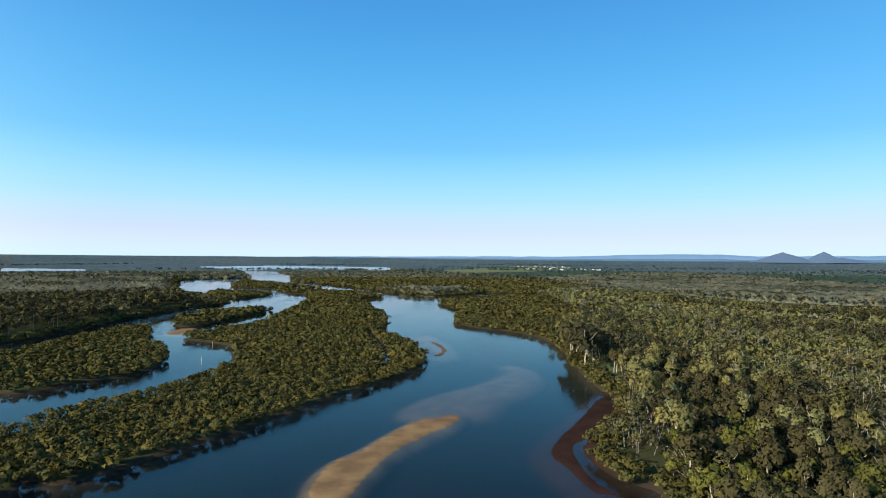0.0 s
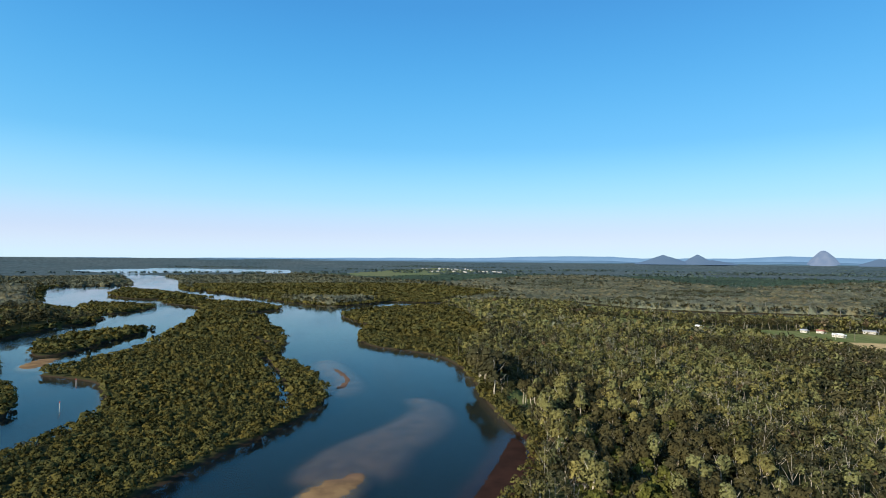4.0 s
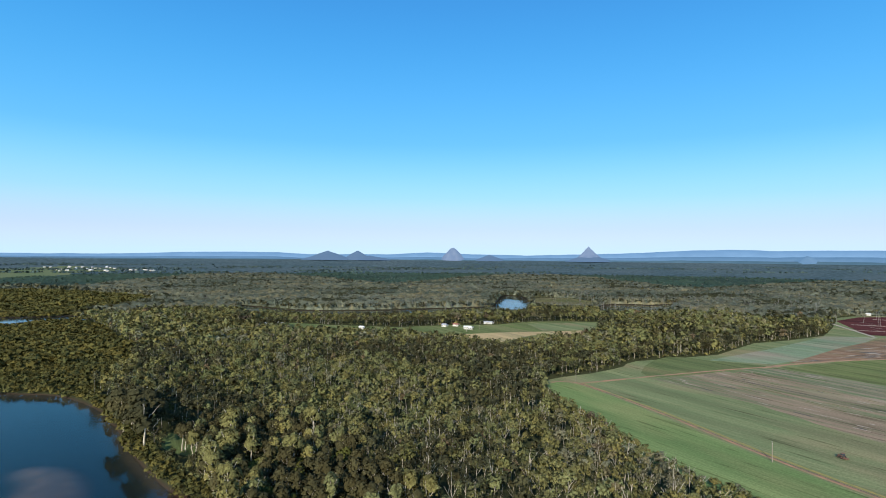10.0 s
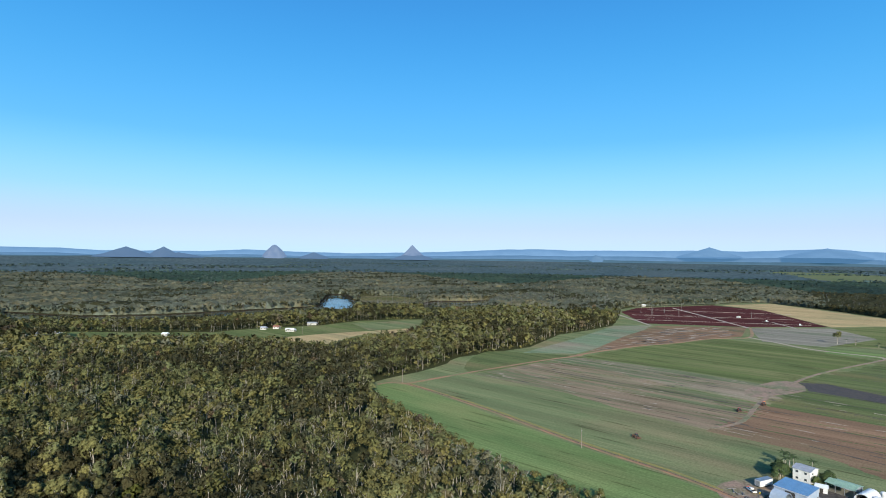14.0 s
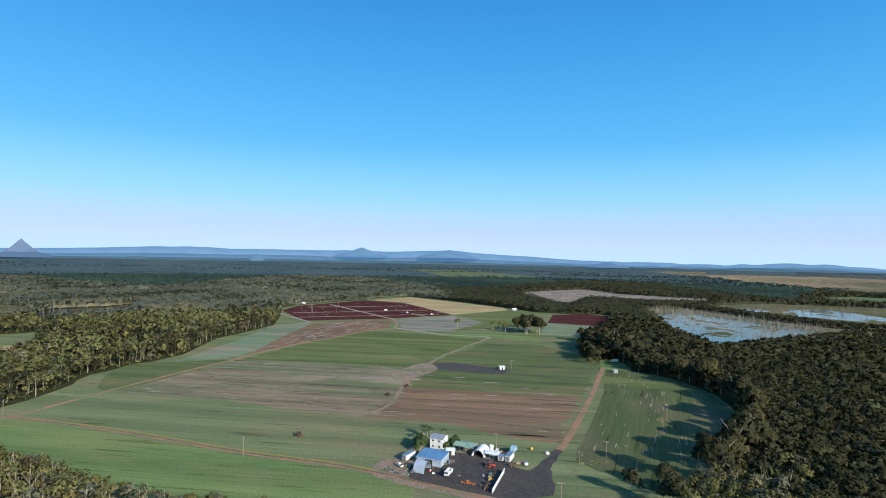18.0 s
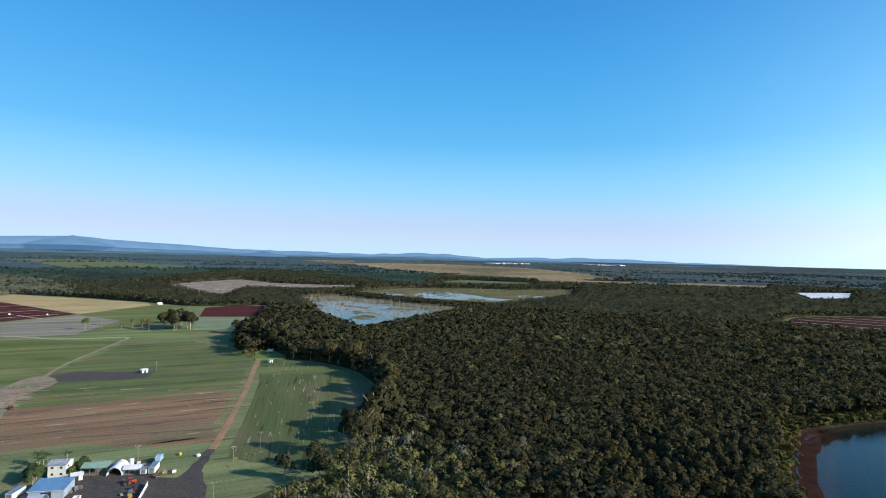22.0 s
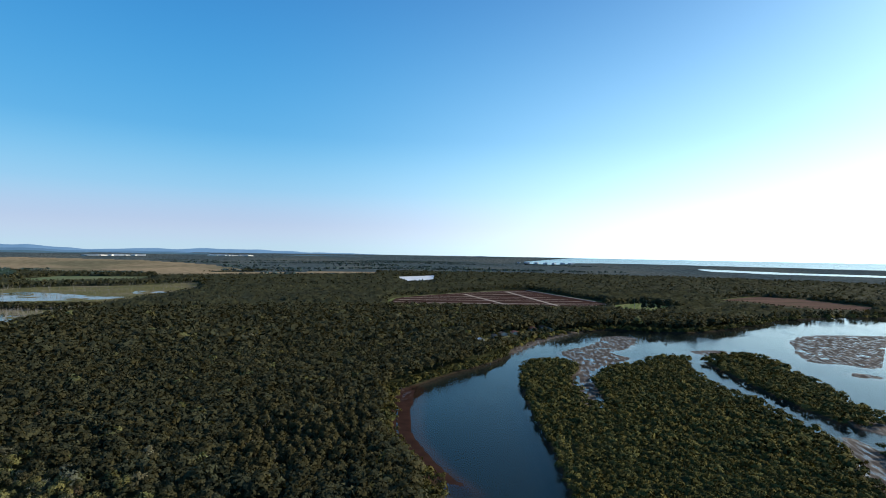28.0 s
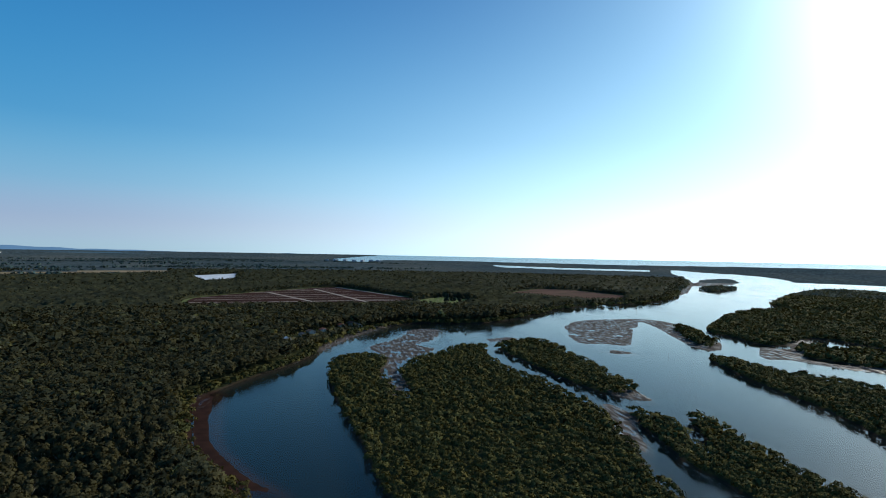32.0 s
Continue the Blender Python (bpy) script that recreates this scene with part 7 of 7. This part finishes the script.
skillion("field_hut", 508, -48, 10, 3.0, 4.6, 2.5, 0.3, WHITE, ROOF_WHITE, "small white hut on the dark bare plot", 0.3)
truck(541, -166, 80, YELLOW_PAINT, WHITE, "yellow and white truck under the trees", "box", 7.0)
skillion("pump_shed", 493, -147, 10, 3.0, 3.0, 2.4, 0.3, WHITE, ROOF_GREY, "small pale shed at the paddock corner", 0.4)
house(566, -190, 20, 5, 7, 2.8, 1.0, WHITE, ROOF_WHITE, "white cottage half hidden by trees", "cottages")
for x, y, rz, w, d, roof in ((524, 549, 35, 8, 13, ROOF_WHITE), (586, 570, 40, 9, 15, ROOF_GREY), (320, 758, 50, 9, 20, ROOF_WHITE), (356, 749, 20, 5, 6, ROOF_WHITE), (416, 638, 20, 6, 8, ROOF_WHITE), (517, 588, 35, 6, 8, ROOF_GREY), (532, 581, 35, 6, 9, ROOF_RED), (338, 756, 20, 6, 8, ROOF_GREY)):
    house(x, y, rz, w * 0.85, d * 0.8, 2.8, 1.3, CREAM, roof, "white weatherboard cottage with an iron roof by the pasture", "cottages")
for x, y, rz, w, d, roof in ((1181, 236, 30, 10, 20, ROOF_WHITE), (1239, 215, 30, 8, 14, ROOF_GREY), (1280, 185, 30, 9, 14, ROOF_WHITE), (1330, 140, 30, 10, 22, ROOF_WHITE), (1350, 118, 30, 9, 26, ROOF_WHITE), (1362, 150, 30, 10, 16, ROOF_GREY), (1090, -190, 20, 8, 14, ROOF_WHITE)):
    house(x, y, rz, w * 0.7, d * 0.65, 3.0, 1.4, CREAM, roof, "white farm building beyond the red field", "far farm buildings", porch=False)
for x, y, rz, w, d, roof in ((106, -573, 40, 8, 11, ROOF_WHITE), (90, -604, 30, 8, 12, ROOF_BROWN), (84, -628, 30, 9, 11, ROOF_BROWN), (70, -642, 20, 9, 12, ROOF_RED), (50, -688, 20, 9, 12, ROOF_RED), (37, -708, 20, 9, 13, ROOF_RED), (28, -690, 20, 8, 11, ROOF_BROWN), (-187, -948, 10, 10, 14, ROOF_BROWN), (-219, -1005, 10, 9, 15, ROOF_BROWN), (-225, -1213, 10, 9, 12, ROOF_WHITE), (-240, -930, 10, 9, 12, ROOF_BROWN)):
    house(x, y, rz, w, d, 3.0, 1.5, CREAM, roof, "low shore house among trees by the water", "shore houses")


def marker(x, y, h, paint):
    t = thing("channel_marker", x, y, 0, "thin channel marker post standing in the water", "channel marker", "channel markers", -2.0)
    part("post", made(lambda bm: rod(bm, (0, 0, 0), (0, 0, h + 2), 0.16, 0.14, 8)), paint, t)
    part("topmark", one((0.5, 0.5, 0.6), (0, 0, h + 2.2)), RED_PAINT, t)


for x, y, h, m in ((-159, 346, 3.2, WHITE), (-180, 409, 2.6, WHITE), (-294, -466, 3.0, TIMBER), (-474, -890, 4.0, TIMBER), (-432, -562, 3.0, WHITE), (-308, -586, 2.6, TIMBER), (-196, 497, 3.0, WHITE)):
    marker(x, y, h, m)

# ---- pale tracks over the red fields ----
PATH = material("pale_field_path", (0.36, 0.29, 0.23), 0.95, (0.28, 0.22, 0.18), 0.1)
for a, b, w in (((1178, 177), (908, 47), 5), ((1111, 215), (1175, -20), 2.6), ((998, 222), (1075, -18), 2.6), ((925, 205), (1000, -34), 2.6), ((985, 242), (859, 172), 3.5), ((1011, 15), (946, -11), 3)):
    track("track", [a, ((a[0] + b[0]) / 2, (a[1] + b[1]) / 2), b], w, PATH, Z0 + 0.22, "pale straight path across the red field")
for a, b, w in (((257, -1303), (116, -1041), 8), ((162, -1435), (19, -1065), 8), ((110, -1520), (-60, -1200), 8), ((359, -1024), (-60, -1110), 4), ((360, -1080), (-30, -1190), 4), ((340, -1200), (40, -1270), 4), ((300, -1290), (60, -1350), 4), ((365, -1140), (0, -1230), 3), ((270, -1340), (90, -1420), 3), ((230, -1400), (110, -1470), 3), ((300, -1010), (-80, -1150), 3)):
    track("track", [a, ((a[0] + b[0]) / 2, (a[1] + b[1]) / 2), b], w, PATH, Z0 + 0.22, "pale straight path across the southern red field")

# ---- single trees ----
def tube(bm, pts, radii, n=6):
    prev = None
    for p, r in zip(pts, radii):
        ring = [bm.verts.new(Vector(p) + Vector((math.cos(6.283 * k / n) * r, math.sin(6.283 * k / n) * r, 0))) for k in range(n)]
        if prev:
            for k in range(n):
                bm.faces.new((prev[k], prev[(k + 1) % n], ring[(k + 1) % n], ring[k])).smooth = True
        prev = ring
    bm.faces.new(prev)


def tree(seed, H, R, name, label, leaf, flat=1.05, lift=0.66, cards=170, limbs=4, dead=False, lumps=8):
    rs = np.random.RandomState(seed)
    t = new(name)
    tagged(t, label, "tree", "single trees" if not dead else "dead trees")
    lean = rs.randn(2) * 0.06 * H
    pts = [(lean[0] * s * s + 0.15 * rs.randn(), lean[1] * s * s + 0.15 * rs.randn(), H * 0.85 * s - 0.3) for s in (0, 0.25, 0.5, 0.75, 1)]
    r0 = 0.018 * H + 0.06
    part("trunk", made(lambda bm: tube(bm, pts, [r0, r0 * 0.85, r0 * 0.7, r0 * 0.5, r0 * 0.2])), BARK, t)
    for i in range(limbs):
        s = 0.4 + 0.45 * rs.rand()
        a = rs.rand() * 6.28
        b = Vector((lean[0] * s * s, lean[1] * s * s, H * 0.85 * s))
        e = b + Vector((math.cos(a) * R * 0.7, math.sin(a) * R * 0.7, H * 0.2))
        m = (b + e) / 2 + Vector((0, 0, -0.06 * H))
        part("limb", made(lambda bm: tube(bm, [b, m, e], [r0 * 0.5, r0 * 0.35, r0 * 0.1], 5)), BARK, t)
    if cards:
        co, f, nr = leaf_cards(np.array([[lean[0] * 0.5, lean[1] * 0.5, H * lift]]), np.array([R]), cards * 2, rs, flat, 0.15, lumps, 0.15)
        me = mesh_of("crown", co, f, True, nr)
        me.materials.append(leaf)
        crown_tone(me, rs.rand(1), rs.rand(1), len(co))
        ob = new("crown", me)
        ob.parent = t
    return t


LEAF_BANK = leaf_material("bank_tree_leaves", (0.1, 0.108, 0.03), 0.95, (0.075, 0.084, 0.026), 0.1, island=0.14, spec=0.03, fine=1.5, fine_low=0.75, fine_high=1.25)
LEAF_GARDEN = leaf_material("garden_leaves", (0.075, 0.1, 0.032), 0.9, (0.05, 0.07, 0.024), 0.4, island=0.25)
rst = np.random.RandomState(5)
GUMS = [tree(20 + i, h, r, "gum_tree", "tall eucalypt with pale trunk and open olive crown", LEAF_GUM, 1.4, 0.6, 200) for i, (h, r) in enumerate(((14, 3.6), (17, 4.2), (12, 3.2), (19, 4.6), (15, 3.4), (16, 4.8)))]
DARK_GUMS = [tree(30 + i, h, r, "paperbark_tree", "slender paperbark with a dense dark olive crown", LEAF_DARK, 1.3, 0.58, 200) for i, (h, r) in enumerate(((12, 3.6), (14, 4.2), (11, 3.4)))]
BIGS = [tree(40 + i, h, r, "spreading_gum_tree", "broad old eucalypt with a dark rounded crown", LEAF_DARK, 1.0, 0.56, 300, 6) for i, (h, r) in enumerate(((21, 7.5), (17, 6.2), (14, 5.4)))]
MANGS = [tree(60 + i, h, r, "mangrove_tree", "low bushy mangrove with dense yellow-green leaves", LEAF_MANGROVE, 0.9, 0.5, 120, 2) for i, (h, r) in enumerate(((4.5, 2.6), (5.5, 3.0), (6.2, 3.3)))]
SHRUBS = [tree(70 + i, h, r, "bank_shrub_tree", "dense rounded yellow-green tree on the bank", LEAF_BANK, 1.0, 0.52, 260, 2, lumps=13) for i, (h, r) in enumerate(((7.5, 3.6), (9.0, 4.0), (6.2, 3.2)))]
DEADS = [tree(80 + i, h, 2.6, "dead_tree", "bare grey-white dead tree", LEAF_GUM, cards=0, limbs=5, dead=True) for i, h in enumerate((9, 11, 7.5))]
USED = set()


def plant(kinds, x, y, z=0.75, scale=1.0):
    if inside(np.array([[x, y]], float), np.array(NOOK, float)) > -3:
        return None
    X, Y, Z, k = lay(x, y)
    src = kinds[rst.randint(len(kinds))]
    m = pose(float(X), float(Y), float(Z) + z, 0, 0, rst.rand() * 360) @ Matrix.Scale(scale * (0.88 + 0.24 * rst.rand()), 4)
    if src.name not in USED:
        USED.add(src.name)
        src.matrix_basis = m
        return src
    return copy_thing(src, m)


for outline in SINGLE_TREES:
    o = np.array(outline, float)
    g = np.stack(np.meshgrid(np.arange(o[:, 0].min(), o[:, 0].max(), 6.4), np.arange(o[:, 1].min(), o[:, 1].max(), 6.4)), -1).reshape(-1, 2)
    g = g + (rst.rand(*g.shape) - 0.5) * 4.5
    g = g[(inside(g, o) > 0) & (wet(g) < 0)]
    lowm = mangrove(g)
    for (x, y), lw in zip(g, lowm):
        plant(MANGS if lw else (GUMS if rst.rand() < 0.15 + 0.008 * (y - 185) else SHRUBS) if y > 0 and rst.rand() < (0.75 if y < 200 else 0.3) else DARK_GUMS, x, y)
        if not lw and rst.rand() < 0.4:
            plant(MANGS, x + 3.4, y + 2.6)
BUSHES = [tree(90 + i, h, r, "garden_tree", "dense dark green garden tree by the farmhouse", LEAF_GARDEN, 1.0, 0.52, 220, 3) for i, (h, r) in enumerate(((7.5, 3.6), (6.0, 3.0), (4.0, 2.4)))]
for x, y in ((305.7, 16.6), (307.5, 18.4), (304.2, 18.8), (305.4, 34.2), (303.4, 35.6), (301.9, 22.2), (309.4, 36.4), (312.4, 34.0), (300.2, 36.2)):
    plant(BUSHES, x, y)


def palm(seed, H, label):
    rs = np.random.RandomState(seed)
    t = new("palm_tree")
    tagged(t, label, "palm tree", "palms by the farmhouse")
    part("trunk", made(lambda bm: tube(bm, [(0, 0, -0.2), (0.15, 0.1, H * 0.5), (0.1, 0.25, H)], [0.2, 0.16, 0.13])), BARK, t)
    for i in range(13):
        a, dip = i * 2.4, 0.2 + 0.9 * rs.rand()
        bm = bmesh.new()
        prev = None
        for s in range(5):
            q = s / 4
            w = 0.34 * math.sin(math.pi * (0.12 + 0.85 * q))
            c = Vector((0.1 + math.cos(a) * 2.6 * q, 0.25 + math.sin(a) * 2.6 * q, H + 1.3 * q * (1 - q * dip * 1.5)))
            e = Vector((-math.sin(a), math.cos(a), 0)) * w
            row = [bm.verts.new(c - e - Vector((0, 0, w * 0.6))), bm.verts.new(c), bm.verts.new(c + e - Vector((0, 0, w * 0.6)))]
            if prev:
                for k in (0, 1):
                    bm.faces.new((prev[k], prev[k + 1], row[k + 1], row[k]))
            prev = row
        part("frond", bm, LEAF_GARDEN, t)
    return t


PALMS = [palm(3, 5.0, "feathery green palm behind the farmhouse"), palm(4, 6.5, "tall feathery green palm behind the farmhouse")]
for x, y in ((322, 31), (318, 29.5), (315, 33), (325, 33), (316, 22.5), (519, 536), (505, 533), (590, 575), (352, 792), (797, -60), (805, -52), (792, -80)):
    plant(PALMS, x, y, 0.85)
for x, y in ((247, -66), (244, -50), (238, -76), (230, -60)):
    plant(BIGS, x, y)
for x, y in ((512, -170), (498, -173), (484, -184), (468, -190), (452, -194), (434, -197), (416, -195), (400, -192), (384, -188), (368, -182), (352, -174), (336, -167), (321, -157), (307, -147), (293, -137), (280, -126), (268, -114), (257, -104), (248, -92)):
    plant(BIGS, x + 2 * rst.randn(), y + 1.5 * rst.randn(), 0.75, 1.15)
for i in range(14):
    plant(BIGS, -150 + 34 * rst.randn(), -1040 + 8 * rst.randn())
for x, y in ((799, -43), (796, -93), (775, -100), (761, -104)):
    plant(GUMS, x, y)
for i in range(26):
    a_ = rst.rand()
    plant(BIGS, 520 + 70 * a_ + 5 * rst.randn(), -172 - 14 * a_ + 6 * rst.randn(), 0.75, 1.25)
for i in range(34):
    plant(BIGS, 610 + 28 * rst.randn(), -186 + 9 * rst.randn())
for i in range(16):
    plant(BIGS, 768 + 16 * rst.randn(), -138 + 9 * rst.randn())
for i in range(14):
    plant(BIGS, 88 + 5 * rst.randn(), 372 + 18 * rst.randn())
plant(DEADS, 103, 233)
for i in range(10):
    plant(DEADS, *(np.array(DIEBACK_PATCH).mean(0) + rst.randn(2) * (16, 12)))
for x, y in ((140, 225), (170, 260), (120, 190), (150, 300), (210, 170)):
    plant(DEADS, x, y)
lag, sw, dw = rounded(LAGOON), rounded(SWAMP, 2), rounded(DROWNED_WOOD, 2)
q = np.stack([640 + 740 * rst.rand(30000), -1430 + 1100 * rst.rand(30000)], 1)
inl, ins, ind = inside(q, lag), inside(q, sw), inside(q, dw)
chance = np.where(ind > 0, np.where(inl > 70, 0.2, np.where(q[:, 1] > -430, 0.1, 0.5)), np.where(ins > 0, 0.07, np.where(ins > -22, 0.12, 0.0)))
band = q[rst.rand(30000) < chance]
rst.shuffle(band)
for x, y in band[:70]:
    plant(DEADS, x, y, -0.4)


def dead_stems(name, at, thin, thick, low, high, label):
    """Bare leaning stems, each with one broken limb."""
    n = len(at)
    X, Y, Z, k = lay(at[:, 0], at[:, 1])
    b = np.stack([X, Y, Z - 1.0], 1)
    tall = low + (high - low) * rst.rand(n)
    top = b + np.stack([rst.randn(n) * 0.6, rst.randn(n) * 0.6, tall], 1)
    co, f = trunk_prisms(b, top, thin + (thick - thin) * rst.rand(n))
    a = rst.rand(n) * 6.28
    lo = b + (top - b) * (0.55 + 0.25 * rst.rand(n, 1))
    hi = lo + np.stack([np.cos(a) * 1.5, np.sin(a) * 1.5, 0.16 * tall], 1)
    co2, f2 = trunk_prisms(lo, hi, np.full(n, thin * 0.7))
    me = mesh_of(name, np.concatenate([co, co2]), np.concatenate([f, f2 + len(co)]))
    me.materials.append(DEADWOOD)
    return tagged(new(name, me), label, "dead trees", kind="stuff")


dead_stems("drowned_stems", band[70:], 0.12, 0.26, 7, 13, "grey-white dead stems standing in the flooded lagoon")
q = np.stack([1260 + 760 * rst.rand(2600), -930 + 620 * rst.rand(2600)], 1)
rim = inside(q, np.array(PALE_FIELD, float))
dead_stems("dry_stems", q[(rim > -45) & (rst.rand(2600) < np.where(rim > 15, 0.12, 0.8))], 0.16, 0.3, 8, 13, "pale dead stems round a bare flat")
rr, aa = 980 + 1000 * rst.rand(900), np.radians(-36 - 42 * rst.rand(900))
aa = np.where((rr < 1380) & (aa > radians(-54)) & (aa < radians(-46)), aa - radians(24) + 0.1 * rst.randn(900), aa)
sx, sy, sz, _ = lay(CX - np.sin(aa) * rr, CY + np.cos(aa) * rr)
bz = np.stack([sx, sy, sz + 1.0], 1)
tz = bz + np.stack([rst.randn(900) * 1.2, rst.randn(900) * 1.2, 11 + 7 * rst.rand(900)], 1)
co, f = trunk_prisms(bz, tz, 0.2 + 0.2 * rst.rand(900))
me = mesh_of("dead_stems", co, f)
me.materials.append(DEADWOOD)
tagged(new("dieback_stems", me), "pale dead stems scattered through distant forest", "dead trees", kind="stuff")
g = np.stack(np.meshgrid(np.arange(790, 1310, 6.5), np.arange(-750, -590, 6.5)), -1).reshape(-1, 2)
g = g + (rst.rand(*g.shape) - 0.5) * 6
g = g[inside(g, rounded([(1290, -600), (1200, -602), (1110, -606), (960, -622), (850, -645), (800, -690), (800, -740), (850, -700), (960, -672), (1110, -652), (1200, -640), (1300, -640)])) > 0]
canopy("tree_belt", g, 7 + 3 * rst.rand(len(g)), 4.5 + rst.rand(len(g)), 0.55, 0.9, 36, LEAF_DARK, rst, "dark belt of trees between two lagoons", 0.36, 0.3)

# no tree is left where it was built
for src in GUMS + DARK_GUMS + BIGS + MANGS + SHRUBS + DEADS + BUSHES:
    if src.name not in USED:
        for ob in list(src.children_recursive) + [src]:
            bpy.data.objects.remove(ob)

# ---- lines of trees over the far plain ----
# Bluish leaves, since haze over the plain is put into the colour.
LEAF_LINES = leaf_material("hazy_tree_line_leaves", (0.064, 0.094, 0.092), 0.95, (0.056, 0.084, 0.084), 0.01, island=0.08, spec=0.0)
rsl = np.random.RandomState(21)
spots = []
for i in range(84):
    yaw, r = radians(-100 - 80 * rsl.rand() if i < 54 else 40 - 140 * rsl.rand()), 2480 + 4200 * rsl.rand() ** 1.5
    a = math.pi / 2 + rsl.randn() * 0.35
    n = int(30 + 100 * rsl.rand())
    u = (np.arange(n) - n / 2)[:, None] * 13 * (1 + 0.2 * rsl.randn(n, 1))
    side = np.array([[-math.cos(yaw), -math.sin(yaw)]]) * math.sin(a) + np.array([[-math.sin(yaw), math.cos(yaw)]]) * math.cos(a)
    spots.append(np.array([[CX - math.sin(yaw) * r, CY + math.cos(yaw) * r]]) + u * side + 14 * rsl.randn(n, 2))
spots = np.concatenate(spots)
spots = spots[(wet(spots) < -20) & (inside(spots, np.array(DRY_PLAIN, float)) < 0) & (inside(spots, np.array(PLAIN_EDGE, float)) < 0)]
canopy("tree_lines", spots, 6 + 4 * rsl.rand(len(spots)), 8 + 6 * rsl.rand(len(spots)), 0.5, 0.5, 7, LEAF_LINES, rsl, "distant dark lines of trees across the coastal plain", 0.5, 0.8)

# ---- far town, glasshouses and towers ----
def far_blocks(name, spots, size, mat, label, cat, group):
    for i, (x, y) in enumerate(spots):
        X, Y, Z, k = lay(x, y)
        k = float(k)
        t = new(name)
        t.matrix_basis = pose(float(X), float(Y), float(Z) + 0.8, 0, 0, (i * 37) % 90)
        tagged(t, label, cat, group)
        w, d, h = (s * k * (0.8 + 0.05 * ((i * 7) % 9)) for s in size)
        part("wall", one((w, d, h), (0, 0, h / 2)), mat, t)
        part("roof", made(lambda bm: gable(bm, w, d, h, h * 0.25, 0.3 * k, 0.2)), ROOF_GREY if i % 3 else ROOF_WHITE, t)


rsb = np.random.RandomState(9)
far_blocks("town_house", [(480 + 460 * rsb.rand(), 3400 + 1500 * rsb.rand()) for _ in range(34)], (11, 15, 6), CREAM, "tiny white house in a distant township", "house", "distant township")
far_blocks("shore_tower", [(560 - 110 * i + 30 * rsb.rand(), -6900 - 80 * rsb.rand()) for i in range(7)], (45, 45, 13), WALL_GREY, "distant grey apartment block by the sea", "building", "distant seaside towers")
far_blocks("glasshouse", [(6406 + 9 * i, -6257 - 95 * i) for i in range(12)] + [(6513 - 40 * i, -9156 - 90 * i) for i in range(8)], (110, 240, 16), WHITE, "distant long white glasshouse on the plain", "building", "distant glasshouses")
